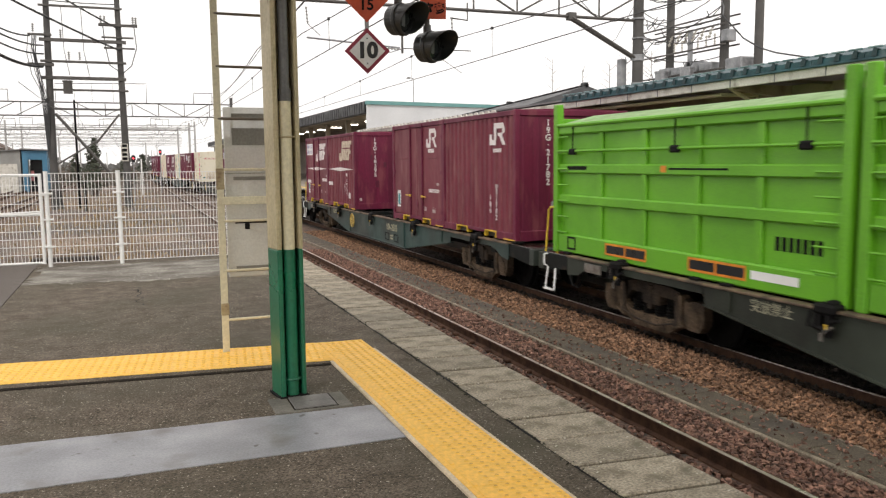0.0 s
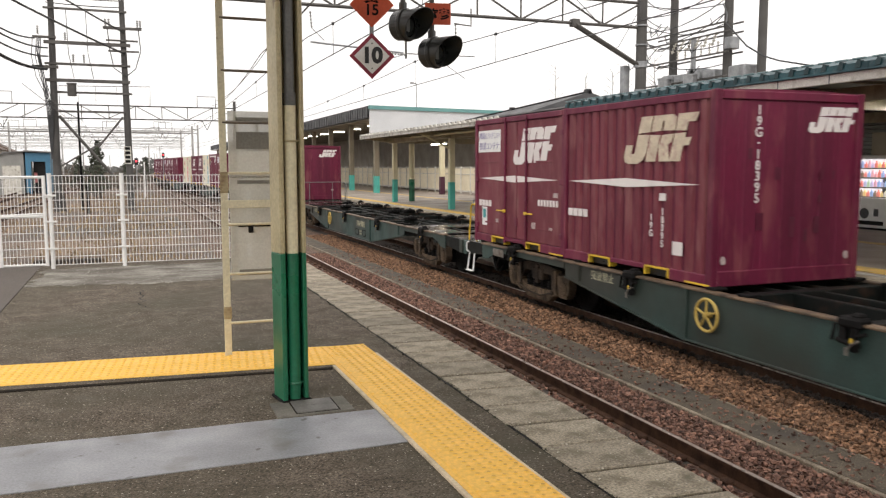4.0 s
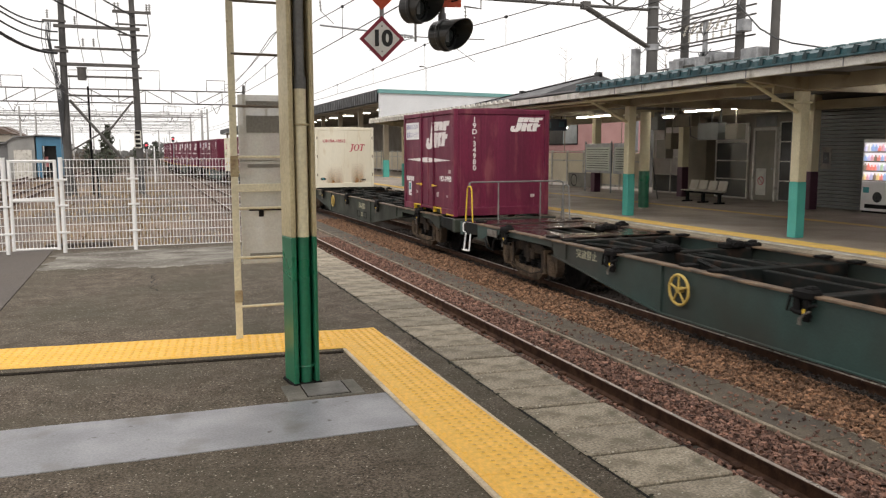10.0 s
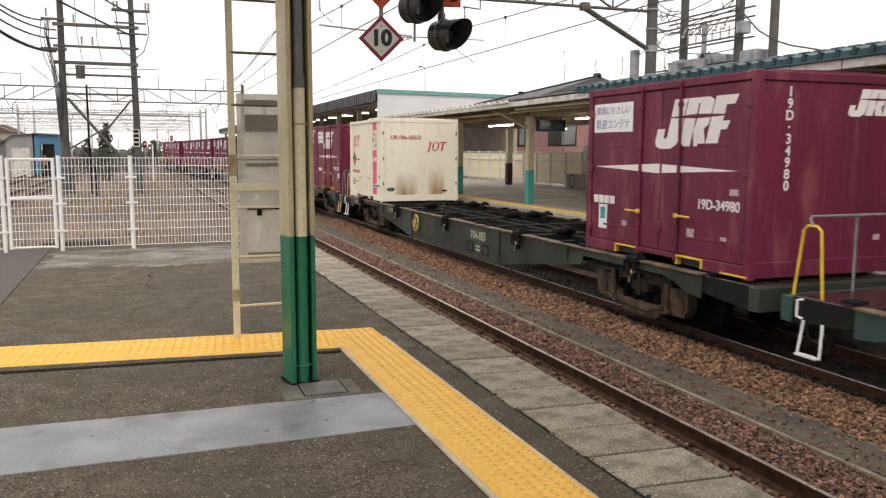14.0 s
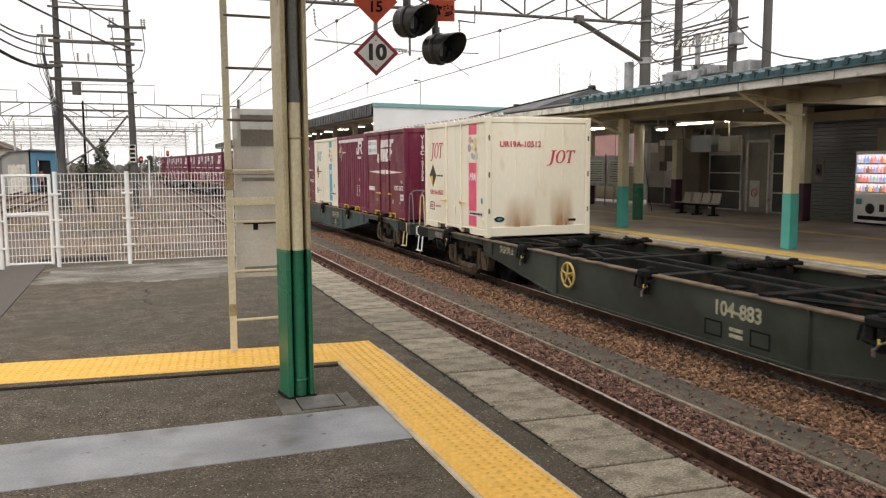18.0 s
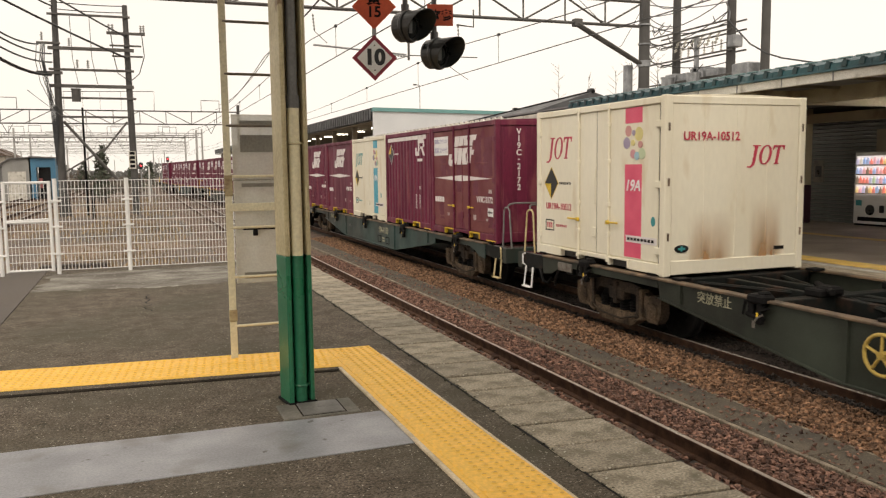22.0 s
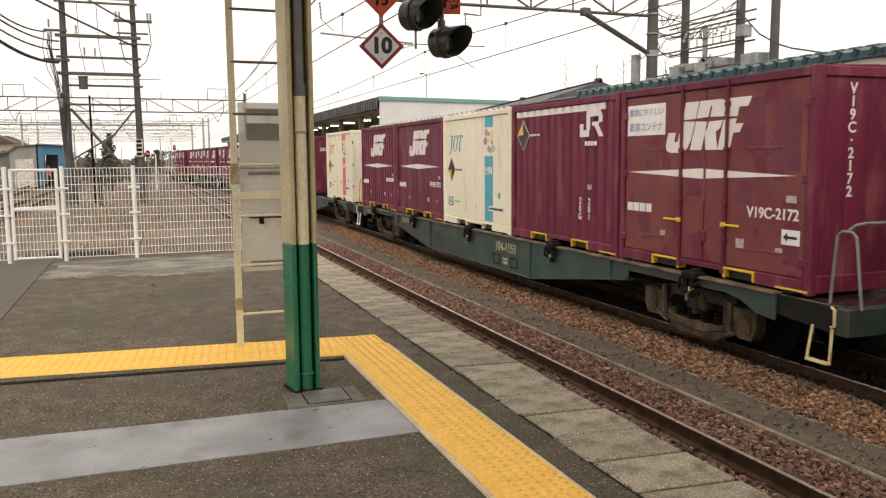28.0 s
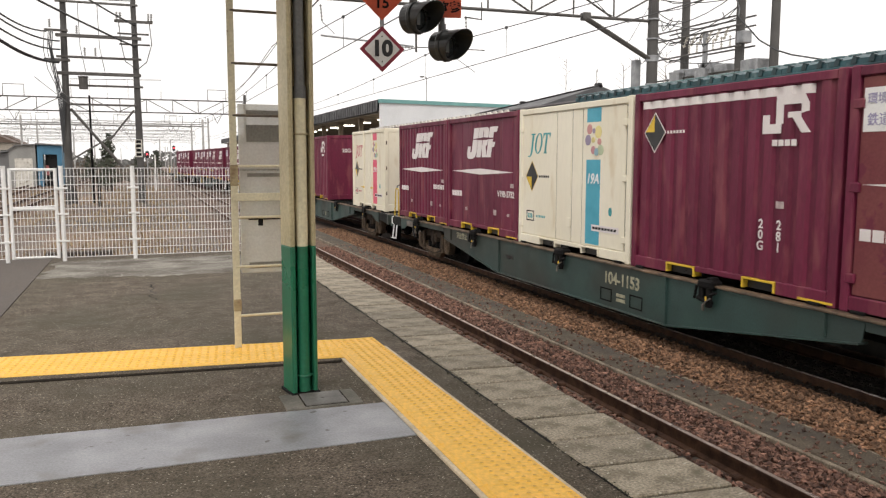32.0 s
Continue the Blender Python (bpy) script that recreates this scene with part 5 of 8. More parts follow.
    def doors(self, seams=(0.12, 1.44, 1.9, 2.32, 3.6), paint=None, rods=(1.44, 2.32), handle=None):
        L, H = self.L, self.H
        for k, (a, b) in enumerate(zip(seams, seams[1:])):
            y1, y0 = L / 2 - a - 0.012, L / 2 - b + 0.012
            d = part("door", Shape().cbox(-1.2, -1.17, y0, y1, 0.18, H - 0.14, 0.008), paint or self.paint, self.root)
            # Black strip added in the gap draws the dark seam between doors.
            part("door_seal", Shape().box(-1.186, -1.17, y0 - 0.024, y0, 0.18, H - 0.14), BLACK, d, "black strip filling the gap beside a door")
            if k in (0, 3):
                for z in () if self.paint is CREAM_BOX else (0.4, 1.6):
                    part("door_groove", Shape().cbox(-1.206, -1.198, (y0 + y1) / 2 - 0.3, (y0 + y1) / 2 + 0.3, z, z + 0.035, 0.003), paint or self.paint, d)
                ye = y1 + 0.02 if k == 0 else y0 - 0.02
                for z in (0.35, 1.27, 2.1):
                    part("hinge", Shape().cbox(-1.232, -1.19, ye - 0.06, ye + 0.06, z - 0.05, z + 0.05, 0.01), self.paint, d)
        for r in rods:
            y = L / 2 - r
            s = Shape().rod((-1.222, y, 0.1), (-1.222, y, H - 0.05), 0.022, 8)
            for z in (0.1, 0.5, 0.95, 1.6, 2.15, H - 0.08):
                s.cbox(-1.245, -1.195, y - 0.035, y + 0.035, z - 0.03, z + 0.03, 0.006)
            rod = part("lock_rod", s, self.paint, self.root, "door locking rod")
            d = 1 if r < 1.9 else -1
            part("door_handle", Shape().cbox(-1.262, -1.24, min(y, y + d * 0.3), max(y, y + d * 0.3), 0.668, 0.695, 0.006).cbox(-1.258, -1.22, y - 0.035, y + 0.035, 0.65, 0.71, 0.008), handle or YELLOW_STEEL, rod, "yellow door handle")
        part("centre_latch", Shape().cbox(-1.225, -1.195, L / 2 - 1.96, L / 2 - 1.86, 0.42, 0.58, 0.01), self.paint, self.root)
        part("latch_bar", Shape().cbox(-1.215, -1.195, L / 2 - 1.93, L / 2 - 1.89, 0.95, 1.5, 0.006), self.paint, self.root)
        return self

    def paint_mark(self, name, polys, material, face="side", label="", lift=0.003, base=None):
        """Flat marks: outlines in (u, z) on a face."""
        x = base if base is not None else (1.2 if face == "side" else self.L / 2)
        s = Shape()
        for poly in polys:
            if face == "side":
                s.prism([(self.L / 2 - u, z) for u, z in poly], 0, -x - lift, -x + 0.001)
            else:
                s.prism([(u - 1.225, z) for u, z in poly], 1, -x - lift, -x + 0.001)
        return part(name, s, material, self.root, label)

    def text(self, words, size, material, u, z, face="side", base=None, label="", vertical=False, lean=0.0):
        x = base if base is not None else (1.2 if face == "side" else self.L / 2)
        body = "\n".join(words) if vertical else words
        me = writing(body, size, material, 0.002, lean, 0.006 if material is LILAC else 0.02)
        if face == "side":
            m = Matrix.Translation((-x - 0.003, self.L / 2 - u, z)) @ SIDE
        else:
            m = Matrix.Translation((u - 1.225, -x - 0.003, z)) @ END
        return part("stencilled_number", me, None, self.root, label or "white stencilled number", m=m)


def bars(u0, u1, z0, z1, n=4, gap=0.3):
    step = (u1 - u0) / n
    return [[(u0 + k * step, z0), (u0 + (k + 1 - gap) * step, z0), (u0 + (k + 1 - gap) * step, z1), (u0 + k * step, z1)] for k in range(n)]


def slant_logo(u, z, w, h):
    """A leaning hooked bar and two leaning blocks with a slit across, as painted on the containers."""
    lower = [[(0.0, 0.1), (0.03, 0.0), (0.1, -0.05), (0.27, -0.05), (0.35, 0.04), (0.38, 0.2), (0.38, 0.6), (0.18, 0.6), (0.18, 0.2), (0.15, 0.16), (0.12, 0.2), (0.12, 0.38), (0.0, 0.38)],
             [(0.395, 0.0), (0.56, 0.0), (0.56, 0.6), (0.395, 0.6)],
             [(0.62, 0.0), (0.785, 0.0), (0.71, 0.36), (0.76, 0.43), (0.77, 0.6), (0.585, 0.6), (0.58, 0.44), (0.56, 0.34)],
             [(0.785, 0.0), (0.95, 0.0), (0.95, 0.33), (1.03, 0.33), (1.05, 0.5), (0.95, 0.5), (0.95, 0.6), (0.785, 0.6)]]
    upper = [[(0.18, 0.64), (0.38, 0.64), (0.38, 1.0), (0.18, 1.0)],
             [(0.395, 0.64), (0.56, 0.64), (0.56, 0.88), (0.585, 0.88), (0.585, 0.64), (0.77, 0.64), (0.77, 0.93), (0.7, 1.0), (0.395, 1.0)],
             [(0.785, 0.64), (0.95, 0.64), (0.95, 0.82), (1.06, 0.82), (1.08, 1.0), (0.785, 1.0)]]
    slit = {0.6: -1, 0.64: 1}
    shapes = []
    for q in lower + upper:
        line = [(a, 0.62 + slit[b] * (0.008 + 0.042 * max(0, 1 - abs(a - 0.6) / 0.45)) if b in slit else b) for a, b in q]
        shapes.append([(u + a * w + 0.3 * b * h, z + b * h) for a, b in line])
    return shapes


def thin_logo(u, z, w, h):
    """Three slim leaning marks: a hooked bar, an oval ring and a capped bar."""
    def lean(q):
        return [(u + a * w + 0.22 * b * h, z + b * h) for a, b in q]
    marks = [lean([(-0.04, -0.16), (0.08, -0.18), (0.16, -0.06), (0.19, 0.1), (0.19, 0.93), (0.26, 0.95), (0.26, 1.0), (0.03, 1.0), (0.03, 0.95), (0.1, 0.93), (0.1, 0.05), (0.06, -0.1), (-0.03, -0.1)]),
             lean([(0.78, 0.0), (0.93, 0.0), (0.93, 0.05), (0.89, 0.06), (0.89, 0.92), (0.98, 0.9), (1.0, 0.76), (1.03, 0.76), (1.03, 1.0), (0.67, 1.0), (0.67, 0.76), (0.7, 0.76), (0.72, 0.9), (0.81, 0.92), (0.81, 0.06), (0.78, 0.05)])]
    n = 18
    for k in range(n):
        a, b = 2 * math.pi * k / n, 2 * math.pi * (k + 1) / n
        marks.append(lean([(0.47 + 0.19 * math.cos(a), 0.5 + 0.52 * math.sin(a)), (0.47 + 0.19 * math.cos(b), 0.5 + 0.52 * math.sin(b)), (0.47 + 0.11 * math.cos(b), 0.5 + 0.46 * math.sin(b)), (0.47 + 0.11 * math.cos(a), 0.5 + 0.46 * math.sin(a))]))
    return marks


def block_logo(u, z, w, h):
    """A hooked bar and an upright block with a leg, as painted on the containers."""
    t = w * 0.155
    return [[(u, z), (u + 0.42 * w, z), (u + 0.42 * w, z + t), (u, z + t)], [(u, z + t), (u + t, z + t), (u + t, z + 2 * t), (u, z + 2 * t)],
            [(u + 0.3 * w, z + t), (u + 0.46 * w, z + t), (u + 0.46 * w, z + h), (u + 0.3 * w, z + h)], [(u + 0.46 * w, z + h - t), (u + w, z + h - t), (u + 0.9 * w, z + h), (u + 0.46 * w, z + h)],
            [(u + 0.84 * w, z + 0.5 * h), (u + w, z + 0.55 * h), (u + w, z + h - t), (u + 0.84 * w, z + h - t)], [(u + 0.56 * w, z + 0.4 * h), (u + 0.84 * w, z + 0.4 * h), (u + 0.84 * w, z + 0.55 * h), (u + 0.56 * w, z + 0.55 * h)],
            [(u + 0.86 * w, z), (u + 1.05 * w, z), (u + 0.84 * w, z + 0.4 * h), (u + 0.66 * w, z + 0.4 * h)]]


def rect(u0, u1, z0, z1):
    return [[(u0, z0), (u1, z0), (u1, z1), (u0, z1)]]


def stripe(u0, u1, z, h):
    return [[(u0, z), (u0 + 0.5 * (u1 - u0), z - h / 2), (u1, z), (u0 + 0.5 * (u1 - u0), z + h / 2)]]


def slanted_marks(c, base=1.2, notice=True, number=None, sticker=True, aged=False, at=1.74):
    c.paint_mark("painted_emblem", slant_logo(at, 1.6, 1.36, 0.62), MARK_AGED if aged else MARK, base=base, label="white slanted emblem")
    c.paint_mark("white_stripe", stripe(0.18, 3.45, 1.3, 0.13), MARK, base=base, label="tapered white stripe")
    if notice:
        c.paint_mark("notice", rect(0.16, 1.2 if at > 1.5 else 1.06, 1.82, 2.25), WHITE, base=base + 0.002, label="white notice with lilac bars")
        c.text("環境にやさしい", 0.135 if at > 1.5 else 0.118, LILAC, 0.68 if at > 1.5 else 0.61, 2.135, base=base + 0.004, label="lilac notice writing")
        c.text("鉄道コンテナ", 0.155 if at > 1.5 else 0.135, LILAC, 0.68 if at > 1.5 else 0.61, 1.93, base=base + 0.004, label="lilac notice writing")
    c.paint_mark("painted_bars", bars(0.19, 0.8, 0.74, 0.86, 4, 0.14), MARK, base=base)
    if aged:
        c.text("19G", 0.13, MARK, 2.45, 0.72, base=base, vertical=True)
        c.text("18395", 0.13, MARK, 2.7, 0.7, base=base, vertical=True)
        c.paint_mark("card", rect(2.62, 2.76, 1.07, 1.17), MARK, base=base + 0.002, label="pale card")
        c.paint_mark("card", rect(2.93, 3.14, 0.36, 0.54), MARK, base=base + 0.002, label="pale card")
        return
    if number:
        c.text(number, 0.175, MARK, 3.1, 0.86, base=base)
    else:
        c.paint_mark("painted_bars", bars(2.75, 3.5, 0.84, 0.95, 7, 0.3), MARK, base=base)
    if sticker:
        c.paint_mark("sticker", rect(0.35, 0.58, 0.35, 0.72), WHITE, base=base + 0.002, label="white sticker with a green patch")
        c.paint_mark("sticker_patch", rect(0.4, 0.53, 0.5, 0.68), TEAL_MARK, base=base + 0.006)
    for card in (rect(1.0, 1.11, 0.44, 0.51), rect(2.52, 2.66, 0.42, 0.53), rect(3.17, 3.28, 0.43, 0.48), rect(3.31, 3.46, 1.0, 1.08)):
        c.paint_mark("card", card, CARD, base=base + 0.002, label="pale card")


def hazard(c, u, z, base, h=0.56, top=False):
    w = h * 0.44
    c.paint_mark("diamond_border", [[(u, z - h * 0.54), (u + w * 1.08, z), (u, z + h * 0.54), (u - w * 1.08, z)]], MARK if top else YELLOW_STEEL, base=base - 0.002)
    c.paint_mark("warning_diamond", [[(u, z - h / 2), (u + w, z), (u, z + h / 2), (u - w, z)]], BLACK, base=base, label="black and yellow warning diamond")
    e = 1 if top else -1
    c.paint_mark("diamond_patch", [[(u - 0.01, z + e * h * 0.45), (u - 0.01, z + e * 0.01), (u - w * 0.92, z + e * 0.01)]], YELLOW_STEEL, base=base + 0.004)
    c.paint_mark("painted_bars", bars(u + w + 0.05, u + w + 0.45, z - 0.02, z + 0.02, 6, 0.4), MARK if top else DARK, base=base)


def door_container(wagon, slot, number=None, upright=None, emblem="slant", paint=MAROON, face_paint=None, label="maroon steel freight container with side doors and white markings", end_emblem=False, rich=True, sticker=True, shift=0.0):
    c = Box(wagon, slot, label, paint, shift=shift).frame_parts().pockets().doors(paint=face_paint)
    if emblem == "slant":
        slanted_marks(c, number=number, sticker=sticker, at=1.06 if wagon == "E" else 1.74)
    else:
        c.paint_mark("painted_emblem", block_logo(2.58, 1.86, 0.66, 0.44), MARK, label="white block emblem")
        c.paint_mark("painted_bars", bars(2.7, 3.1, 1.74, 1.83, 4, 0.2), MARK)
        c.paint_mark("sticker", rect(0.35, 0.6, 0.35, 0.78), WHITE, base=1.202, label="white sticker with a green patch")
        c.paint_mark("sticker_patch", rect(0.4, 0.55, 0.42, 0.7), TEAL_MARK, base=1.206)
        c.paint_mark("painted_bars", bars(2.72, 3.44, 0.8, 0.88, 8, 0.34), MARK)
        for card in (rect(2.42, 2.55, 0.34, 0.44), rect(2.95, 3.15, 0.32, 0.44), rect(3.25, 3.4, 0.97, 1.03)):
            c.paint_mark("card", card, CARD, base=1.202, label="pale card")
    if rich:
        c.end_ribs()
        ye = c.L / 2 - 0.05 + 0.025
        if upright:
            c.text(upright, 0.165, MARK, 0.52, 1.68, "end", base=ye, vertical=True)
        if end_emblem:
            c.paint_mark("painted_emblem", slant_logo(1.42, 1.98, 0.72, 0.32), MARK, "end", base=ye, label="white slanted emblem")
        c.paint_mark("card", rect(1.97, 2.08, 0.43, 0.5), CARD, "end", base=ye, label="pale card")
    return c


def rib_container(wagon, slot, emblem="block", upright=None, label="maroon ribbed steel freight container with white markings", n=13, rich=True, white_band=False, hazard_mark=False, text=None, shift=0.0, proud=0.035, number=None, aged=False):
    c = Box(wagon, slot, label, MAROON, shift=shift).frame_parts().pockets().ribs(n, proud, paint=AGED_MAROON if wagon == "B" else None)
    b = 1.176 + proud
    if emblem == "block":
        c.paint_mark("painted_emblem", block_logo(2.56, 1.84, 0.68, 0.42), MARK, base=b, label="white block emblem")
        c.paint_mark("painted_bars", bars(2.72, 3.1, 1.7, 1.77, 4, 0.2), MARK, base=b)
    else:
        slanted_marks(c, b, notice=False, sticker=False, number=number, aged=aged, at=1.06 if wagon == "E" else 1.74)
    if white_band:
        step = (c.L - 0.26) / n
        line = []
        for k in range(n - 1):
            y, w = c.L / 2 - 0.13 - (k + 0.5) * step, step * 0.55 / 2
            line += [(-1.174, y + w + 0.02), (-1.174 - proud, y + w - 0.012), (-1.174 - proud, y - w + 0.012), (-1.174, y - w - 0.02)]
        part("white_band", Shape().prism([(x - 0.004, y) for x, y in line] + [(x + 0.004, y) for x, y in reversed(line)], 2, 2.255, 2.355), MARK, c.root, "white band painted over the ribs")
    if hazard_mark:
        hazard(c, 0.49, 1.92, b, 0.52, top=True)
    if text:
        for k, w in enumerate(text):
            c.text(w, 0.15, MARK, 2.6 + 0.28 * k, 0.68, base=b, vertical=True)
        c.paint_mark("card", rect(2.82, 2.94, 1.0, 1.08), CARD, base=b, label="pale card")
    if rich:
        c.end_ribs()
        if upright:
            c.text(upright, 0.165, MARK, 0.7, 1.68, "end", base=c.L / 2 - 0.025, vertical=True)
        if emblem != "block":
            c.paint_mark("painted_emblem", slant_logo(1.5, 1.98, 0.72, 0.32), MARK, "end", base=c.L / 2 - 0.025, label="white slanted emblem")
    return c


def cream_container(wagon, slot, stripe_paint, mark_paint, number=None):
    c = Box(wagon, slot, "cream freight container with a coloured stripe and bubble motif, rust streaks" if stripe_paint is PINK else "cream freight container with a blue stripe and bubble motif", CREAM_BOX)
    c.frame_parts(post=0.12).pockets(CREAM_BOX).doors(seams=(0.1, 1.42, 1.95, 2.28, 3.55), rods=(1.44, 2.32) if stripe_paint is PINK else ())
    du = 0.31 if number else 0.0
    for z0, z1 in ((0.2, 1.55), (2.14, 2.36)):
        c.paint_mark("colour_stripe", rect(2.42 + du, 2.84 + du, z0, z1), stripe_paint, label="wide coloured stripe")
    for k, (u, z, r) in enumerate(((2.5, 2.03, 0.08), (2.76, 1.98, 0.1), (2.46, 1.86, 0.085), (2.62, 1.7, 0.065), (2.84, 1.7, 0.08), (2.72, 1.67, 0.06), (2.8, 1.83, 0.05), (2.62, 1.86, 0.045), (2.64, 2.0, 0.04))):
        c.paint_mark("bubble", [[(u + du + r * math.cos(a * math.pi / 8), z + r * math.sin(a * math.pi / 8)) for a in range(16)]], BUBBLES[k % 6], lift=0.003 + 0.0012 * k, label="painted bubble")
    c.paint_mark("painted_emblem", thin_logo(0.36, 1.66, 0.74, 0.36), mark_paint, label="slim slanted emblem")
    hazard(c, 0.5, 1.25, 1.2, 0.52)
    c.text("19A", 0.225, WHITE, 2.635 + du, 1.24, base=1.203, label="white slanted lettering on the stripe", lean=0.25)
    if number:
        c.text(number, 0.15, RED, 0.75, 0.85, label="red stencilled number")
    c.paint_mark("data_frame", rect(0.3, 0.6, 0.43, 0.45) + rect(0.3, 0.6, 0.6, 0.62) + rect(0.3, 0.32, 0.45, 0.6) + rect(0.58, 0.6, 0.45, 0.6), DARK, label="thin dark label frame")
    c.paint_mark("painted_bars", bars(0.35, 0.56, 0.48, 0.57, 3, 0.4) + bars(0.68, 1.05, 0.51, 0.55, 6, 0.4), mark_paint)
    c.paint_mark("notice", rect(2.62 + du * 0.5, 3.4 + du * 0.4, 0.42, 0.52), MARK, base=1.204, label="pale notice strip")
    c.paint_mark("notice_bars", bars(2.66 + du * 0.5, 3.36 + du * 0.4, 0.45, 0.49, 8, 0.3), DARK, base=1.208)
    c.paint_mark("round_mark", [[(3.15 + du * 0.9 + 0.05 * math.cos(a * math.pi / 6), 0.75 + 0.07 * math.sin(a * math.pi / 6)) for a in range(12)]], TEAL_MARK)
    e = c.L / 2 - 0.03
    part("end_panel", Shape().cbox(-1.1, 1.1, -e - 0.012, -e + 0.03, 0.2, 2.38, 0.006), CREAM_BOX, c.root)
    for x in (-0.55, 0.0, 0.55):
        part("end_groove", Shape().cbox(x - 0.018, x + 0.018, -e - 0.018, -e - 0.008, 0.24, 2.3, 0.004), CREAM_BOX, c.root)
    for x in (-1.16, 1.16):
        for z in (0.55, 1.3, 2.05):
            part("end_hinge", Shape().cbox(x - 0.018, x + 0.018, -c.L / 2 - 0.006, -c.L / 2 + 0.02, z - 0.055, z + 0.055, 0.005), BEAM_EDGE, c.root, "small dark hinge")
    if number:
        b = e + 0.019
        c.text(number, 0.165, RED, 0.78, 1.92, "end", base=b, label="red stencilled number")
        c.paint_mark("painted_emblem", thin_logo(1.42, 1.53, 0.58, 0.27), RED, "end", base=b, label="red slim slanted emblem")
        for u, w, h in ((0.78, 0.27, 0.8), (1.76, 0.21, 0.95)):
            part("rust_stain", Shape().add([(u - 1.225 - 0.42, -b - 0.002, 0.11), (u - 1.225 + 0.42, -b - 0.002, 0.11), (u - 1.225 + 0.42, -b - 0.002, 0.25 + h), (u - 1.225 - 0.42, -b - 0.002, 0.25 + h)], [(0, 1, 2, 3)]), rust_film(u - 1.225, w, 0.11, h), c.root, "brown rust stain running up from the lower rail")
        c.paint_mark("green_cross", [[(0.3 + 0.12 * math.cos(a * math.pi / 6), 0.38 + 0.055 * math.sin(a * math.pi / 6)) for a in range(12)]], BLACK, "end", base=b, label="dark oval mark with a green cross")
        c.paint_mark("green_patch", rect(0.24, 0.36, 0.365, 0.395) + rect(0.285, 0.315, 0.345, 0.415), TEAL_MARK, "end", base=b + 0.003)
        c.paint_mark("card", rect(1.92, 2.1, 0.3, 0.35), DARK, "end", base=b)
    return c


# wagon B
rib_container("B", 1, "block", "19G·21782", n=15, text=["186", "21782"], shift=0.26)
door_container("B", 2, emblem="block", shift=0.16, face_paint=AGED_MAROON, label="maroon steel freight container with side doors and a white block emblem")
b4 = rib_container("B", 4, "slant", "19G·18395", n=15, shift=0.3, aged=True, label="weathered maroon ribbed freight container with a yellowed slanted emblem")
for u, z, w, h in ((0.98, 1.36, 0.1, 0.16), (1.72, 1.36, 0.08, 0.13), (1.95, 1.36, 0.05, 0.12), (1.72, 1.06, 0.06, 0.1), (0.7, 0.72, 0.12, 0.22), (1.25, 0.62, 0.09, 0.26), (1.5, 0.56, 0.06, 0.16), (1.66, 0.66, 0.1, 0.22), (0.55, 1.62, 0.06, 0.14)):
    b4.paint_mark("paint_patch", rect(u, u + w, z, z + h), TOUCHED, "end", base=b4.L / 2 - 0.0245, label="darker square of touched-up paint")
for u in (0.2, 2.25):
    b4.paint_mark("round_mark", [[(u + 0.045 * math.cos(a * math.pi / 6), 0.35 + 0.055 * math.sin(a * math.pi / 6)) for a in range(12)]], CARD, "end", base=b4.L / 2 - 0.02, label="pale round mark")
door_container("B", 5, rich=False, shift=0.18, face_paint=AGED_MAROON)
# wagon D
door_container("D", 1, "19D-34980", "19D·34980", end_emblem=True, shift=-0.34, label="maroon steel freight container with side doors, first on its wagon")
cream_container("D", 5, PINK, RED, "UR19A-10512")
# wagon E
e1 = door_container("E", 1, "V19C-2172", "V19C·2172", face_paint=FADED, sticker=False, label="faded maroon steel freight container with bleached doors")
rib_container("E", 2, "block", n=13, white_band=True, hazard_mark=True, text=["20G", "281"], label="maroon ribbed freight container with a white top band", rich=False)
cream_container("E", 3, BLUE, TEAL_MARK)
rib_container("E", 4, "slant", n=4, proud=0.008, rich=False, number="V19B-5732", label="maroon panelled freight container with a white slanted emblem")
rib_container("E", 5, "slant", n=15, rich=False)
e1.paint_mark("notice", rect(3.26, 3.53, 0.53, 0.7), WHITE, base=1.202, label="white notice with a black arrow")
e1.paint_mark("arrow", rect(3.34, 3.49, 0.6, 0.63) + [[(3.29, 0.615), (3.35, 0.565), (3.35, 0.665)]], BLACK, base=1.206)
gp = random.Random(14)
for u0, u1, z0, z1 in ((0.5, 0.95, 1.35, 1.75), (0.45, 0.8, 0.35, 0.75), (2.5, 2.95, 1.5, 2.2), (3.0, 3.5, 1.35, 2.15), (3.25, 3.55, 0.3, 0.7), (1.5, 1.85, 1.0, 1.6), (2.45, 2.8, 0.95, 1.25)):
    edge = []
    n = 14
    for k in range(n):
        z = z0 + (z1 - z0) * k / (n - 1)
        edge.append((u0 + gp.uniform(0, 0.22) * (u1 - u0) * 1.6, z))
    patch = edge + [(u1 - gp.uniform(0, 0.05), z1), (u1 - gp.uniform(0, 0.05), z0)]
    e1.paint_mark("paint_patch", [patch], SCUFF, base=1.2005, lift=0.0012, label="unbleached maroon paint patch")
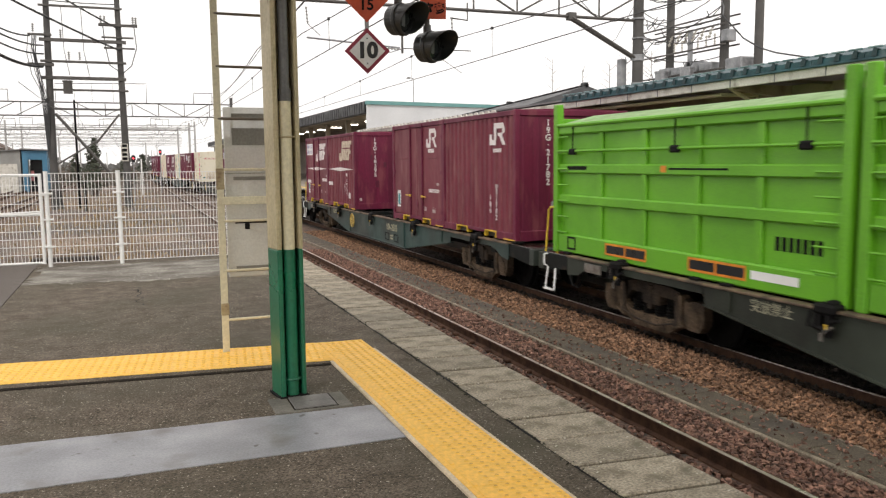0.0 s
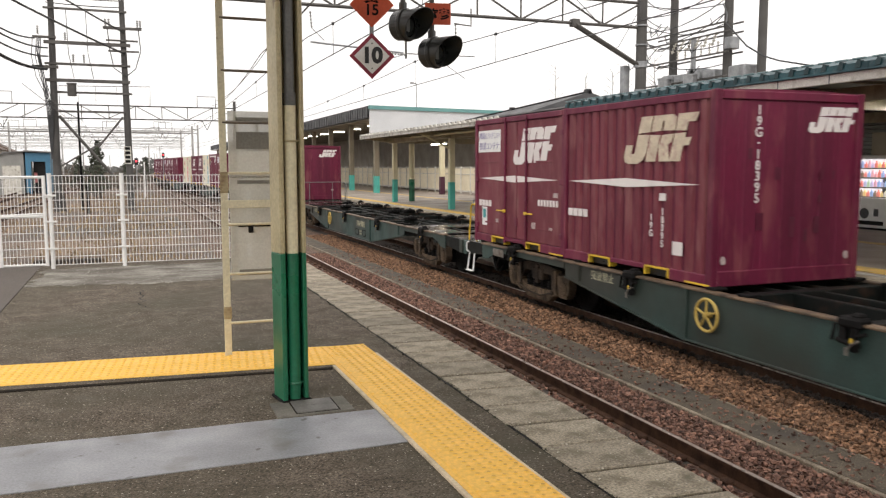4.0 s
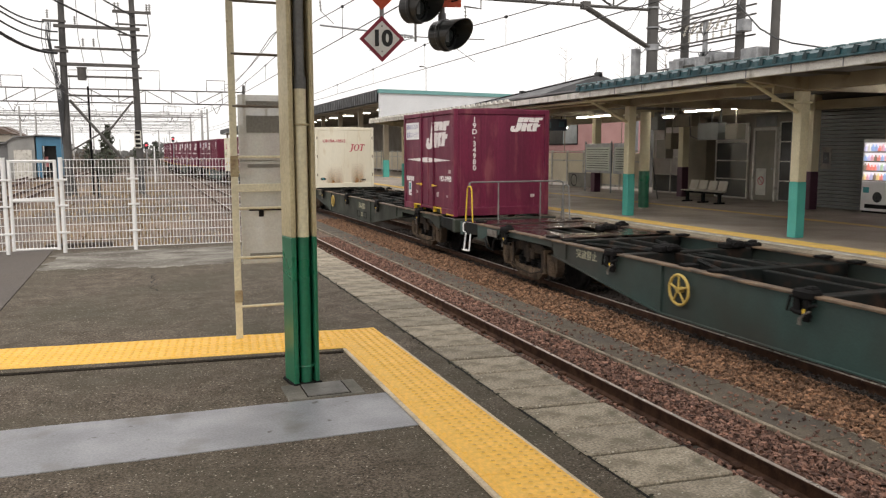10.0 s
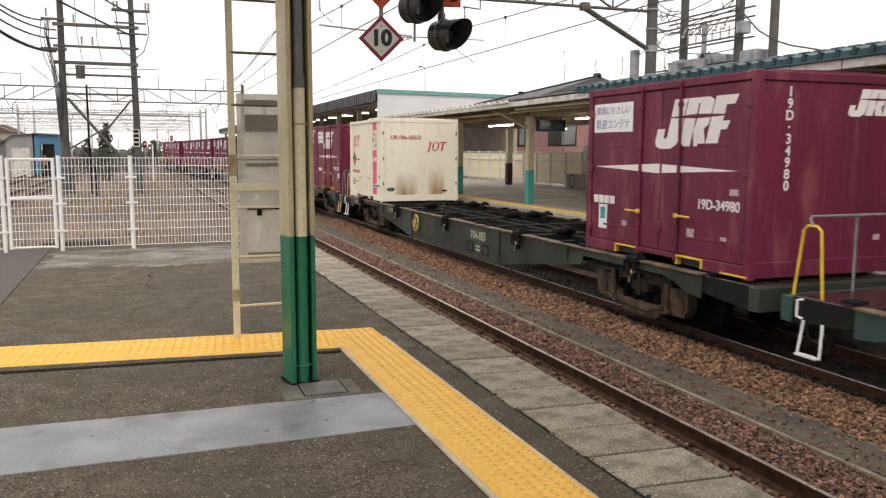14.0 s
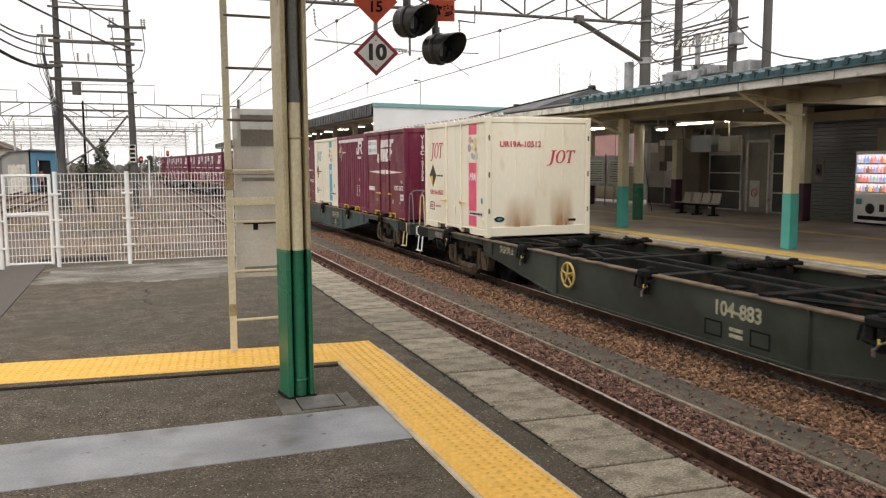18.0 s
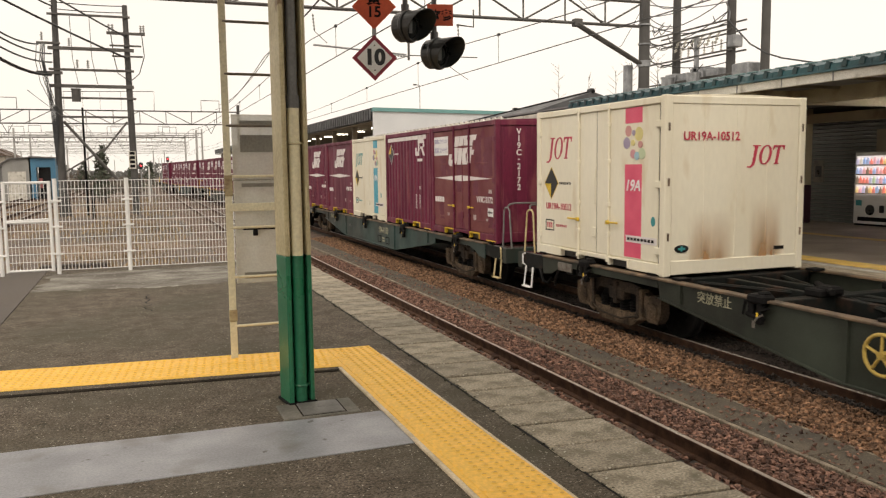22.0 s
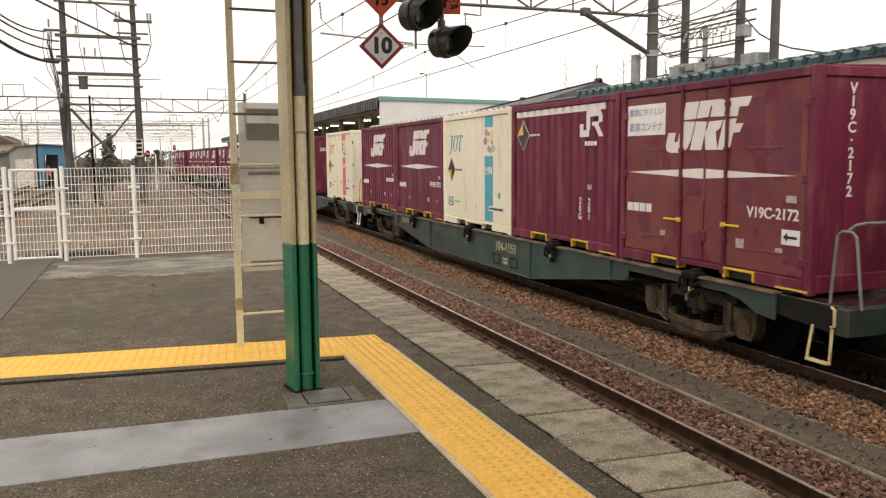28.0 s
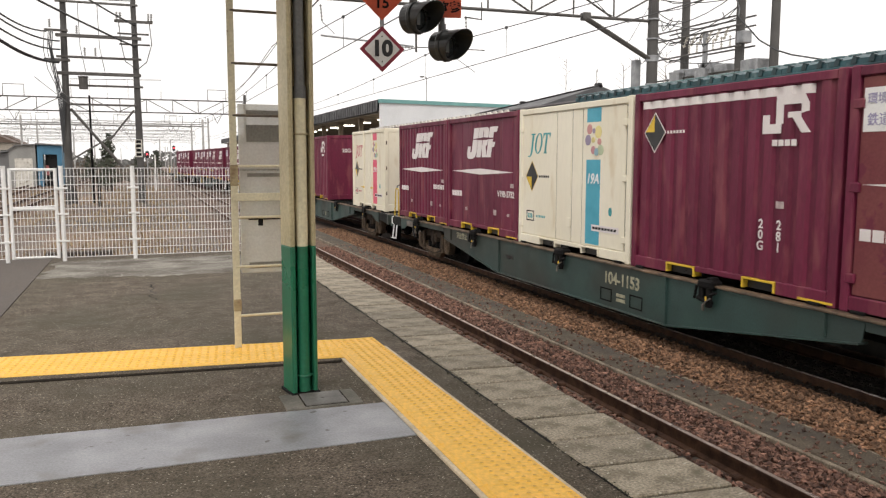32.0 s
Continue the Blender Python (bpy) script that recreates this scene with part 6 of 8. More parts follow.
# wagon F
cream_container("F", 1, PINK, RED)
f3 = rib_container("F", 3, "block", n=13, label="maroon ribbed freight container in the middle of its wagon")
f3.text("20G-1321", 0.2, MARK, 1.0, 1.9, "end", base=f3.L / 2 - 0.025)
door_container("F", 4, rich=False)
plain_door = door_container("F", 5, rich=False)
plain_rib = rib_container("G", 1, "slant", n=13, rich=False)
door_container("G", 2, rich=False)
for wagon, slots in (("G", "drd"), ("H", "rdddr"), ("I", "ddr")):
    first = 3 if wagon == "G" else 1
    for k, kind in enumerate(slots):
        src = {"d": plain_door, "r": plain_rib}[kind].root
        ob = copy_thing(src, Matrix())
        moving.append((ob, WAGONS[wagon], pose(0, (first + k - 3) * PITCH, FLOOR)))


# wagon A: two long lime-green bulk containers
def bulk_container(y):
    L, H = 3.0, 2.45
    root = thing("bulk_container", "lime green panelled bulk container with a tied grey-green cover", "container", "containers on the train")
    moving.append((root, WAGONS["A"], pose(0, y, FLOOR)))
    part("body", Shape().box(-1.13, 1.13, -L + 0.08, L - 0.08, 0.1, 2.05), LIME, root)
    part("cover", Shape().prism([(-1.16, 2.02), (-1.1, 2.14), (-0.5, 2.28), (0.5, 2.28), (1.1, 2.14), (1.16, 2.02)], 1, -L + 0.1, L - 0.1), mat("green_grey_tarpaulin", (0.2, 0.34, 0.12), (0.16, 0.27, 0.1), 3, 0.6, bump=0.3, fine=15), root, "grey-green tarpaulin cover")
    for e in (-1, 1):
        for side in (-1, 1):
            x0, x1 = sorted((side * 1.225, side * 1.1))
            y0, y1 = sorted((e * L, e * (L - 0.13)))
            part("corner_post", Shape().cbox(x0, x1, y0, y1, 0, H, 0.012), LIME, root)
        y0, y1 = sorted((e * L, e * (L - 0.09)))
        part("end_rail", Shape().cbox(-1.1, 1.1, y0, y1, 0.0, 0.2, 0.01).cbox(-1.1, 1.1, y0, y1, 2.1, 2.22, 0.01), LIME, root)
    for side in (-1, 1):
        for z0, z1, d in ((0.02, 0.32, 0.07), (0.82, 0.97, 0.06), (1.32, 1.47, 0.06), (1.95, 2.1, 0.07)):
            x0, x1 = sorted((side * 1.13, side * (1.13 + d)))
            part("side_rail", Shape().cbox(x0, x1, -L + 0.13, L - 0.13, z0, z1, 0.02), LIME, root)
        for yy in (1.65, 0.53, -0.6, -1.7):
            x0, x1 = sorted((side * 1.13, side * 1.178))
            part("side_post", Shape().cbox(x0, x1, yy - 0.06, yy + 0.06, 0.3, 1.98, 0.015), LIME, root)
    part("cover_rod", Shape().rod((-1.21, -L + 0.12, 1.68), (-1.21, L - 0.12, 1.68), 0.022, 8).rod((-1.2, -L + 0.12, 2.1), (-1.2, L - 0.12, 2.1), 0.035, 8), LIME, root)
    for yy in (-2.4, -0.2, 2.4):
        part("tie_ring", Shape().cbox(-1.24, -1.18, yy - 0.1, yy + 0.1, 1.62, 1.72, 0.02).rod((-1.21, yy, 1.7), (-1.21, yy, 2.1), 0.012, 6), DARK, root, "dark lashing")
    for y0, y1 in ((0.39, 1.43), (-1.56, -0.51)):
        f = part("fork_pocket", Shape().box(-1.206, -1.1, y0, y1, 0.1, 0.13).box(-1.206, -1.1, y0, y1, 0.25, 0.28).box(-1.206, -1.1, y0, y0 + 0.03, 0.13, 0.25).box(-1.206, -1.1, y1 - 0.03, y1, 0.13, 0.25).box(-1.206, -1.1, (y0 + y1) / 2 - 0.02, (y0 + y1) / 2 + 0.02, 0.13, 0.25), ORANGE, root, "orange-framed fork pocket")
        # Black blocks paint the shade inside the two pocket openings.
        part("pocket_recess", Shape().box(-1.203, -1.05, y0 + 0.03, (y0 + y1) / 2 - 0.02, 0.13, 0.25).box(-1.203, -1.05, (y0 + y1) / 2 + 0.02, y1 - 0.03, 0.13, 0.25), BLACK, f)
    part("orange_mark", Shape().box(-1.194, -1.18, 0.0, 0.12, 1.36, 1.45), ORANGE, root, "small orange mark")
    part("painted_bars", Shape().box(-1.193, -1.18, -1.2, -0.05, 1.395, 1.42).box(-1.193, -1.18, 2.0, 2.6, 1.38, 1.44), DARK, root)
    text_bars = Shape()
    for k in range(7):
        text_bars.box(-1.136, -1.12, -2.0 - k * 0.1, -1.935 - k * 0.1, 0.5, 0.66)
    part("painted_bars", text_bars, DARK, root, "dark stencil bars")
    part("notice", Shape().box(-1.206, -1.19, -2.36, -1.64, 0.14, 0.24), WHITE, root, "white notice strip")
    part("square_mark", Shape().box(-1.206, -1.19, 2.3, 2.55, 0.08, 0.11).box(-1.206, -1.19, 2.3, 2.55, 0.26, 0.29).box(-1.206, -1.19, 2.3, 2.33, 0.11, 0.26).box(-1.206, -1.19, 2.52, 2.55, 0.11, 0.26), DARK, root)
    for e in (-1, 1):
        rungs = Shape()
        for k in range(7):
            z = 0.35 + 0.26 * k
            rungs.rod((-1.21, e * (L - 0.45), z), (-1.21, e * (L - 0.14), z), 0.014, 6)
        part("ladder_rung", rungs, LIME, root)


bulk_container(6.63)
bulk_container(0.53)

# ---- far platform ----
FX = FAR_EDGE
FAR_ASPHALT = mat("pale_worn_asphalt", (0.36, 0.305, 0.255), (0.27, 0.23, 0.195), 0.8, 0.55, bump=0.3, fine=60, grain=0.3)
solid("far_platform", Shape().box(FX + 0.45, 60, -20, 150, -1.3, 0), FAR_ASPHALT, "dark asphalt surface of the far platform", "platform", kind="structure")
far_kerb = thing("far_kerb", "pale concrete kerb of the far platform", "kerb", kind="structure", m=pose(FX, 0, 0))
for k in range(40):
    part("slab", Shape().cbox(0, 0.44, 0.01, 1.79, -0.14, 0.004, 0.012) if k == 0 else far_kerb.children[0].data, SLAB, far_kerb, m=pose(0, -12 + 1.8 * k, 0))
solid("far_platform_wall", Shape().box(FX + 0.08, FX + 0.448, -20, 110, -1.3, -0.142), CONCRETE, "stained concrete wall of the far platform", "platform", kind="structure")
solid("far_tactile_strip", Shape().cbox(EDGE + 7.5, EDGE + 7.95, -20, 70, 0.0, 0.012, 0.003), mat("worn_far_yellow", (0.8, 0.53, 0.12), (0.7, 0.47, 0.13), 2, 0.65, bump=0.1, stain=(0.5, 0.38, 0.16), stain_scale=3, stain_at=0.62), "yellow tactile paving strip on the far platform", "tactile paving", kind="structure")
solid("far_inner_line", Shape().box(EDGE + 11.3, EDGE + 11.6, -5, 60, 0.0, 0.006), mat("worn_yellow_line", (0.72, 0.5, 0.18), (0.5, 0.38, 0.18), 2, 0.7, bump=0.1), "worn yellow guide line on the far platform", "line", kind="structure")
solid("white_line", Shape().box(FX + 0.5, FX + 0.58, 2, 60, 0.0, 0.005), mat("worn_white_line", (0.6, 0.6, 0.57), (0.3, 0.3, 0.28), 4, 0.7, bump=0.1), "worn white line near the far platform edge", "line", kind="structure")


def column(x, y, band, top=2.6, w=0.1, label="cream canopy column with a teal foot", round_=False):
    c = thing("canopy_column", label, "column", "canopy columns of the far platform", m=pose(x, y, 0))
    for z0, z1, pm, nm, g in ((0.0, 1.0, band, "foot_band", 0.004), (1.0, top, CREAM, "shaft", 0.0)):
        s = Shape().rod((0, 0, z0), (0, 0, z1), w + g, 20) if round_ else Shape().cbox(-w - g, w + g, -w - g, w + g, z0, z1, 0.012)
        part(nm, s, pm, c)
    if not round_:
        part("head", Shape().cbox(-w - 0.03, w + 0.03, -w - 0.03, w + 0.03, top - 0.22, top - 0.18, 0.005), CREAM, c)
    return c


for y in (5.7, 11.22, 16.55, 21.75, 27.4, 34.2):
    column(11.0, y, TEAL)
    if y < 30:
        solid("canopy_brace", Shape().rod((10.98, y, 2.2), (9.78, y, 2.76), 0.035, 8), CREAM, "cream steel brace from a column to the eave", "brace", "canopy braces")
column(12.95, 18.75, GREEN, w=0.14, round_=True, label="round cream column with a green foot")
column(11.9, 34.5, GREEN, w=0.13, round_=True, label="round cream column with a green foot")
for x, y in ((16.24, 34.25), (16.4, 42.3), (17.15, 22.6), (16.2, 26.6), (16.6, 16.5)):
    column(x, y, PURPLE, top=3.0, w=0.13, label="cream canopy column with a dark purple foot")

# canopy
CREAM_BEAM = mat("grimy_cream_beam_paint", (0.42, 0.36, 0.24), (0.33, 0.28, 0.19), 1.4, 0.55, bump=0.06, stain=(0.16, 0.12, 0.08), stain_scale=2.2, stain_at=0.66)
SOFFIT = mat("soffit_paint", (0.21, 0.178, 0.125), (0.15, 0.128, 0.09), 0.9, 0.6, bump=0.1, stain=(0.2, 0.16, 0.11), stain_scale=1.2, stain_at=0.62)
ROOF_GREY = mat("grey_roof_sheet", (0.2, 0.2, 0.2), (0.14, 0.14, 0.145), 1.2, 0.6, bump=0.1)
ROOF_TEAL = mat("weathered_teal_sheet", (0.02, 0.085, 0.1), (0.012, 0.04, 0.05), 2.6, 0.55, bump=0.15, stain=(0.12, 0.16, 0.17), stain_scale=5, stain_at=0.66)
FASCIA = mat("grubby_white_fascia", (0.66, 0.64, 0.58), (0.54, 0.52, 0.47), 1.6, 0.55, bump=0.06, stain=(0.25, 0.22, 0.17), stain_scale=4, stain_at=0.64)
GUARD = mat("dark_teal_guard", (0.012, 0.04, 0.046), None, 4, 0.5, bump=0.1)
# This paler teal paints the glints along the snow guards.
GUARD_GLINT = mat("pale_worn_teal", (0.2, 0.3, 0.31), (0.06, 0.13, 0.14), 3, 0.4, bump=0.1)
CY0, CY1 = -9.0, 34.8
canopy = thing("far_canopy", "station canopy with a teal-edged sheet roof over the far platform", "canopy", kind="structure")
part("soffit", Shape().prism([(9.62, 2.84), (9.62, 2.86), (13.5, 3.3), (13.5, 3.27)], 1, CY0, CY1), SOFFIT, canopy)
# The inner boards carry the shade of the open roof in their colour.
part("roof_boards", Shape().prism([(13.5, 3.3), (18.3, 2.86), (18.3, 2.84), (13.5, 3.27)], 1, CY0, CY1), mat("sooty_roof_boards", (0.07, 0.062, 0.05), (0.045, 0.04, 0.033), 1.4, 0.7, bump=0.1), canopy, "roof boards painted dark for the shade up in the roof")
part("fascia", Shape().cbox(9.56, 9.62, CY0, CY1, 2.76, 2.9, 0.008), FASCIA, canopy, "grubby white fascia")
part("gutter", Shape().cbox(9.5, 9.6, CY0, 16.4, 2.895, 2.925, 0.006), ROOF_TEAL, canopy)
part("roof_sheet", Shape().prism([(9.55, 2.93), (9.55, 2.97), (13.0, 3.44), (18.3, 3.1), (18.3, 3.02)], 1, CY0, CY1), ROOF_GREY, canopy, "grey sheet roof")
for k in range(48):
    y = CY0 + 0.3 + k * 0.92
    if y < 16.3:
        part("roof_rib", Shape().prism([(9.52, 2.92), (9.52, 3.01), (9.6, 3.03), (10.6, 3.24), (10.6, 3.1)], 1, y - 0.455, y + 0.455), ROOF_TEAL, canopy, "dark teal roof sheet")
        for dy in (-0.3, 0.0, 0.3):
            part("snow_guard", Shape().prism([(y + dy - 0.045, 2.94), (y + dy + 0.045, 2.94), (y + dy + 0.03, 3.0), (y + dy - 0.0, 3.05), (y + dy - 0.06, 3.03)], 0, 9.5, 9.56), GUARD, canopy, "dark teal snow guard")
            part("guard_rail", Shape().cbox(9.5, 9.54, y + dy - 0.12, y + dy + 0.1, 3.05, 3.075, 0.005), GUARD_GLINT, canopy)
corr = Shape()
for k in range(36):
    y = 20.2 + k * 0.4
    corr.prism([(y, 2.88), (y + 0.1, 2.965), (y + 0.24, 2.965), (y + 0.34, 2.88)], 0, 9.5, 10.4)
part("folded_edge", corr, FASCIA, canopy, "pale folded sheet edge")
for k in range(44):
    part("fascia_joint", Shape().box(9.555, 9.562, CY0 + k, CY0 + k + 0.02, 2.765, 2.895) if k == 0 else bpy.data.meshes["fascia_joint"], ROOF_GREY, canopy, m=pose(0, 0 if k == 0 else k * 1.0, 0))
for x in (11.03, 16.6):
    part("long_beam", Shape().cbox(x - 0.08, x + 0.08, CY0, CY1, 2.6, 2.84, 0.008), CREAM_BEAM, canopy)
for y in (5.7, 11.1, 16.55, 21.75, 27.4, 34.2):
    part("cross_beam", Shape().prism([(9.65, 2.83), (9.65, 2.74), (11.0, 2.6), (16.6, 2.6), (18.2, 2.7), (18.2, 2.83)], 1, y - 0.06, y + 0.06), CREAM_BEAM, canopy)
for y in [CY0 + 1.2 * k for k in range(36)]:
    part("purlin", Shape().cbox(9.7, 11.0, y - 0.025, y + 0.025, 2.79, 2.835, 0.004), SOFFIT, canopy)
part("conduit", Shape().tube([(9.9, 20.5, 2.72), (9.9, 14.2, 2.7), (9.9, 11.6, 2.7), (10.6, 11.5, 2.7), (10.6, 11.5, 2.45), (10.95, 11.25, 2.42)], 0.035, 8), CREAM, canopy, "cream drain pipe")
part("conduit", Shape().tube([(10.3, 30.0, 2.7), (10.3, 16.6, 2.68)], 0.03, 8), CREAM, canopy, "cream drain pipe")

TUBE = glow("fluorescent_tube", (1.0, 0.97, 0.88), 24.0)
for x, y0, y1, z in ((13.2, 20.9, 22.9, 2.6), (14.0, 17.0, 18.5, 2.6), (15.6, 17.6, 18.5, 2.72), (13.4, 27.9, 30.2, 2.56), (13.4, 34.0, 36.0, 2.6), (14.4, 25.6, 27.0, 2.36), (13.2, 9.3, 11.2, 2.62), (14.2, 5.5, 7.5, 2.62), (12.6, 17.0, 17.5, 2.4)):
    l = thing("strip_light", "lit fluorescent strip light under the canopy", "strip light", "strip lights", m=pose(x, (y0 + y1) / 2, z))
    h = (y1 - y0) / 2
    top = 2.85 + (x - 9.62) * 0.11 if x < 13.5 else 3.28 - (x - 13.5) * 0.089
    part("housing", Shape().cbox(-0.06, 0.06, -h, h, 0.03, 0.09, 0.006).rod((0, -h * 0.7, 0.09), (0, -h * 0.7, top - z), 0.012, 6).rod((0, h * 0.7, 0.09), (0, h * 0.7, top - z), 0.012, 6), WHITE, l)
    part("tube", Shape().rod((0, -h + 0.04, 0.0), (0, h - 0.04, 0.0), 0.02, 10), TUBE, l, "glowing white tube")

ridge = thing("canopy_ridge", "low dark sheet ridge on the canopy roof", "roof ridge", kind="structure")
part("ridge_sheet", Shape().add([(10.9, 21.2, 3.15), (13.0, 21.2, 3.8), (15.1, 21.2, 3.15), (10.9, 34.7, 3.08), (13.0, 34.7, 3.3), (15.1, 34.7, 3.08)], [(0, 1, 2), (3, 5, 4), (0, 3, 4, 1), (1, 4, 5, 2), (0, 2, 5, 3)]),
     mat("dark_ridge_sheet", (0.085, 0.085, 0.088), (0.06, 0.06, 0.063), 2, 0.6, bump=0.1), ridge)
part("ridge_cap", Shape().rod((13.0, 21.15, 3.8), (13.0, 34.7, 3.3), 0.05, 8), DARK, ridge, "dark ridge cap")
part("vent_cap", Shape().cbox(12.9, 13.1, 26.4, 26.55, 3.56, 3.7, 0.02), BLACK, ridge, "black vent cap")
part("vent_cap", Shape().cbox(12.92, 13.08, 21.2, 21.45, 3.76, 3.9, 0.03), BLACK, ridge, "black vent cap")

# station wall behind, with shutter, lattice windows and doors
WALL = mat("grey_brown_wall", (0.38, 0.345, 0.29), (0.3, 0.27, 0.225), 1.0, 0.7, bump=0.1, fine=40)
SHUTTER = mat("dark_grey_shutter", (0.15, 0.158, 0.152), (0.125, 0.13, 0.126), 2, 0.45, bump=0.05)
GLASS_DARK = mat("dim_window_glass", (0.05, 0.052, 0.05), (0.075, 0.075, 0.07), 1.0, 0.12, bump=0.02)
DOOR = mat("olive_grey_door", (0.22, 0.2, 0.16), (0.18, 0.165, 0.13), 2, 0.5, bump=0.05)
solid("wall_east", Shape().box(18.1, 18.4, -9, 25.6, 0, 3.4), WALL, "grey-brown station wall behind the far platform", "wall", kind="structure")
shut = thing("roller_shutter", "closed dark grey roller shutter", "shutter", m=pose(17.45, 0, 0))
for k in range(26):
    part("slat", Shape().cbox(0, 0.05, 9.5, 17.95, 0.1 * k, 0.1 * k + 0.092, 0.015) if k == 0 else shut.children[0].data, SHUTTER, shut, m=pose(0, 0, 0.1 * k if k else 0))
part("housing", Shape().cbox(-0.05, 0.6, 9.4, 18.05, 2.6, 2.85, 0.01), SHUTTER, shut)
part("side_post", Shape().cbox(-0.04, 0.6, 17.95, 18.1, 0, 2.6, 0.01), SHUTTER, shut)
part("wall_panel", Shape().box(-0.03, -0.004, 9.5, 15.0, 0.0, 2.4), mat("beige_wall_panel", (0.33, 0.28, 0.2), (0.26, 0.22, 0.16), 1.2, 0.6, bump=0.05), shut, "plain beige wall panel behind the machines")
part("poster", Shape().box(-0.012, -0.002, 16.65, 17.0, 1.05, 1.65), mat("grey_poster", (0.2, 0.18, 0.15), (0.12, 0.1, 0.09), 6, 0.6, bump=0.0), shut, "small dim poster")
part("dark_panel", Shape().box(-0.016, -0.0125, 16.72, 16.93, 1.2, 1.5), BLACK, shut)


# Pale pane colour stands in for light coming through from behind.
BACKLIT = mat("frosted_pane", (0.55, 0.5, 0.47), (0.47, 0.43, 0.4), 1.0, 0.3, bump=0.02)


def lattice(y0, y1, z0, z1, ny, nz, parent_label, x=18.0, clear=9):
    w = thing("lattice_window", parent_label, "window", "lattice windows", m=pose(x, 0, 0))
    for i in range(ny):
        for j in range(nz):
            a, b = y0 + (y1 - y0) * i / ny, y0 + (y1 - y0) * (i + 1) / ny
            c, d = z0 + (z1 - z0) * j / nz, z0 + (z1 - z0) * (j + 1) / nz
            part("pane", Shape().box(0.03, 0.045, a + 0.02, b - 0.02, c + 0.02, d - 0.02), GLASS_DARK if j < clear else BACKLIT, w)
    for i in range(ny + 1):
        y = y0 + (y1 - y0) * i / ny
        part("mullion", Shape().box(0, 0.06, y - 0.022, y + 0.022, z0, z1), FASCIA, w)
    for j in range(nz + 1):
        z = z0 + (z1 - z0) * j / nz
        part("glazing_bar", Shape().box(0.004, 0.056, y0, y1, z - 0.018, z + 0.018), FASCIA, w)


lattice(18.35, 19.15, 0.05, 2.4, 1, 4, "pale-framed dark lattice window by the shutter")
lattice(20.5, 22.0, 0.05, 2.4, 1, 4, "pale-framed dark lattice window beside a door", clear=3)
lattice(23.4, 25.5, 0.05, 2.6, 2, 4, "pale-framed lattice screen with upper panes painted pale as if backlit at the wall end", clear=1)
d1 = thing("door_1", "olive-grey metal door with a notice", "door", kind="structure", m=pose(17.98, 19.75, 0))
part("door_leaf", Shape().cbox(0.02, 0.06, -0.42, 0.42, 0.02, 2.15, 0.006), DOOR, d1)
part("door_frame", Shape().box(0.0, 0.08, -0.5, -0.43, 0, 2.25).box(0.0, 0.08, 0.43, 0.5, 0, 2.25).box(0.0, 0.08, -0.43, 0.43, 2.17, 2.25), FASCIA, d1)
part("transom_pane", Shape().box(0.03, 0.05, -0.43, 0.43, 2.28, 2.6), mat("pale_glass", (0.3, 0.31, 0.3), None, 2, 0.2, bump=0.0), d1)
part("door_handle", Shape().rod((0.0, -0.34, 1.0), (0.02, -0.34, 1.0), 0.03, 8), STEEL, d1)
part("notice", Shape().box(-0.004, 0.002, -0.12, 0.3, 0.18, 1.0), mat("pale_notice", (0.6, 0.58, 0.52), None, 3, 0.6, bump=0.0), d1, "pale standing notice")
part("prohibition_ring", Shape().ring((-0.006, 0.09, 0.62), (1, 0, 0), 0.12, 0.014, 20, 5).rod((-0.006, 0.01, 0.54), (-0.006, 0.17, 0.7), 0.012, 6), RED, d1, "red prohibition ring")
part("pier", Shape().cbox(-0.3, 0.15, 2.35, 3.3, 0, 2.6, 0.01), SOFFIT, d1, "plain pale pier")
for x, y0, y1, z0, z1, pm in ((15.5, 18.9, 19.8, 1.86, 2.36, SHUTTER), (15.5, 18.1, 18.6, 1.86, 2.3, DOOR), (15.4, 18.75, 18.95, 2.05, 2.32, SHUTTER), (15.3, 21.5, 22.0, 2.2, 2.75, SHUTTER), (15.6, 21.2, 21.5, 1.6, 2.1, SOFFIT), (15.7, 21.6, 22.1, 1.3, 1.9, DOOR), (15.9, 20.6, 22.2, 2.3, 2.7, SOFFIT)):
    solid("equipment_box", Shape().cbox(x, x + 0.3, y0, y1, z0, z1, 0.012).rod((x + 0.15, (y0 + y1) / 2, z1), (x + 0.15, (y0 + y1) / 2, 3.07), 0.025, 8), pm, "small equipment box hanging under the canopy", "equipment box", "equipment boxes")
solid("cables", Shape().tube([(15.4, 22.2, 2.6), (15.5, 22.1, 1.6), (15.45, 21.9, 1.1), (15.6, 21.8, 0.0)], 0.018, 6).tube([(15.8, 20.6, 2.6), (15.8, 20.5, 2.0), (15.9, 20.3, 1.9)], 0.015, 6), BLACK, "loose black cables on a column", "cable")
tv = thing("hanging_display", "dark blue hanging display under the canopy", "display", m=pose(12.9, 24.0, 2.42))
part("case", Shape().cbox(-0.5, 0.5, -0.12, 0.12, -0.2, 0.18, 0.012), mat("navy_case", (0.02, 0.035, 0.06), None, 3, 0.35, bump=0.02), tv)
part("screen_strip", Shape().box(-0.42, -0.1, -0.126, -0.12, -0.12, 0.08).box(0.2, 0.4, -0.126, -0.12, -0.08, 0.1), mat("teal_screen", (0.05, 0.13, 0.17), None, 3, 0.3, bump=0.0), tv)
part("hanger", Shape().rod((-0.35, 0, 0.18), (-0.35, 0, 0.6), 0.02, 6).rod((0.35, 0, 0.18), (0.35, 0, 0.6), 0.02, 6), DARK, tv)

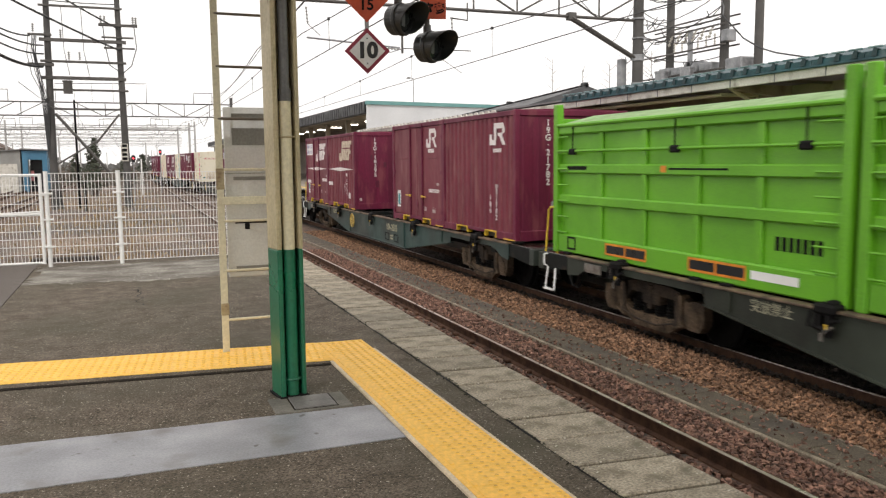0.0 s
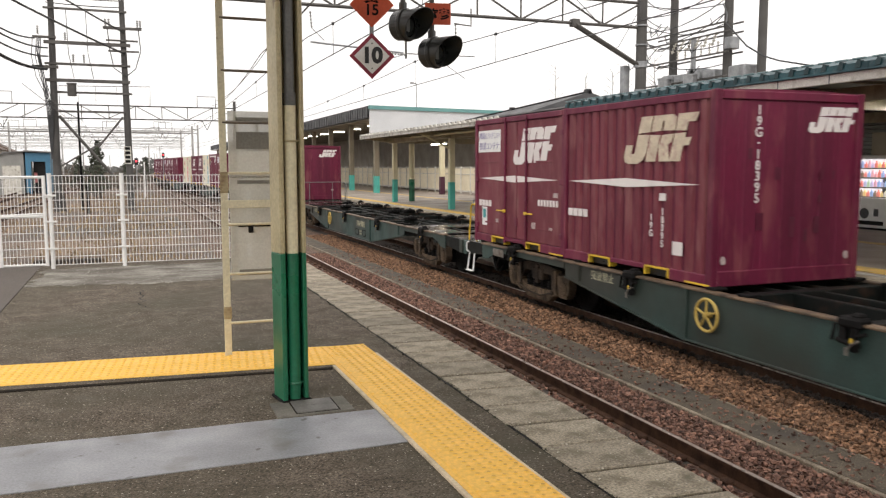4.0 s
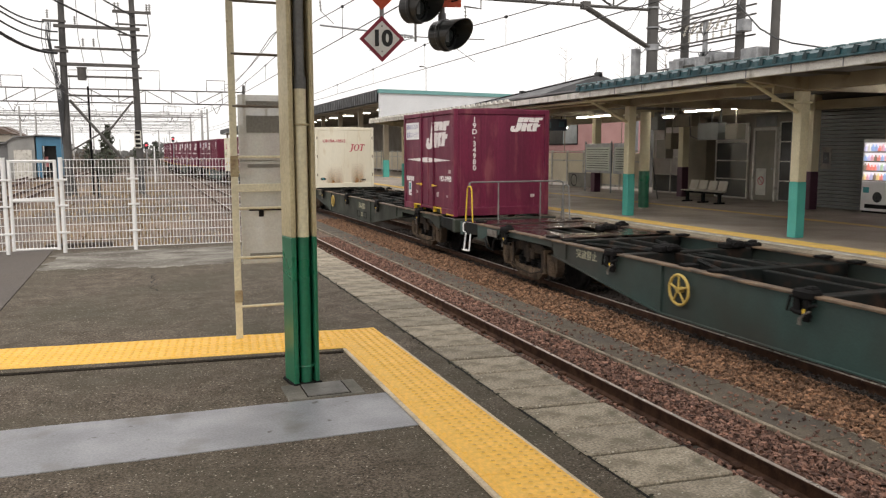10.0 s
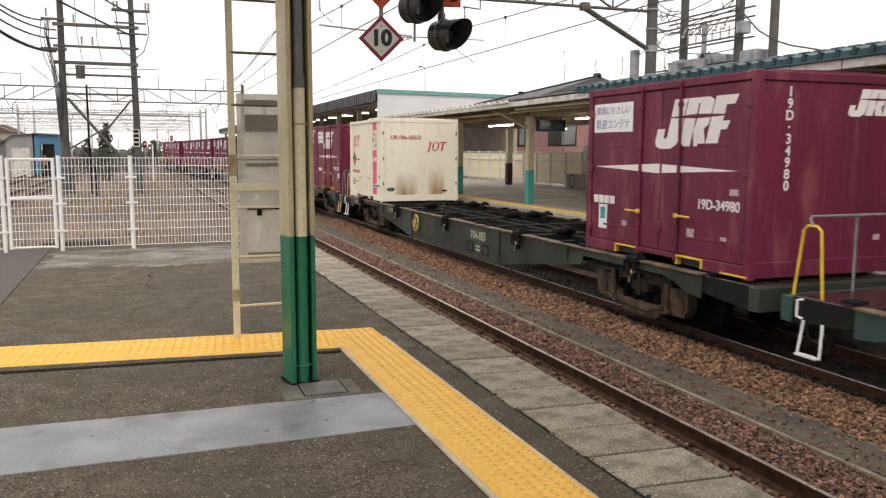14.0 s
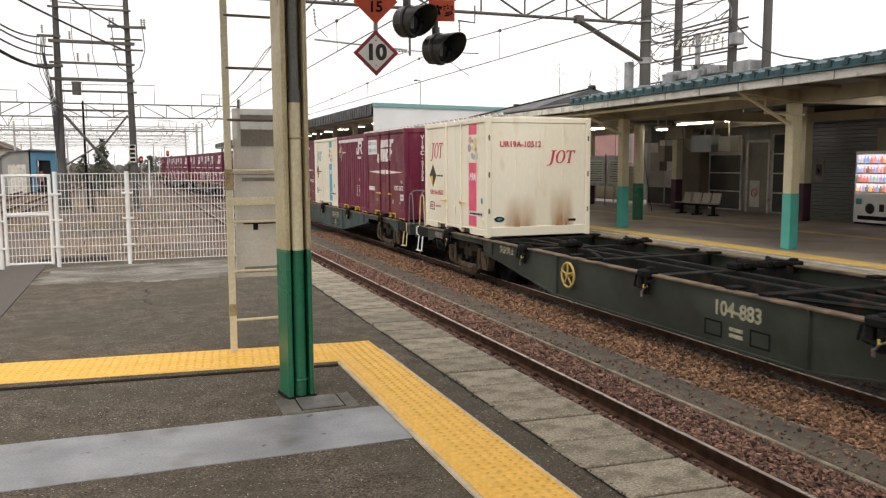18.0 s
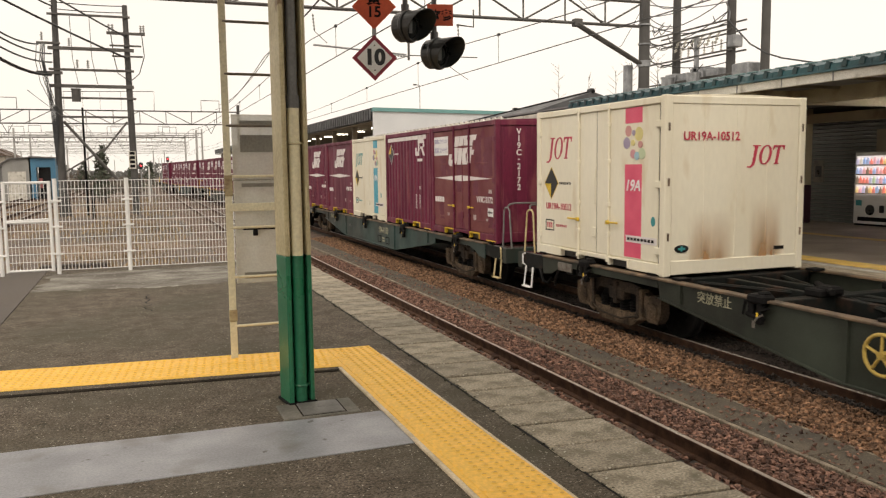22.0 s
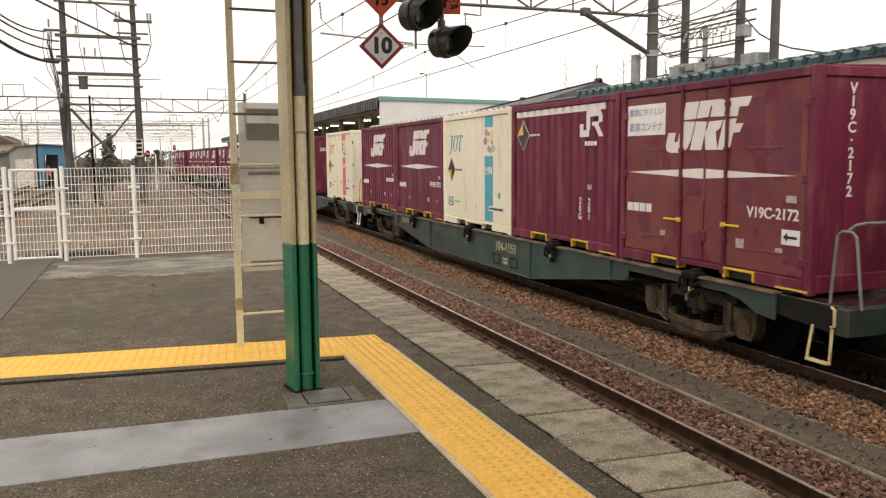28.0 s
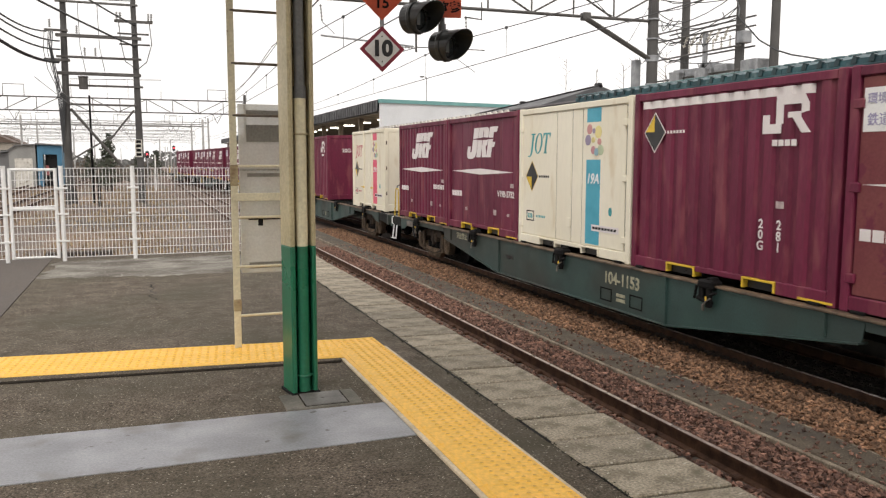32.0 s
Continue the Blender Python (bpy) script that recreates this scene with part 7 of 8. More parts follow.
# notice boards
BOARD = mat("grey_green_board", (0.45, 0.48, 0.42), (0.38, 0.41, 0.36), 3, 0.4, bump=0.02)
nb1 = thing("notice_board", "grey framed notice board with a large timetable", "notice board", m=pose(16.1, 0, 0))
for y0, y1 in ((25.35, 27.2), (24.2, 25.2)):
    part("board", Shape().cbox(-0.04, 0.04, y0, y1, 0.72, 1.82, 0.01), STEEL, nb1)
    part("sheet", Shape().box(-0.046, -0.04, y0 + 0.1, y1 - 0.1, 0.82, 1.68), BOARD, nb1, "pale green-grey sheet")
    rows_ = Shape()
    for k in range(9):
        rows_.box(-0.05, -0.046, y0 + 0.18, y1 - 0.18, 0.9 + 0.085 * k, 0.92 + 0.085 * k)
    part("print_lines", rows_, DARK, nb1, "rows of unreadable print")
    part("leg", Shape().rod((0, y0 + 0.05, 0), (0, y0 + 0.05, 1.9), 0.03, 8), STEEL, nb1)
part("leg", Shape().rod((0, 27.2, 0), (0, 27.2, 1.9), 0.03, 8), STEEL, nb1)

# bench with four seats
SEAT = mat("grey_beige_seat", (0.42, 0.385, 0.32), (0.35, 0.315, 0.26), 3, 0.4, bump=0.03)
bench = thing("platform_bench", "row of four grey-beige moulded seats on dark legs", "bench", m=Matrix.Translation((15.75, 19.75, 0)) @ Matrix.Diagonal((0.9, 0.86, 0.86, 1)))
part("beam", Shape().cbox(-0.04, 0.04, -1.0, 1.0, 0.32, 0.38, 0.006), DARK, bench)
for y in (-0.85, 0.0, 0.85):
    part("leg", Shape().cbox(-0.2, 0.2, y - 0.05, y + 0.05, 0.0, 0.05, 0.008).cbox(-0.05, 0.05, y - 0.05, y + 0.05, 0.05, 0.34, 0.01), DARK, bench)
for k in range(4):
    y = -0.75 + 0.5 * k
    sh = Shape()
    prof = [(-0.22, 0.42), (-0.2, 0.4), (0.1, 0.38), (0.18, 0.42), (0.25, 0.75), (0.22, 0.77), (0.14, 0.46), (0.06, 0.42), (-0.2, 0.44)]
    sh.prism(prof, 1, y - 0.21, y + 0.21)
    part("seat", sh, SEAT, bench)

# vending machine
rv = random.Random(9)
# Bottles emit their own colour in place of lamps inside the machine.
CANS = [glow("lit_drink_sample", c, 0.45) for c in ((0.85, 0.3, 0.25), (0.4, 0.55, 0.85), (0.9, 0.7, 0.35), (0.85, 0.5, 0.55), (0.55, 0.7, 0.5), (0.85, 0.8, 0.7), (0.6, 0.6, 0.85), (0.3, 0.25, 0.2))]
DISPLAY_GLOW = glow("display_glow", (0.95, 0.93, 0.98), 0.55)


def vending_machine(y, label, lower, rows):
    vm = thing("vending_machine", label, "vending machine", "vending machines", m=pose(17.0, y, 0))
    part("cabinet", Shape().cbox(0.0, 0.44, -0.6, 0.6, 0.05, 1.83, 0.015), WHITE, vm)
    part("plinth", Shape().box(0.03, 0.42, -0.57, 0.57, 0.0, 0.05), DARK, vm)
    part("display_back", Shape().box(-0.004, 0.001, -0.54, 0.54, 0.78, 1.74), DISPLAY_GLOW, vm, "glowing display")
    for row in rows:
        shelf = part("shelf", Shape().box(-0.02, -0.004, -0.54, 0.54, 0.8 + 0.235 * row, 0.825 + 0.235 * row), WHITE, vm)
        for k in range(11):
            c = -0.49 + 0.098 * k
            tall = rv.uniform(0.08, 0.13)
            part("bottle", Shape().rod((-0.02, c, 0.826 + 0.235 * row), (-0.02, c, 0.826 + tall + 0.235 * row), 0.042, 8).rod((-0.02, c, 0.826 + tall + 0.235 * row), (-0.02, c, 0.876 + tall + 0.235 * row), 0.018, 8), rv.choice(CANS), shelf)
        part("price_strip", Shape().box(-0.075, -0.07, -0.54, 0.54, 0.79 + 0.235 * row, 0.822 + 0.235 * row), FASCIA, shelf, "pale price strip")
    if lower:
        part("lower_front", Shape().box(-0.012, 0.0, -0.58, 0.58, 0.1, 0.72), lower, vm, "dark teal lower front")
        part("advert_panel", Shape().box(-0.014, -0.004, -0.5, 0.5, 0.78, 1.0), YELLOW_STEEL, vm, "yellow framed panel")
    else:
        part("logo_disc", Shape().rod((-0.012, 0.1, 0.4), (0.0, 0.1, 0.4), 0.13, 20), BLACK, vm, "black round mark")
        part("green_label", Shape().box(-0.008, 0.0, 0.35, 0.52, 0.5, 0.64), TEAL_MARK, vm, "small green label")
        part("card_reader", Shape().box(-0.02, 0.0, -0.3, -0.18, 0.34, 0.52), BLACK, vm)
    part("hatch", Shape().box(-0.016, 0.0, -0.45, 0.45, 0.12, 0.22), DARK, vm, "dark delivery hatch")
    part("coin_panel", Shape().box(-0.03, -0.004, -0.56, -0.4, 0.82, 1.3), STEEL, vm)


vending_machine(14.65, "white drink vending machine with a lit display", None, range(4))
vending_machine(13.38, "drink vending machine with a lit blue display and dark teal front", mat("dark_teal_front", (0.02, 0.1, 0.11), None, 2, 0.35, bump=0.02), range(1, 4))

# barrier behind the open part and the pink building
BARRIER = mat("cream_barrier", (0.78, 0.71, 0.54), (0.7, 0.63, 0.47), 1.2, 0.55, bump=0.06)
bar = thing("barrier_fence", "cream panel fence along the back of the far platform", "fence", m=pose(17.75, 0, 0))
for k in range(36):
    y = 25.9 + k * 1.4
    part("panel", Shape().cbox(-0.02, 0.02, 0.05, 1.35, 0.12, 1.46, 0.008) if k == 0 else bpy.data.meshes["panel"], BARRIER, bar, m=pose(0, y, 0))
    part("post", Shape().cbox(-0.04, 0.04, -0.04, 0.04, 0, 1.56, 0.008) if k == 0 else bpy.data.meshes["fence_post"], FASCIA, bar, m=pose(-0.02, y, 0)).data.name = "fence_post"
part("rail", Shape().cbox(-0.06, -0.02, 25.9, 76, 0.12, 0.2, 0.005).cbox(-0.06, -0.02, 25.9, 76, 1.1, 1.15, 0.005).cbox(-0.06, -0.02, 25.9, 76, 1.5, 1.54, 0.005), FASCIA, bar)
ac = thing("outdoor_unit", "grey outdoor air unit by the fence", "air unit", m=pose(17.2, 29.3, 0))
part("case", Shape().cbox(-0.16, 0.16, -0.9, 0.9, 0.05, 0.62, 0.02), mat("grey_unit", (0.22, 0.21, 0.18), None, 2, 0.5, bump=0.05), ac)
part("grille", Shape().lathe([(0.22, 0), (0.24, 0.01), (0.26, 0)], pose(-0.165, 0.4, 0.33, 0, -90, 0), 20), DARK, ac)
PINK_WALL = mat("pink_render", (0.42, 0.24, 0.23), (0.36, 0.2, 0.195), 0.6, 0.8, bump=0.1)
pk = thing("pink_building", "pink rendered building with dark windows behind the station", "building", m=pose(26, 0, -0.2))
part("wall", Shape().box(0, 10, 40, 90, 0, 5.3), PINK_WALL, pk)
part("roof", Shape().box(-0.6, 10.5, 39.4, 90.6, 5.3, 5.5), ROOF_GREY, pk)
for y0, y1, z0, z1 in ((45.0, 48.6, 2.2, 4.0), (52.2, 53.9, 2.2, 3.85), (55.4, 56.9, 2.65, 3.6), (58.5, 59.4, 2.65, 3.7), (60.9, 62.5, 2.6, 3.75), (64.5, 66.5, 2.2, 3.6), (69, 72, 2.0, 3.4), (76, 79, 2.0, 3.4)):
    w = part("window", Shape().box(-0.03, 0.02, y0 - 0.08, y1 + 0.08, z0 - 0.08, z1 + 0.08), DARK, pk, "dark-framed window")
    # One pane of each window has sky light put into its paler colour.
    part("pane", Shape().box(-0.045, -0.03, y0, (y0 + y1) / 2 - 0.04, z0, z1), mat("sky_lit_pane", (0.35, 0.38, 0.38), (0.2, 0.22, 0.22), 0.7, 0.1, bump=0.0), w)
    part("pane", Shape().box(-0.045, -0.03, (y0 + y1) / 2 + 0.04, y1, z0, z1), GLASS_DARK, w)

# taller roof further along, with a white gable
tall = thing("tall_canopy", "taller canopy with a white gable and teal roof edge further along the platform", "canopy", kind="structure")
GABLE = mat("white_gable_sheet", (0.66, 0.68, 0.7), (0.58, 0.6, 0.62), 0.8, 0.5, bump=0.05)
part("gable", Shape().prism([(13.0, 3.4), (13.0, 4.86), (22.0, 4.76), (22.0, 3.4)], 1, 45.0, 45.2), GABLE, tall, "white sheet gable")
part("gable_edge", Shape().prism([(12.95, 4.86), (12.95, 5.08), (22.0, 4.96), (22.0, 4.76)], 1, 44.9, 45.25), mat("teal_edge", (0.16, 0.36, 0.35), (0.13, 0.3, 0.3), 1.5, 0.5, bump=0.05), tall, "teal roof edge")
part("roof_sheet", Shape().prism([(13.0, 4.9), (13.0, 5.05), (22, 4.93), (22, 4.8)], 1, 45.25, 143), ROOF_GREY, tall)
side = Shape()
for k in range(177):
    y = 45.25 + 0.55 * k
    side.box(12.9, 13.0, y, y + 0.4, 4.4, 5.06)
side.box(12.94, 13.05, 45.25, 143, 4.38, 4.98)
part("corrugated_fascia", side, mat("dark_corrugated_sheet", (0.03, 0.031, 0.034), None, 2, 0.5, bump=0.05), tall, "dark corrugated fascia")
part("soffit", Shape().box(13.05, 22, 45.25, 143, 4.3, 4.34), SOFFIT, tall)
part("back_wall", Shape().box(21.8, 22, 45.25, 143, 0, 4.3), WALL, tall)
for k in range(17):
    y = 46.2 + 5.8 * k
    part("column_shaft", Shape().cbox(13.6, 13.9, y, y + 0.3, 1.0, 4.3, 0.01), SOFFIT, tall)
    part("column_foot", Shape().cbox(13.59, 13.91, y - 0.01, y + 0.31, 0, 1.0, 0.01), TEAL, tall)
for k in range(8):
    y = 51.0 + 4.7 * k
    l = solid("strip_light", Shape().cbox(14.6, 15.4, y, y + 0.14, 4.17, 4.23, 0.01), glow("tall_canopy_tube", (1.0, 0.97, 0.9), 6.0) if k == 0 else bpy.data.materials["tall_canopy_tube"], "lit strip light under the taller canopy", "strip light", "strip lights")

# ---- overhead line, poles and gantries ----
GANTRY = mat("weathered_gantry_steel", (0.11, 0.105, 0.098), (0.08, 0.075, 0.07), 1.5, 0.6, 0.2, bump=0.1)
# Far gantries and poles have distance haze mixed into their paler colours.
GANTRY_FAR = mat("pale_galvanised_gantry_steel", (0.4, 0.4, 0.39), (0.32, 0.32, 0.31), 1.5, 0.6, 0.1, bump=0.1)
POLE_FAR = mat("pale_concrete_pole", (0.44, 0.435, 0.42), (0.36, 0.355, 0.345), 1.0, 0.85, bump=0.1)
WIRE = mat("dark_wire", (0.04, 0.042, 0.045), None, 3, 0.5, bump=0.0)
INSUL = mat("grey_insulator", (0.3, 0.3, 0.29), None, 4, 0.3, bump=0.0)


def truss(s, p, q, high, n, r=0.035, dx=Vector((1, 0, 0))):
    """A flat lattice beam between two points of its lower chord."""
    p, q = Vector(p), Vector(q)
    up = Vector((0, 0, high))
    s.rod(p, q, r * 1.3, 6).rod(p + up, q + up, r * 1.3, 6)
    for k in range(n + 1):
        a = p.lerp(q, k / n)
        s.rod(a, a + up, r * 0.8, 6)
        if k < n:
            b = p.lerp(q, (k + 1) / n)
            s.rod(*((a, b + up) if k % 2 else (a + up, b)), r * 0.8, 6)
    return s


def insulator(s, p, q, n=5, r=0.05):
    p, q = Vector(p), Vector(q)
    s.rod(p, q, r * 0.35, 6)
    for k in range(n):
        a = p.lerp(q, (k + 0.3) / n)
        s.rod(a, p.lerp(q, (k + 0.75) / n), r, 8, r * 0.5)
    return s


# near gantry over the tracks
gan = thing("overhead_gantry", "grey steel lattice gantry over the tracks with its concrete pole", "gantry", m=pose(0, 29, 0))
part("pole", Shape().rod((20.25, 0, 0), (20.25, 0, 11), 0.26, 16, 0.2), POLE, gan, "tapered concrete pole")
for z0, z1 in ((4.2, 4.3), (4.7, 4.8), (5.7, 5.95), (6.6, 6.66), (7.4, 7.46)):
    part("pole_band", Shape().rod((20.25, 0, z0), (20.25, 0, z1), 0.27, 16), STEEL, gan, "pale steel pole band")
part("pole", Shape().rod((-6.0, 0, -1.2), (-6.0, 0, 9), 0.24, 14, 0.2), POLE, gan, "tapered concrete pole")
part("beam", truss(Shape(), (-6, 0, 7.3), (20.2, 0, 7.35), 1.0, 14, 0.05), GANTRY, gan)
part("knee_brace", Shape().rod((17.0, -0.12, 7.3), (20.1, -0.1, 5.8), 0.06, 6).rod((17.0, 0.12, 7.3), (20.1, 0.1, 5.8), 0.06, 6), GANTRY, gan)
part("gusset", Shape().cbox(16.85, 17.2, -0.15, 0.15, 7.2, 7.5, 0.02), GANTRY, gan)
for x, tx in ((5.8, 4.12), (9.8, 7.92)):
    part("drop_post", Shape().rod((x, 0, 7.3), (x, 0, 5.6), 0.045, 8), GANTRY, gan)
    part("pull_arm", Shape().rod((x - 0.1, 0, 5.8), (x - (3.6 if x > 7 else 1.0), 0, 6.02 if x > 7 else 5.86), 0.035, 8).rod((x - 0.05, 0, 5.75), (x - (1.8 if x > 7 else 0.9), 0, 5.2 if x > 7 else 5.5), 0.02, 6), STEEL, gan)
    s = insulator(Shape(), (x, 0, 5.74), (x - 0.6, 0, 5.76))
    part("insulator", s, INSUL, gan, "ribbed grey insulator")
part("side_frame", Shape().tube([(11.75, 0, 7.0), (12.45, 0, 6.95), (12.45, 0, 7.6)], 0.03, 6).rod((9.8, 0, 5.78), (12.6, 0, 5.8), 0.02, 6).rod((10.9, 0, 5.75), (12.2, 0, 4.95), 0.012, 6), GANTRY, gan)
s = insulator(insulator(Shape(), (11.8, 0, 7.0), (11.83, 0, 6.3)), (6.2, 0, 7.1), (6.25, 0, 6.5))
s.rod((6.25, 0, 6.5), (6.7, 0, 6.1), 0.015, 6)
part("insulator", s, INSUL, gan, "ribbed grey insulator")
part("jumper_wire", Shape().tube([(17.2, 0.3, 8.4), (18.2, 0.3, 7.6), (19.2, 0.3, 7.3), (20.0, 0.3, 7.5)], 0.015, 5).tube([(20.3, 0.2, 8.2), (19.4, 0.4, 6.6), (19.0, 0.4, 6.4)], 0.012, 5), WIRE, gan)

# contact and messenger wires with droppers


def catenary(x, name_label, y0=-30.6, y1=230, zc=3.95):
    w = thing("overhead_wire", name_label, "wire", "overhead wires", m=pose(x, 0, 0))
    part("contact_wire", Shape().rod((0, y0, zc), (0, 30, zc), 0.011, 5).rod((0, 30, zc), (0, y1, zc), 0.012, 5), WIRE, w)
    span, line = 45.0, []
    for k in range(int((y1 - y0) / 2.8) + 1):
        y = y0 + 2.8 * k
        u = ((y - 20.5) % span) / span
        z = zc + 0.3 + 0.47 * (2 * u - 1) ** 2
        if k % 2 and y < 130:
            part("dropper", Shape().rod((0, y, zc), (0, y, z - 0.02), 0.006, 4).cbox(-0.025, 0.025, y - 0.04, y + 0.04, z - 0.03, z + 0.03, 0.006), WIRE, w)
        line.append((0, y, z))
    part("messenger_wire", Shape().tube(line, 0.011, 5), WIRE, w)


catenary(7.92, "overhead wire above the freight train's track")
catenary(4.12, "overhead wire above the near track")
fw = Shape()
for a, b in (((2.4, -10, 5.6), (5.2, 34, 6.2)), ((5.2, 34, 6.2), (7.0, 75, 7.0)), ((2.6, -10, 5.9), (5.6, 34, 6.6)), ((5.6, 34, 6.6), (7.3, 75, 7.4))):
    prev = None
    for k in range(9):
        u = k / 8
        p = Vector(a).lerp(Vector(b), u) - Vector((0, 0, 0.5 * 4 * u * (1 - u)))
        if prev:
            fw.rod(prev, p, 0.018, 5)
        prev = p
solid("feeder_wire", fw, WIRE, "dark feeder wires sagging along the line", "wire")

# equipment poles behind the far platform
for x, y, h, r in ((24.0, 31.8, 11, 0.22), (24.0, 28.1, 11, 0.22), (24.2, 26.3, 12, 0.2)):
    solid("utility_pole", Shape().rod((x, y, 0), (x, y, h), r, 14, r * 0.8), POLE, "grey concrete utility pole behind the platform canopy", "utility pole", "utility poles")
solid("steel_post", Shape().cbox(19.62, 19.9, 29.3, 29.6, 0, 5.8, 0.01), STEEL, "grey square steel post beside the gantry pole", "post")
rack = thing("switchgear_rack", "pole-mounted switchgear with insulators and grey cases", "switchgear", m=pose(24, 0, 0))
for z in (5.35, 6.35, 7.2, 7.6):
    part("cross_arm", Shape().cbox(-0.4, -0.34, 27.6, 33.5, z, z + 0.07, 0.01).cbox(0.34, 0.4, 27.6, 33.5, z, z + 0.07, 0.01), GANTRY, rack)
for k in range(6):
    y = 28.6 + 0.55 * k
    part("insulator", insulator(Shape(), (-0.2, y, 7.3), (-0.35, y + 0.1, 6.75), 4, 0.09), FASCIA, rack, "white insulator")
    part("insulator", insulator(Shape(), (-0.1, y, 6.45), (-0.1, y, 6.95), 4, 0.07), FASCIA, rack, "white insulator")
for y, h in ((28.9, 0.75), (29.9, 0.9), (30.9, 0.75), (31.8, 0.8)):
    part("case", Shape().cbox(-0.35, 0.35, y - 0.4, y + 0.4, 5.0, 5.0 + h, 0.04), STEEL, rack, "grey transformer case")
part("post", Shape().cbox(-0.35, -0.2, 29.9, 30.1, 4.0, 7.3, 0.01), STEEL, rack)
part("side_case", Shape().cbox(-0.3, 0.2, 27.6, 28.0, 6.5, 7.0, 0.03), STEEL, rack, "grey box")
part("tank", Shape().cbox(-0.4, 0.4, 26.6, 27.6, 5.1, 5.75, 0.05), STEEL, rack)
loops = Shape()
rl = random.Random(3)
for k in range(16):
    y, z = rl.uniform(27.8, 34), rl.uniform(5.2, 8.5)
    part("cable_loop", Shape().tube([(-0.4, y, z), (-0.6, y + 0.25, z - 0.35), (-0.5, y + 0.6, z - 0.4), (-0.4, y + 0.9, z - 0.05)], 0.02, 5), WIRE, rack, "slack black cable")
for z0, z1, y1 in ((8.0, 7.4, 33.8), (8.6, 8.1, 33.8), (9.2, 8.8, 33.8)):
    prev = None
    for k in range(7):
        u = k / 6
        p = (-0.3, 28 + (y1 - 28) * u, z0 + (z1 - z0) * u - 0.4 * 4 * u * (1 - u))
        if prev:
            loops.rod(prev, p, 0.022, 5)
        prev = p
    part("cable_loop", loops, WIRE, rack, "slack black cable")
    loops = Shape()
loops.tube([(-0.3, 28.1, 8.4), (-1.2, 26.8, 7.7), (-2.0, 25.9, 7.16), (-2.0, 24.7, 6.1), (-2.0, 23.8, 5.62), (-2.0, 23.05, 5.36), (-2.0, 21.5, 5.0), (-2.0, 18.0, 4.6)], 0.03, 5)
part("cable_loop", loops, WIRE, rack, "long sagging black cable")
for k in range(9):
    z0, z1, d = 6.0 + 0.38 * k, 5.9 + 0.42 * k, rl.uniform(0.15, 0.5)
    pts = []
    for q in range(9):
        u = q / 8
        pts.append((-3.75 + 3.5 * u, 29.0 + (31.8 - 29.0) * u * (k % 2) - 0.9 * u * (1 - k % 2), z0 + (z1 - z0) * u - d * 4 * u * (1 - u)))
    part("cable_loop", Shape().tube(pts, 0.02, 5), WIRE, rack, "slack black cable")
for y in (29.4, 31.2):
    part("transformer", Shape().rod((-0.9, y, 4.6), (-0.9, y, 5.5), 0.3, 14).rod((-0.9, y, 5.5), (-0.9, y, 5.58), 0.33, 14), STEEL, rack, "grey round transformer")
ant = Shape().rod((16.2, 46, 4.9), (16.2, 46, 6.5), 0.02, 6).rod((16.2, 46, 6.5), (15.9, 46, 6.55), 0.02, 6)
solid("roof_lamp", ant.cbox(15.8, 16.0, 45.9, 46.1, 6.5, 6.57, 0.01), GANTRY, "thin lamp post on the far roof", "lamp post")
tw = Shape()
rt = random.Random(8)
for bx, by in ((19.5, 27.0), (20.5, 31.5), (20.0, 33.0), (19.8, 35.5), (20.2, 30.0)):
    top = 5.6 + rt.random()
    tw.rod((bx, by, 0), (bx, by, top), 0.03, 5, 0.008)
    for k in range(16):
        z = 3.6 + (top - 3.6) * k / 16
        a = rt.uniform(0, 6.28)
        tw.rod((bx, by, z), (bx + 0.4 * math.cos(a), by + 0.4 * math.sin(a), z + 0.3), 0.01, 4, 0.004)
solid("bare_shrub", tw, mat("bare_twig", (0.16, 0.13, 0.1), None, 4, 0.9), "bare thin twigs rising behind the canopy roof", "shrub")

# ---- the yard beyond the fence ----
hf = thing("utility_poles", "pair of tall concrete poles joined by cross-arms with cables", "utility pole", m=pose(0, 55, 0))
part("pole", Shape().rod((-4.25, 0, -1.2), (-4.12, 0, 12.1), 0.25, 14, 0.17), POLE, hf, "tapered concrete pole")
part("pole", Shape().rod((0.0, 0, -1.2), (-0.13, 0, 11.9), 0.24, 14, 0.16), POLE, hf, "tapered concrete pole")
for x0, x1, z, r in ((-4.55, 0.15, 11.15, 0.06), (-1.25, 1.0, 10.15, 0.08), (-1.1, 0.75, 9.4, 0.05), (-1.0, 0.8, 8.75, 0.05), (-5.2, -3.9, 9.4, 0.07), (-4.6, 0.3, 9.12, 0.1), (-4.6, 0.25, 7.84, 0.07), (-5.3, -3.85, 7.63, 0.09), (-4.6, 0.2, 6.85, 0.1), (-4.0, 0.3, 6.13, 0.06), (-4.05, -0.15, 4.97, 0.06)):
    part("cross_arm", Shape().cbox(x0, x1, -0.25, -0.1, z - r, z + r, 0.01), GANTRY, hf)
for x, z in ((-1.1, 10.15), (-0.9, 10.15), (0.75, 10.15), (0.92, 10.15), (-3.0, 7.9), (-2.4, 7.9), (-4.9, 9.5), (-3.4, 9.2)):
    part("insulator", insulator(Shape(), (x, -0.18, z + 0.05), (x, -0.18, z + 0.55), 4, 0.1), INSUL, hf, "grey insulator")
part("transformer", Shape().rod((-3.15, -0.3, 5.9), (-3.15, -0.3, 6.6), 0.26, 14).rod((-3.15, -0.3, 6.6), (-3.15, -0.3, 6.68), 0.3, 14), GANTRY, hf, "grey pole transformer")
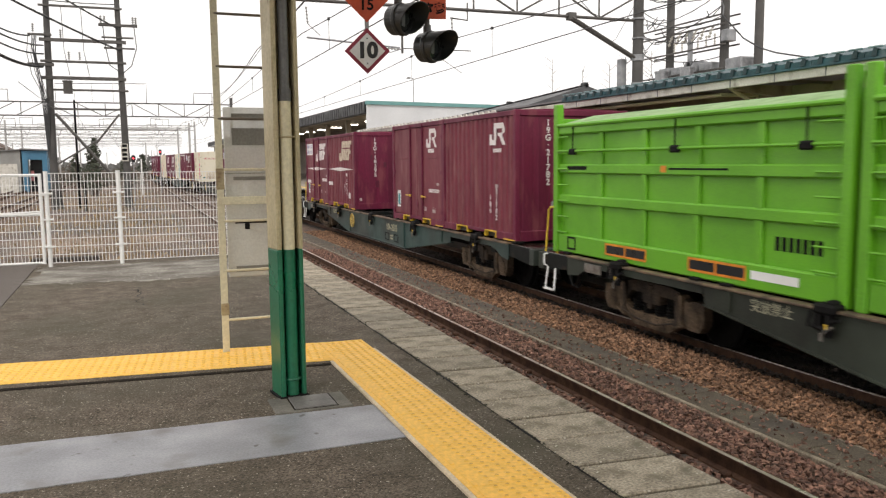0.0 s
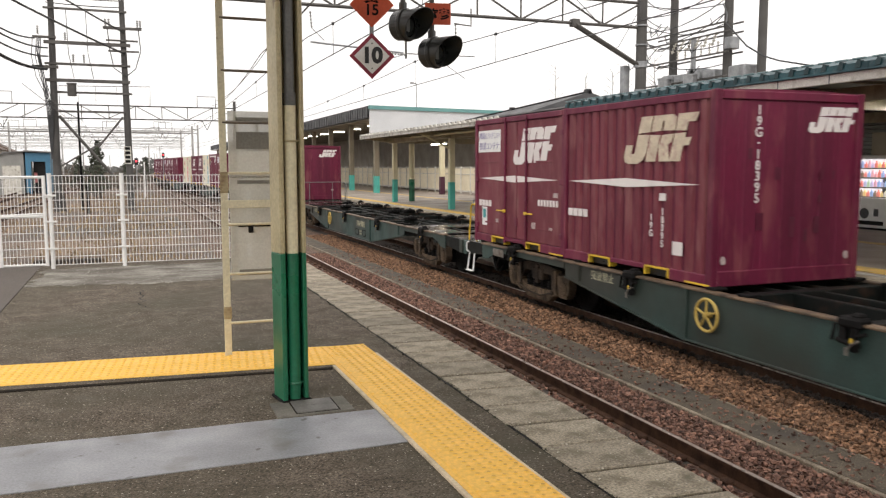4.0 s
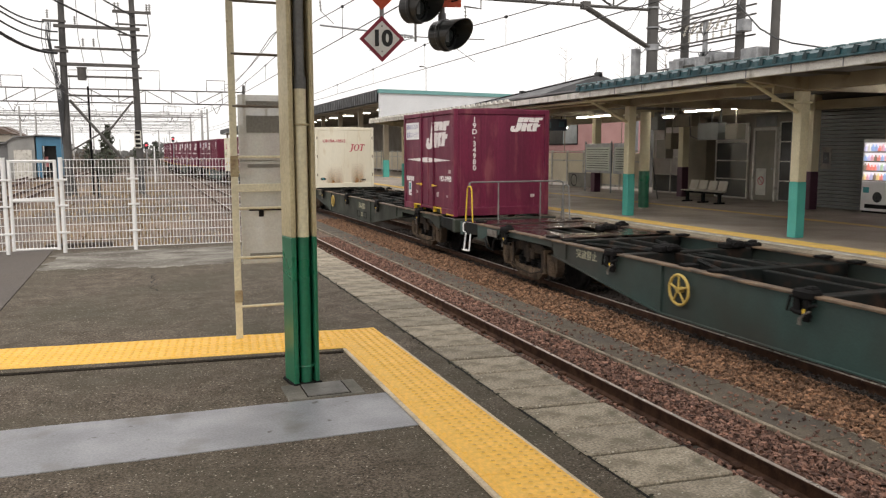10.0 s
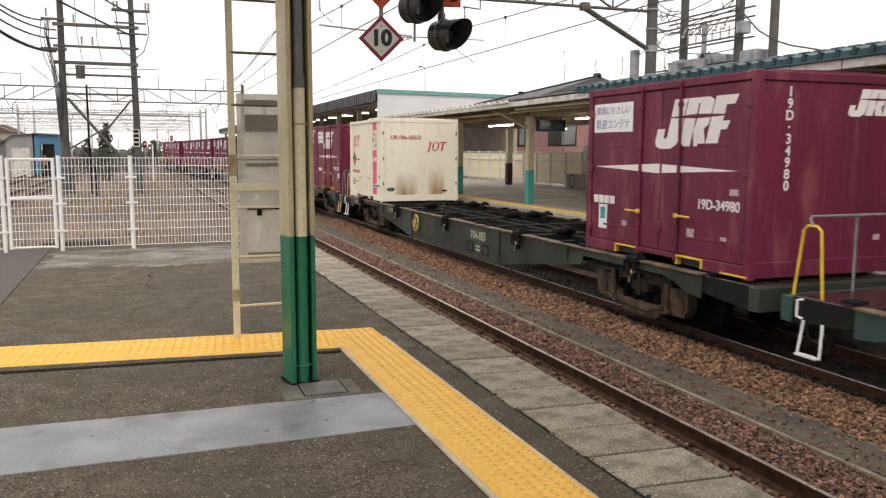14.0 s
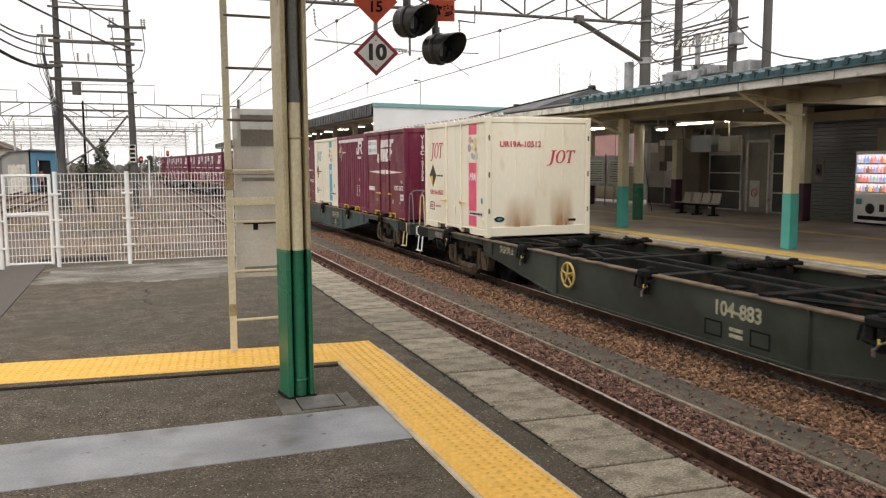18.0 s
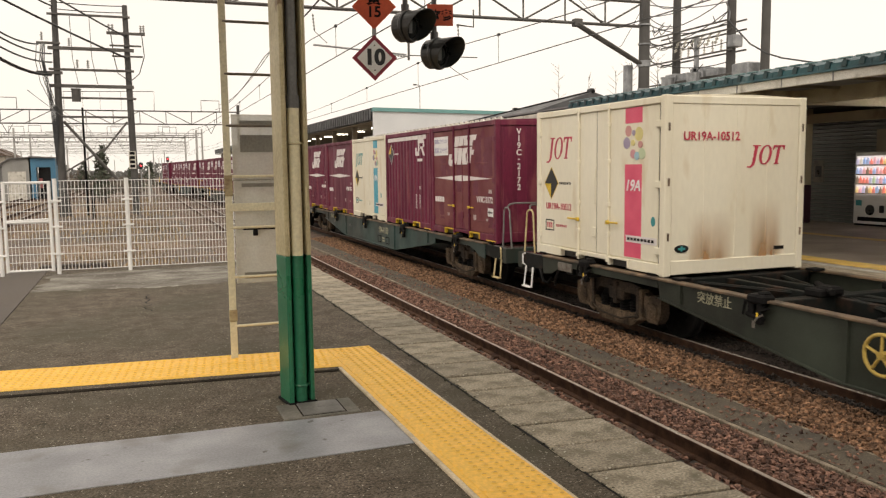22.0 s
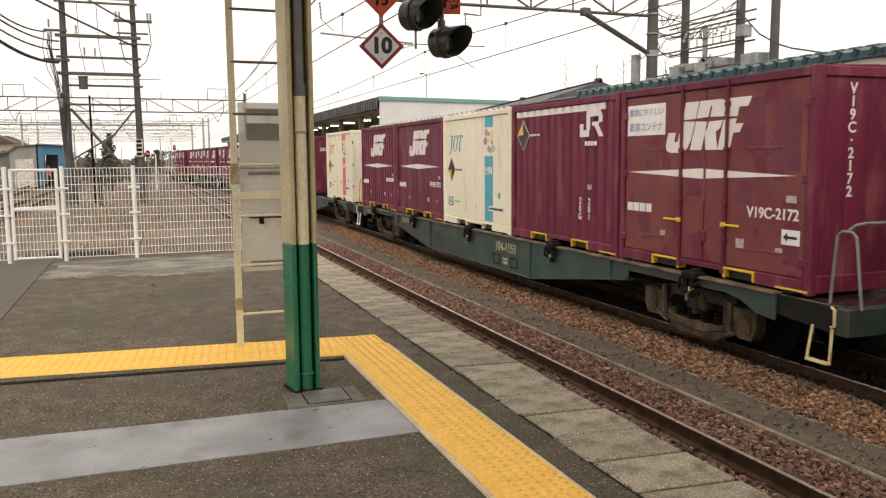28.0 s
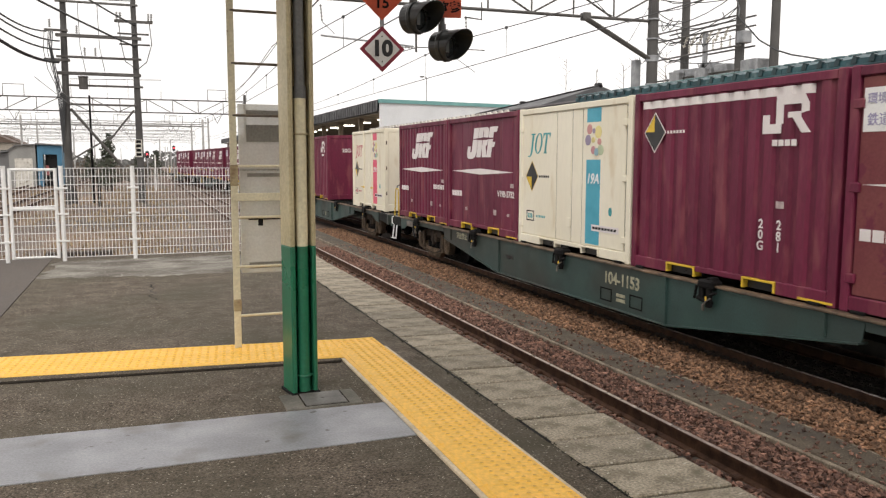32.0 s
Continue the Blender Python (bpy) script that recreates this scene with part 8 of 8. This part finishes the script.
part("strut", Shape().rod((-3.95, 0, 4.7), (-1.0, 0, 1.0), 0.09, 8).rod((-0.3, 0, 4.7), (-1.8, 0, 2.8), 0.06, 8).rod((-4.0, 0, 1.6), (-1.6, 0, 3.1), 0.05, 8).rod((-4.35, 0, 4.5), (-3.9, 0.5, -1.2), 0.08, 8), GANTRY, hf)
part("number_board", Shape().box(-0.32, 0.1, -0.36, -0.33, 1.75, 2.85), FASCIA, hf, "pale board with dark bars")
nbars = Shape()
for k in range(4):
    nbars.box(-0.26, 0.04, -0.366, -0.36, 1.82 + 0.27 * k, 2.0 + 0.27 * k)
part("board_bars", nbars, DARK, hf, "dark bars of writing")
cables_ = []
rc = random.Random(5)


def cable_shape():
    cables_.append(Shape())
    return cables_[-1]


def sag(s, a, b, drop, r, n=12):
    return s.tube([Vector(a).lerp(Vector(b), k / n) - Vector((0, 0, drop * 4 * (k / n) * (1 - k / n))) for k in range(n + 1)], r, 5)


for x, z, top in ((-5.1, 9.3, 9.75), (-4.4, 8.75, 9.35), (-4.4, 8.25, 8.85), (-4.45, 7.5, 8.4), (-4.5, 7.45, 8.3)):
    sag(cable_shape(), (x, -0.2, z), (-7.4, -12, top), 0.55, 0.05)
    sag(cable_shape(), (-7.4, -12, top), (-17, -42, top + 8.5), 1.2, 0.05)
for k in range(9):
    x = -5.2 + rc.uniform(0, 0.5)
    cable_shape().tube([(x, -0.3, 9.3), (x - 0.1, -0.35, 8.6 - 0.2 * k * 0.3), (x + 0.1, -0.35, 7.0), (-4.6 + 0.05 * k, -0.3, 5.2), (-4.45, -0.3, 2.0)], 0.022, 5)
for z in (11.5, 11.9):
    sag(cable_shape(), (-4.4, 0, z), (-0.1, 0, z - 0.05), 0.06, 0.03)
sag(cable_shape(), (-4.2, 0, 11.6), (-18, -34, 16.0), 0.8, 0.05)
sag(cable_shape(), (0.0, 0, 8.6), (-18, -34, 15.0), 0.8, 0.06)
sag(cable_shape(), (0.0, 0, 9.9), (-18, -34, 17.4), 0.8, 0.05)
for x in (-1.0, 0.8):
    cable_shape().tube([(x, -0.2, 10.1), (x + 0.1, -0.2, 8.8), (x * 0.7, -0.2, 7.7), (0.0, -0.25, 7.2)], 0.03, 5)
for x in (-3.3, -2.2):
    cable_shape().tube([(x, -0.2, 11.1), (x + 0.05, -0.2, 8.5), (x + 0.3, -0.25, 7.0)], 0.02, 5)
for s in cables_:
    part("cable", s, WIRE, hf, "black cable")
side_pole = thing("signal_pole", "thin dark steel pole between the utility poles", "pole", m=pose(-2.9, 55.6, 0))
part("shaft", Shape().rod((0, 0, -1.2), (0, 0, 5.6), 0.075, 10, 0.06), DARK, side_pole)

# gantries over the yard, one behind the other
for y, x0, x1, z, high, n in ((72, -30, 8.6, 5.5, 1.08, 20), (100, -34, 7.0, 5.55, 0.2, 4), (118, -34, 9, 6.2, 0.6, 14), (140, -34, 8, 6.4, 0.6, 14), (165, -36, 10, 6.6, 0.5, 12), (195, -36, 12, 6.8, 0.5, 12), (230, -36, 14, 7.0, 0.5, 10), (270, -36, 16, 7.2, 0.5, 10)):
    g = thing("yard_gantry", "grey lattice gantry across the yard tracks", "gantry", "yard gantries", m=pose(0, y, 0))
    if y == 72:
        beam = Shape().rod((x0, 0, z), (x1, 0, z), 0.06, 6).rod((x0, 0, z + high), (x1, 0, z + high), 0.06, 6)
        for k in range(19):
            beam.rod((-30.3 + 2.06 * k, 0, z), (-30.3 + 2.06 * k, 0, z + high), 0.032, 6)
        for top, low in [(-8.0 - 2.06 * k, -10.05 - 2.06 * k) for k in range(9)] + [(-5.95, -8.0), (-5.95, -3.8), (-3.7, -1.6), (0.63, -1.6), (0.63, 2.6), (2.64, 4.7), (6.78, 4.7)]:
            beam.rod((top, 0, z + high), (low, 0, z), 0.035, 6)
        part("beam", beam, GANTRY, g)
        part("wire_frame", Shape().tube([(-5.1, 0, z + high), (-5.1, 0, 8.06), (1.8, 0, 8.2), (1.75, 0, z + high)], 0.03, 5).tube([(-2.4, 0, 6.6), (-2.4, 0, 8.1)], 0.014, 4).tube([(-0.8, 0, 6.6), (-0.8, 0, 8.13)], 0.014, 4).tube([(-3.7, 0, 6.6), (-3.7, 0, 8.1)], 0.014, 4), GANTRY, g)
    else:
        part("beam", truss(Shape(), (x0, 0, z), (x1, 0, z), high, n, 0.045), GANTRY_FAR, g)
    for x in ((x1, x0, x0 + 12) if y == 72 else (x1, x0, (x0 + x1) / 2 - 2) if y < 150 else (x0,)):
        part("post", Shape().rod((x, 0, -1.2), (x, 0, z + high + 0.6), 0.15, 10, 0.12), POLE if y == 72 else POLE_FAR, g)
    for x in ((6.28, -9.25, -16) if y == 72 else (-2.0, 4.0, -7.0, -12.0)):
        part("hanger", Shape().tube([(x - 0.75, 0, z + high), (x - 0.75, 0, z + high + 0.94), (x + 0.75, 0, z + high + 0.94), (x + 0.75, 0, z + high)], 0.035, 5).rod((x - 0.4, 0, z), (x, 0, z - 0.8), 0.025, 5).rod((x + 0.4, 0, z), (x, 0, z - 0.8), 0.025, 5), GANTRY, g)
for k, x in enumerate((-3.2, -9.8, -15.0, -20.5)):
    catenary(x, "overhead wire above a yard track", 40, 300, 4.3)
for k in range(15):
    x, y = rc.uniform(-34, 9), rc.uniform(130, 300)
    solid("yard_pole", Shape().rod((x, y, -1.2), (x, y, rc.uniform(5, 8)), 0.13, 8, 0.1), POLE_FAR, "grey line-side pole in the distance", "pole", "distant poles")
for x, y, h in ((9.6, 66, 5.5), (8.6, 82, 6.0)):
    solid("yard_pole", Shape().rod((x, y, -1.2), (x, y, h), 0.13, 10, 0.11), POLE, "grey line-side pole beside the track", "pole", "distant poles")

# signals, red and lit
RED_LAMP = glow("red_signal_light", (1.0, 0.06, 0.08), 2.2)
for x, y, z in ((0.4, 58, 1.9), (2.85, 78, 2.6)):
    sg = thing("track_signal", "track signal showing a red light", "signal", "red signals", m=pose(x, y, 0))
    part("mast", Shape().rod((0, 0, -1.2), (0, 0, z + 0.3), 0.04, 8), STEEL, sg)
    part("head", Shape().cbox(-0.12, 0.12, -0.1, 0.1, z - 0.2, z + 0.25, 0.03), BLACK, sg)
    part("lamp", Shape().rod((0, -0.13, z + 0.05), (0, -0.1, z + 0.05), 0.06, 12), RED_LAMP, sg, "red light")
solid("marker_post", Shape().rod((1.15, 75, -1.2), (1.15, 75, 2.0), 0.06, 8), WHITE, "thin white marker post in the grass", "post")
for x, y in ((-5.9, 41, ), (-0.6, 60), (-2.4, 52)):
    solid("marker_post", Shape().cbox(x - 0.08, x + 0.08, y - 0.08, y + 0.08, -1.2, 0.6, 0.01), DARK, "short dark post in the grass", "post")

solid("old_timber", Shape().cbox(-2.6, -0.8, 24.6, 24.85, -1.2, -1.02, 0.02), mat("dark_old_timber", (0.05, 0.042, 0.036), None, 3, 0.9, bump=0.3), "dark old timber lying in the dry grass", "timber")

# sheds and houses at the yard's far side
SHED = mat("pale_shed_sheet", (0.3, 0.3, 0.285), (0.24, 0.24, 0.23), 0.8, 0.6, bump=0.05)
BLUE_SHED = mat("blue_shed_sheet", (0.06, 0.2, 0.32), (0.05, 0.16, 0.26), 0.8, 0.5, bump=0.05)
sh = thing("yard_shed", "pale shed with a blue open-fronted annex", "shed", m=pose(0, 90, -1.2))
part("wall", Shape().box(-12.3, -9.9, 0, 8, 0, 3.7).prism([(-12.3, 3.7), (-11.6, 4.15), (-9.9, 4.25), (-9.9, 3.7)], 1, 0, 8), SHED, sh)
part("roof", Shape().prism([(-12.5, 3.66), (-11.65, 4.24), (-9.8, 4.36), (-9.8, 4.27), (-11.6, 4.16), (-12.3, 3.7)], 1, -0.25, 8.2), ROOF_GREY, sh)
ax = part("annex", Shape().box(-9.75, -7.5, 0.0, 0.3, 3.3, 4.2).box(-9.75, -9.25, 0, 0.3, 0, 3.3).box(-7.95, -7.5, 0, 0.3, 0, 3.3).box(-9.75, -7.5, 7, 7.2, 0, 4.2).box(-7.7, -7.5, 0.3, 7, 0, 4.2), BLUE_SHED, sh, "blue sheet annex")
part("annex_roof", Shape().prism([(-9.85, 4.3), (-7.3, 4.18), (-7.3, 4.3), (-9.85, 4.44)], 1, -0.3, 7.3), ROOF_GREY, sh)
# A black sheet set inside stands in for the annex's shaded interior.
part("dark_interior", Shape().box(-9.25, -7.95, 2.0, 2.2, 0, 3.3), BLACK, sh)
part("door", Shape().box(-11.8, -10.2, -0.05, 0, 0, 2.9), FASCIA, sh)
part("red_sign", Shape().box(-9.1, -8.8, 0.8, 0.85, 1.2, 2.2), mat("red_white_sign", (0.6, 0.2, 0.2), None, 2, 0.5), sh)
low = thing("low_shed", "low grey shed with a sloping sheet roof", "shed", m=pose(0, 94, -1.2))
part("wall", Shape().prism([(-19, 0), (-12.6, 0), (-12.6, 3.6), (-19, 2.7)], 1, 0, 6), mat("grey_shed_sheet", (0.2, 0.2, 0.2), (0.15, 0.15, 0.15), 0.8, 0.6, bump=0.05), low)
part("roof", Shape().prism([(-19.4, 2.68), (-12.4, 3.66), (-12.4, 3.78), (-19.4, 2.8)], 1, -0.4, 6.3), ROOF_GREY, low)
rh = random.Random(12)
for k in range(18):
    x, y = rh.uniform(-110, -22), rh.uniform(120, 300)
    w, d, h = rh.uniform(7, 14), rh.uniform(7, 11), rh.uniform(4, 6.5)
    hs = thing("house", "distant house with a dark pitched roof", "house", "distant houses", m=pose(x, y, -1.2))
    part("wall", Shape().box(-w / 2, w / 2, 0, d, 0, h), (SHED, BARRIER, WALL)[k % 3], hs)
    part("roof", Shape().prism([(-w / 2 - 0.5, h), (0, h + 2.2), (w / 2 + 0.5, h)], 1, -0.5, d + 0.5), (ROOF_GREY, ROOF_TEAL, mat("brown_tile_roof", (0.12, 0.08, 0.06), None, 1, 0.7))[k % 3] if k < 3 else (ROOF_GREY, ROOF_TEAL, bpy.data.materials["brown_tile_roof"])[k % 3], hs)
    for j in range(3):
        part("window", Shape().box(-w / 2 + 0.8 + j * w / 3.2, -w / 2 + 2.0 + j * w / 3.2, -0.05, 0, h * 0.45, h * 0.75), GLASS_DARK, hs)

# trees: dark conifers and bare bushes
LEAF = mat("dark_conifer_foliage", (0.05, 0.062, 0.042), (0.075, 0.085, 0.058), 2, 0.8, bump=0.1, island=0.4)
BARK = mat("grey_bark", (0.1, 0.08, 0.065), None, 4, 0.9)


def tree(x, y, h, w, seed, dense=560):
    g = random.Random(seed)
    t = thing("tree", "dark green conifer-like tree with an uneven crown by the yard", "tree", "yard trees", m=pose(x, y, -1.2))
    tr = Shape().rod((0, 0, 0), (0.05, 0, h * 0.9), 0.14, 8, 0.03)
    for k in range(14):
        z, a = h * g.uniform(0.2, 0.85), g.uniform(0, 6.28)
        ln = w * (1.05 - z / h) * g.uniform(0.6, 1)
        tr.rod((0, 0, z), (ln * math.cos(a), ln * math.sin(a), z + 0.25 * ln), 0.035, 5, 0.01)
    part("trunk", tr, BARK, t)
    cr_ = Shape()
    for k in range(dense):
        z = h * (0.12 + 0.88 * g.random())
        lim = w * (1.1 - (z / h)) * (0.75 + 0.35 * math.sin(5 * z + seed)) + 0.1
        a, r = g.uniform(0, 6.28), lim * math.sqrt(g.random())
        c = Vector((r * math.cos(a), r * math.sin(a), z))
        u = Vector((g.uniform(-1, 1), g.uniform(-1, 1), g.uniform(-0.6, 0.6))).normalized() * g.uniform(0.1, 0.22)
        v = Vector((g.uniform(-1, 1), g.uniform(-1, 1), g.uniform(-1, 1))).normalized() * g.uniform(0.06, 0.14)
        cr_.add([c - u, c + v, c + u, c - v], [(0, 1, 2, 3)])
    me = bpy.data.meshes.new("crown")
    me.from_pydata(cr_.v, [], cr_.f)
    me.materials.append(LEAF)
    part("crown", me, None, t)


for k, (x, y, h, w) in enumerate(((-2.5, 75, 5.0, 1.0), (-3.0, 78, 4.4, 1.2), (2.0, 120, 4.0, 1.6), (-6.0, 110, 4.0, 1.8), (-0.5, 125, 3.5, 2.0))):
    tree(x, y, h, w, 20 + k)

# far woods and low town line
woods = Shape()
gw = random.Random(31)
for k in range(14000):
    a = gw.uniform(-0.9, 1.4)
    d = gw.uniform(330, 420)
    x, y = d * math.sin(a), d * math.cos(a)
    z = -1 + gw.random() ** 1.5 * (4.5 + 1.5 * math.sin(a * 19) + 1.2 * math.sin(a * 61) + 0.8 * math.sin(a * 143))
    u = Vector((gw.uniform(-1, 1), gw.uniform(-1, 1), gw.uniform(-0.4, 0.4))).normalized() * gw.uniform(0.5, 1.3)
    v = Vector((gw.uniform(-0.4, 0.4), 0, gw.uniform(0.3, 0.9)))
    c = Vector((x, y, z))
    woods.add([c - u, c - v, c + u, c + v], [(0, 1, 2, 3)])
wm = bpy.data.meshes.new("far_woods")
wm.from_pydata(woods.v, [], woods.f)
# The haze over the woods is mixed into this grey.
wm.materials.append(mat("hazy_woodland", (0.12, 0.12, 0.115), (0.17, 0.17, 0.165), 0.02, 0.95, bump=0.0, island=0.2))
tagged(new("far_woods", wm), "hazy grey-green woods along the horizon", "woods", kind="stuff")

# low winter scrub and lineside clutter between the yard and the woods
scrub = Shape()
for k in range(5200):
    y = gw.uniform(105, 230)
    x = gw.uniform(-52, 1.2) if gw.random() < 0.8 else gw.uniform(12, 40)
    z = -1.2 + gw.random() ** 1.3 * (1.9 + 1.1 * math.sin(x * 0.31) + 0.8 * math.sin(x * 1.1 + y * 0.1))
    u = Vector((gw.uniform(-1, 1), gw.uniform(-0.4, 0.4), gw.uniform(-0.5, 0.5))).normalized() * gw.uniform(0.15, 0.5)
    v = Vector((gw.uniform(-0.2, 0.2), 0, gw.uniform(0.1, 0.4)))
    c = Vector((x, y, max(z, -1.1)))
    scrub.add([c - u, c - v, c + u, c + v], [(0, 1, 2, 3)])
sm = bpy.data.meshes.new("scrub")
sm.from_pydata(scrub.v, [], scrub.f)
sm.materials.append(mat("winter_scrub", (0.1, 0.083, 0.066), (0.14, 0.12, 0.1), 0.3, 0.95, bump=0.0, island=0.45))
tagged(new("scrub", sm), "low brown winter scrub along the yard", "scrub", kind="stuff")

# dry grass
g = np.random.RandomState(6)
n = 16000
u = g.uniform(0, 1, n) ** 1.4
gy_ = 14.8 + 70 * u
gx_ = g.uniform(-14, 2.4, n)
keep = (np.sin(gx_ * 0.9 + 2) + np.sin(gy_ * 0.35) + 0.9 * g.normal(size=n)) > -0.2
gx_, gy_ = gx_[keep], gy_[keep]
n = len(gx_)
hgt, ang, ln = g.uniform(0.06, 0.28, n), g.uniform(0, 6.28, n), g.uniform(-0.12, 0.12, (n, 2))
wd = g.uniform(0.02, 0.05, n)
p0 = np.stack([gx_ - wd * np.cos(ang), gy_ - wd * np.sin(ang), np.full(n, -1.2)], 1)
p1 = np.stack([gx_ + wd * np.cos(ang), gy_ + wd * np.sin(ang), np.full(n, -1.2)], 1)
p2 = np.stack([gx_ + ln[:, 0], gy_ + ln[:, 1], -1.2 + hgt], 1)
gv = np.stack([p0, p1, p2], 1).reshape(-1, 3)
gm = bpy.data.meshes.new("dry_grass")
gm.from_pydata(gv.tolist(), [], np.arange(3 * n).reshape(-1, 3).tolist())
gm.materials.append(mat("straw_grass", (0.34, 0.245, 0.135), (0.2, 0.145, 0.085), 0.5, 0.9, bump=0.0, island=0.35))
tagged(new("dry_grass", gm), "tufts of dry straw-coloured grass in the yard", "grass", kind="stuff")


def motions():
    """Everything that moves: the wagons, their loads and their wheels."""
    times = [0, 0.5, 1, 1.5, 2, 2.5, 3, 3.5, 4.5, 5.5] + [6 + k for k in range(27)]
    for ob, q, m in moving:
        walk(ob, [(t, track_pose(q + travel(t)) @ m) for t in times])
    turns = [0.0]
    while turns[-1] < 32:
        t = turns[-1]
        step = 0.1
        while t + step < 32 and (travel(t) - travel(t + step)) / WHEEL_R < radians(75):
            step += 1 / 30
        turns.append(min(32, round((t + step) * 30) / 30))
    for key in "ABCDEF":
        for w in [o for o in wagon_roots[key].children_recursive if o.name.startswith("wheelset")]:
            y = w.matrix_basis.translation.y
            walk(w, [(t, pose(0, y, WHEEL_R, math.degrees((travel(0) - travel(t)) / WHEEL_R), 0, 0)) for t in turns])


motions()
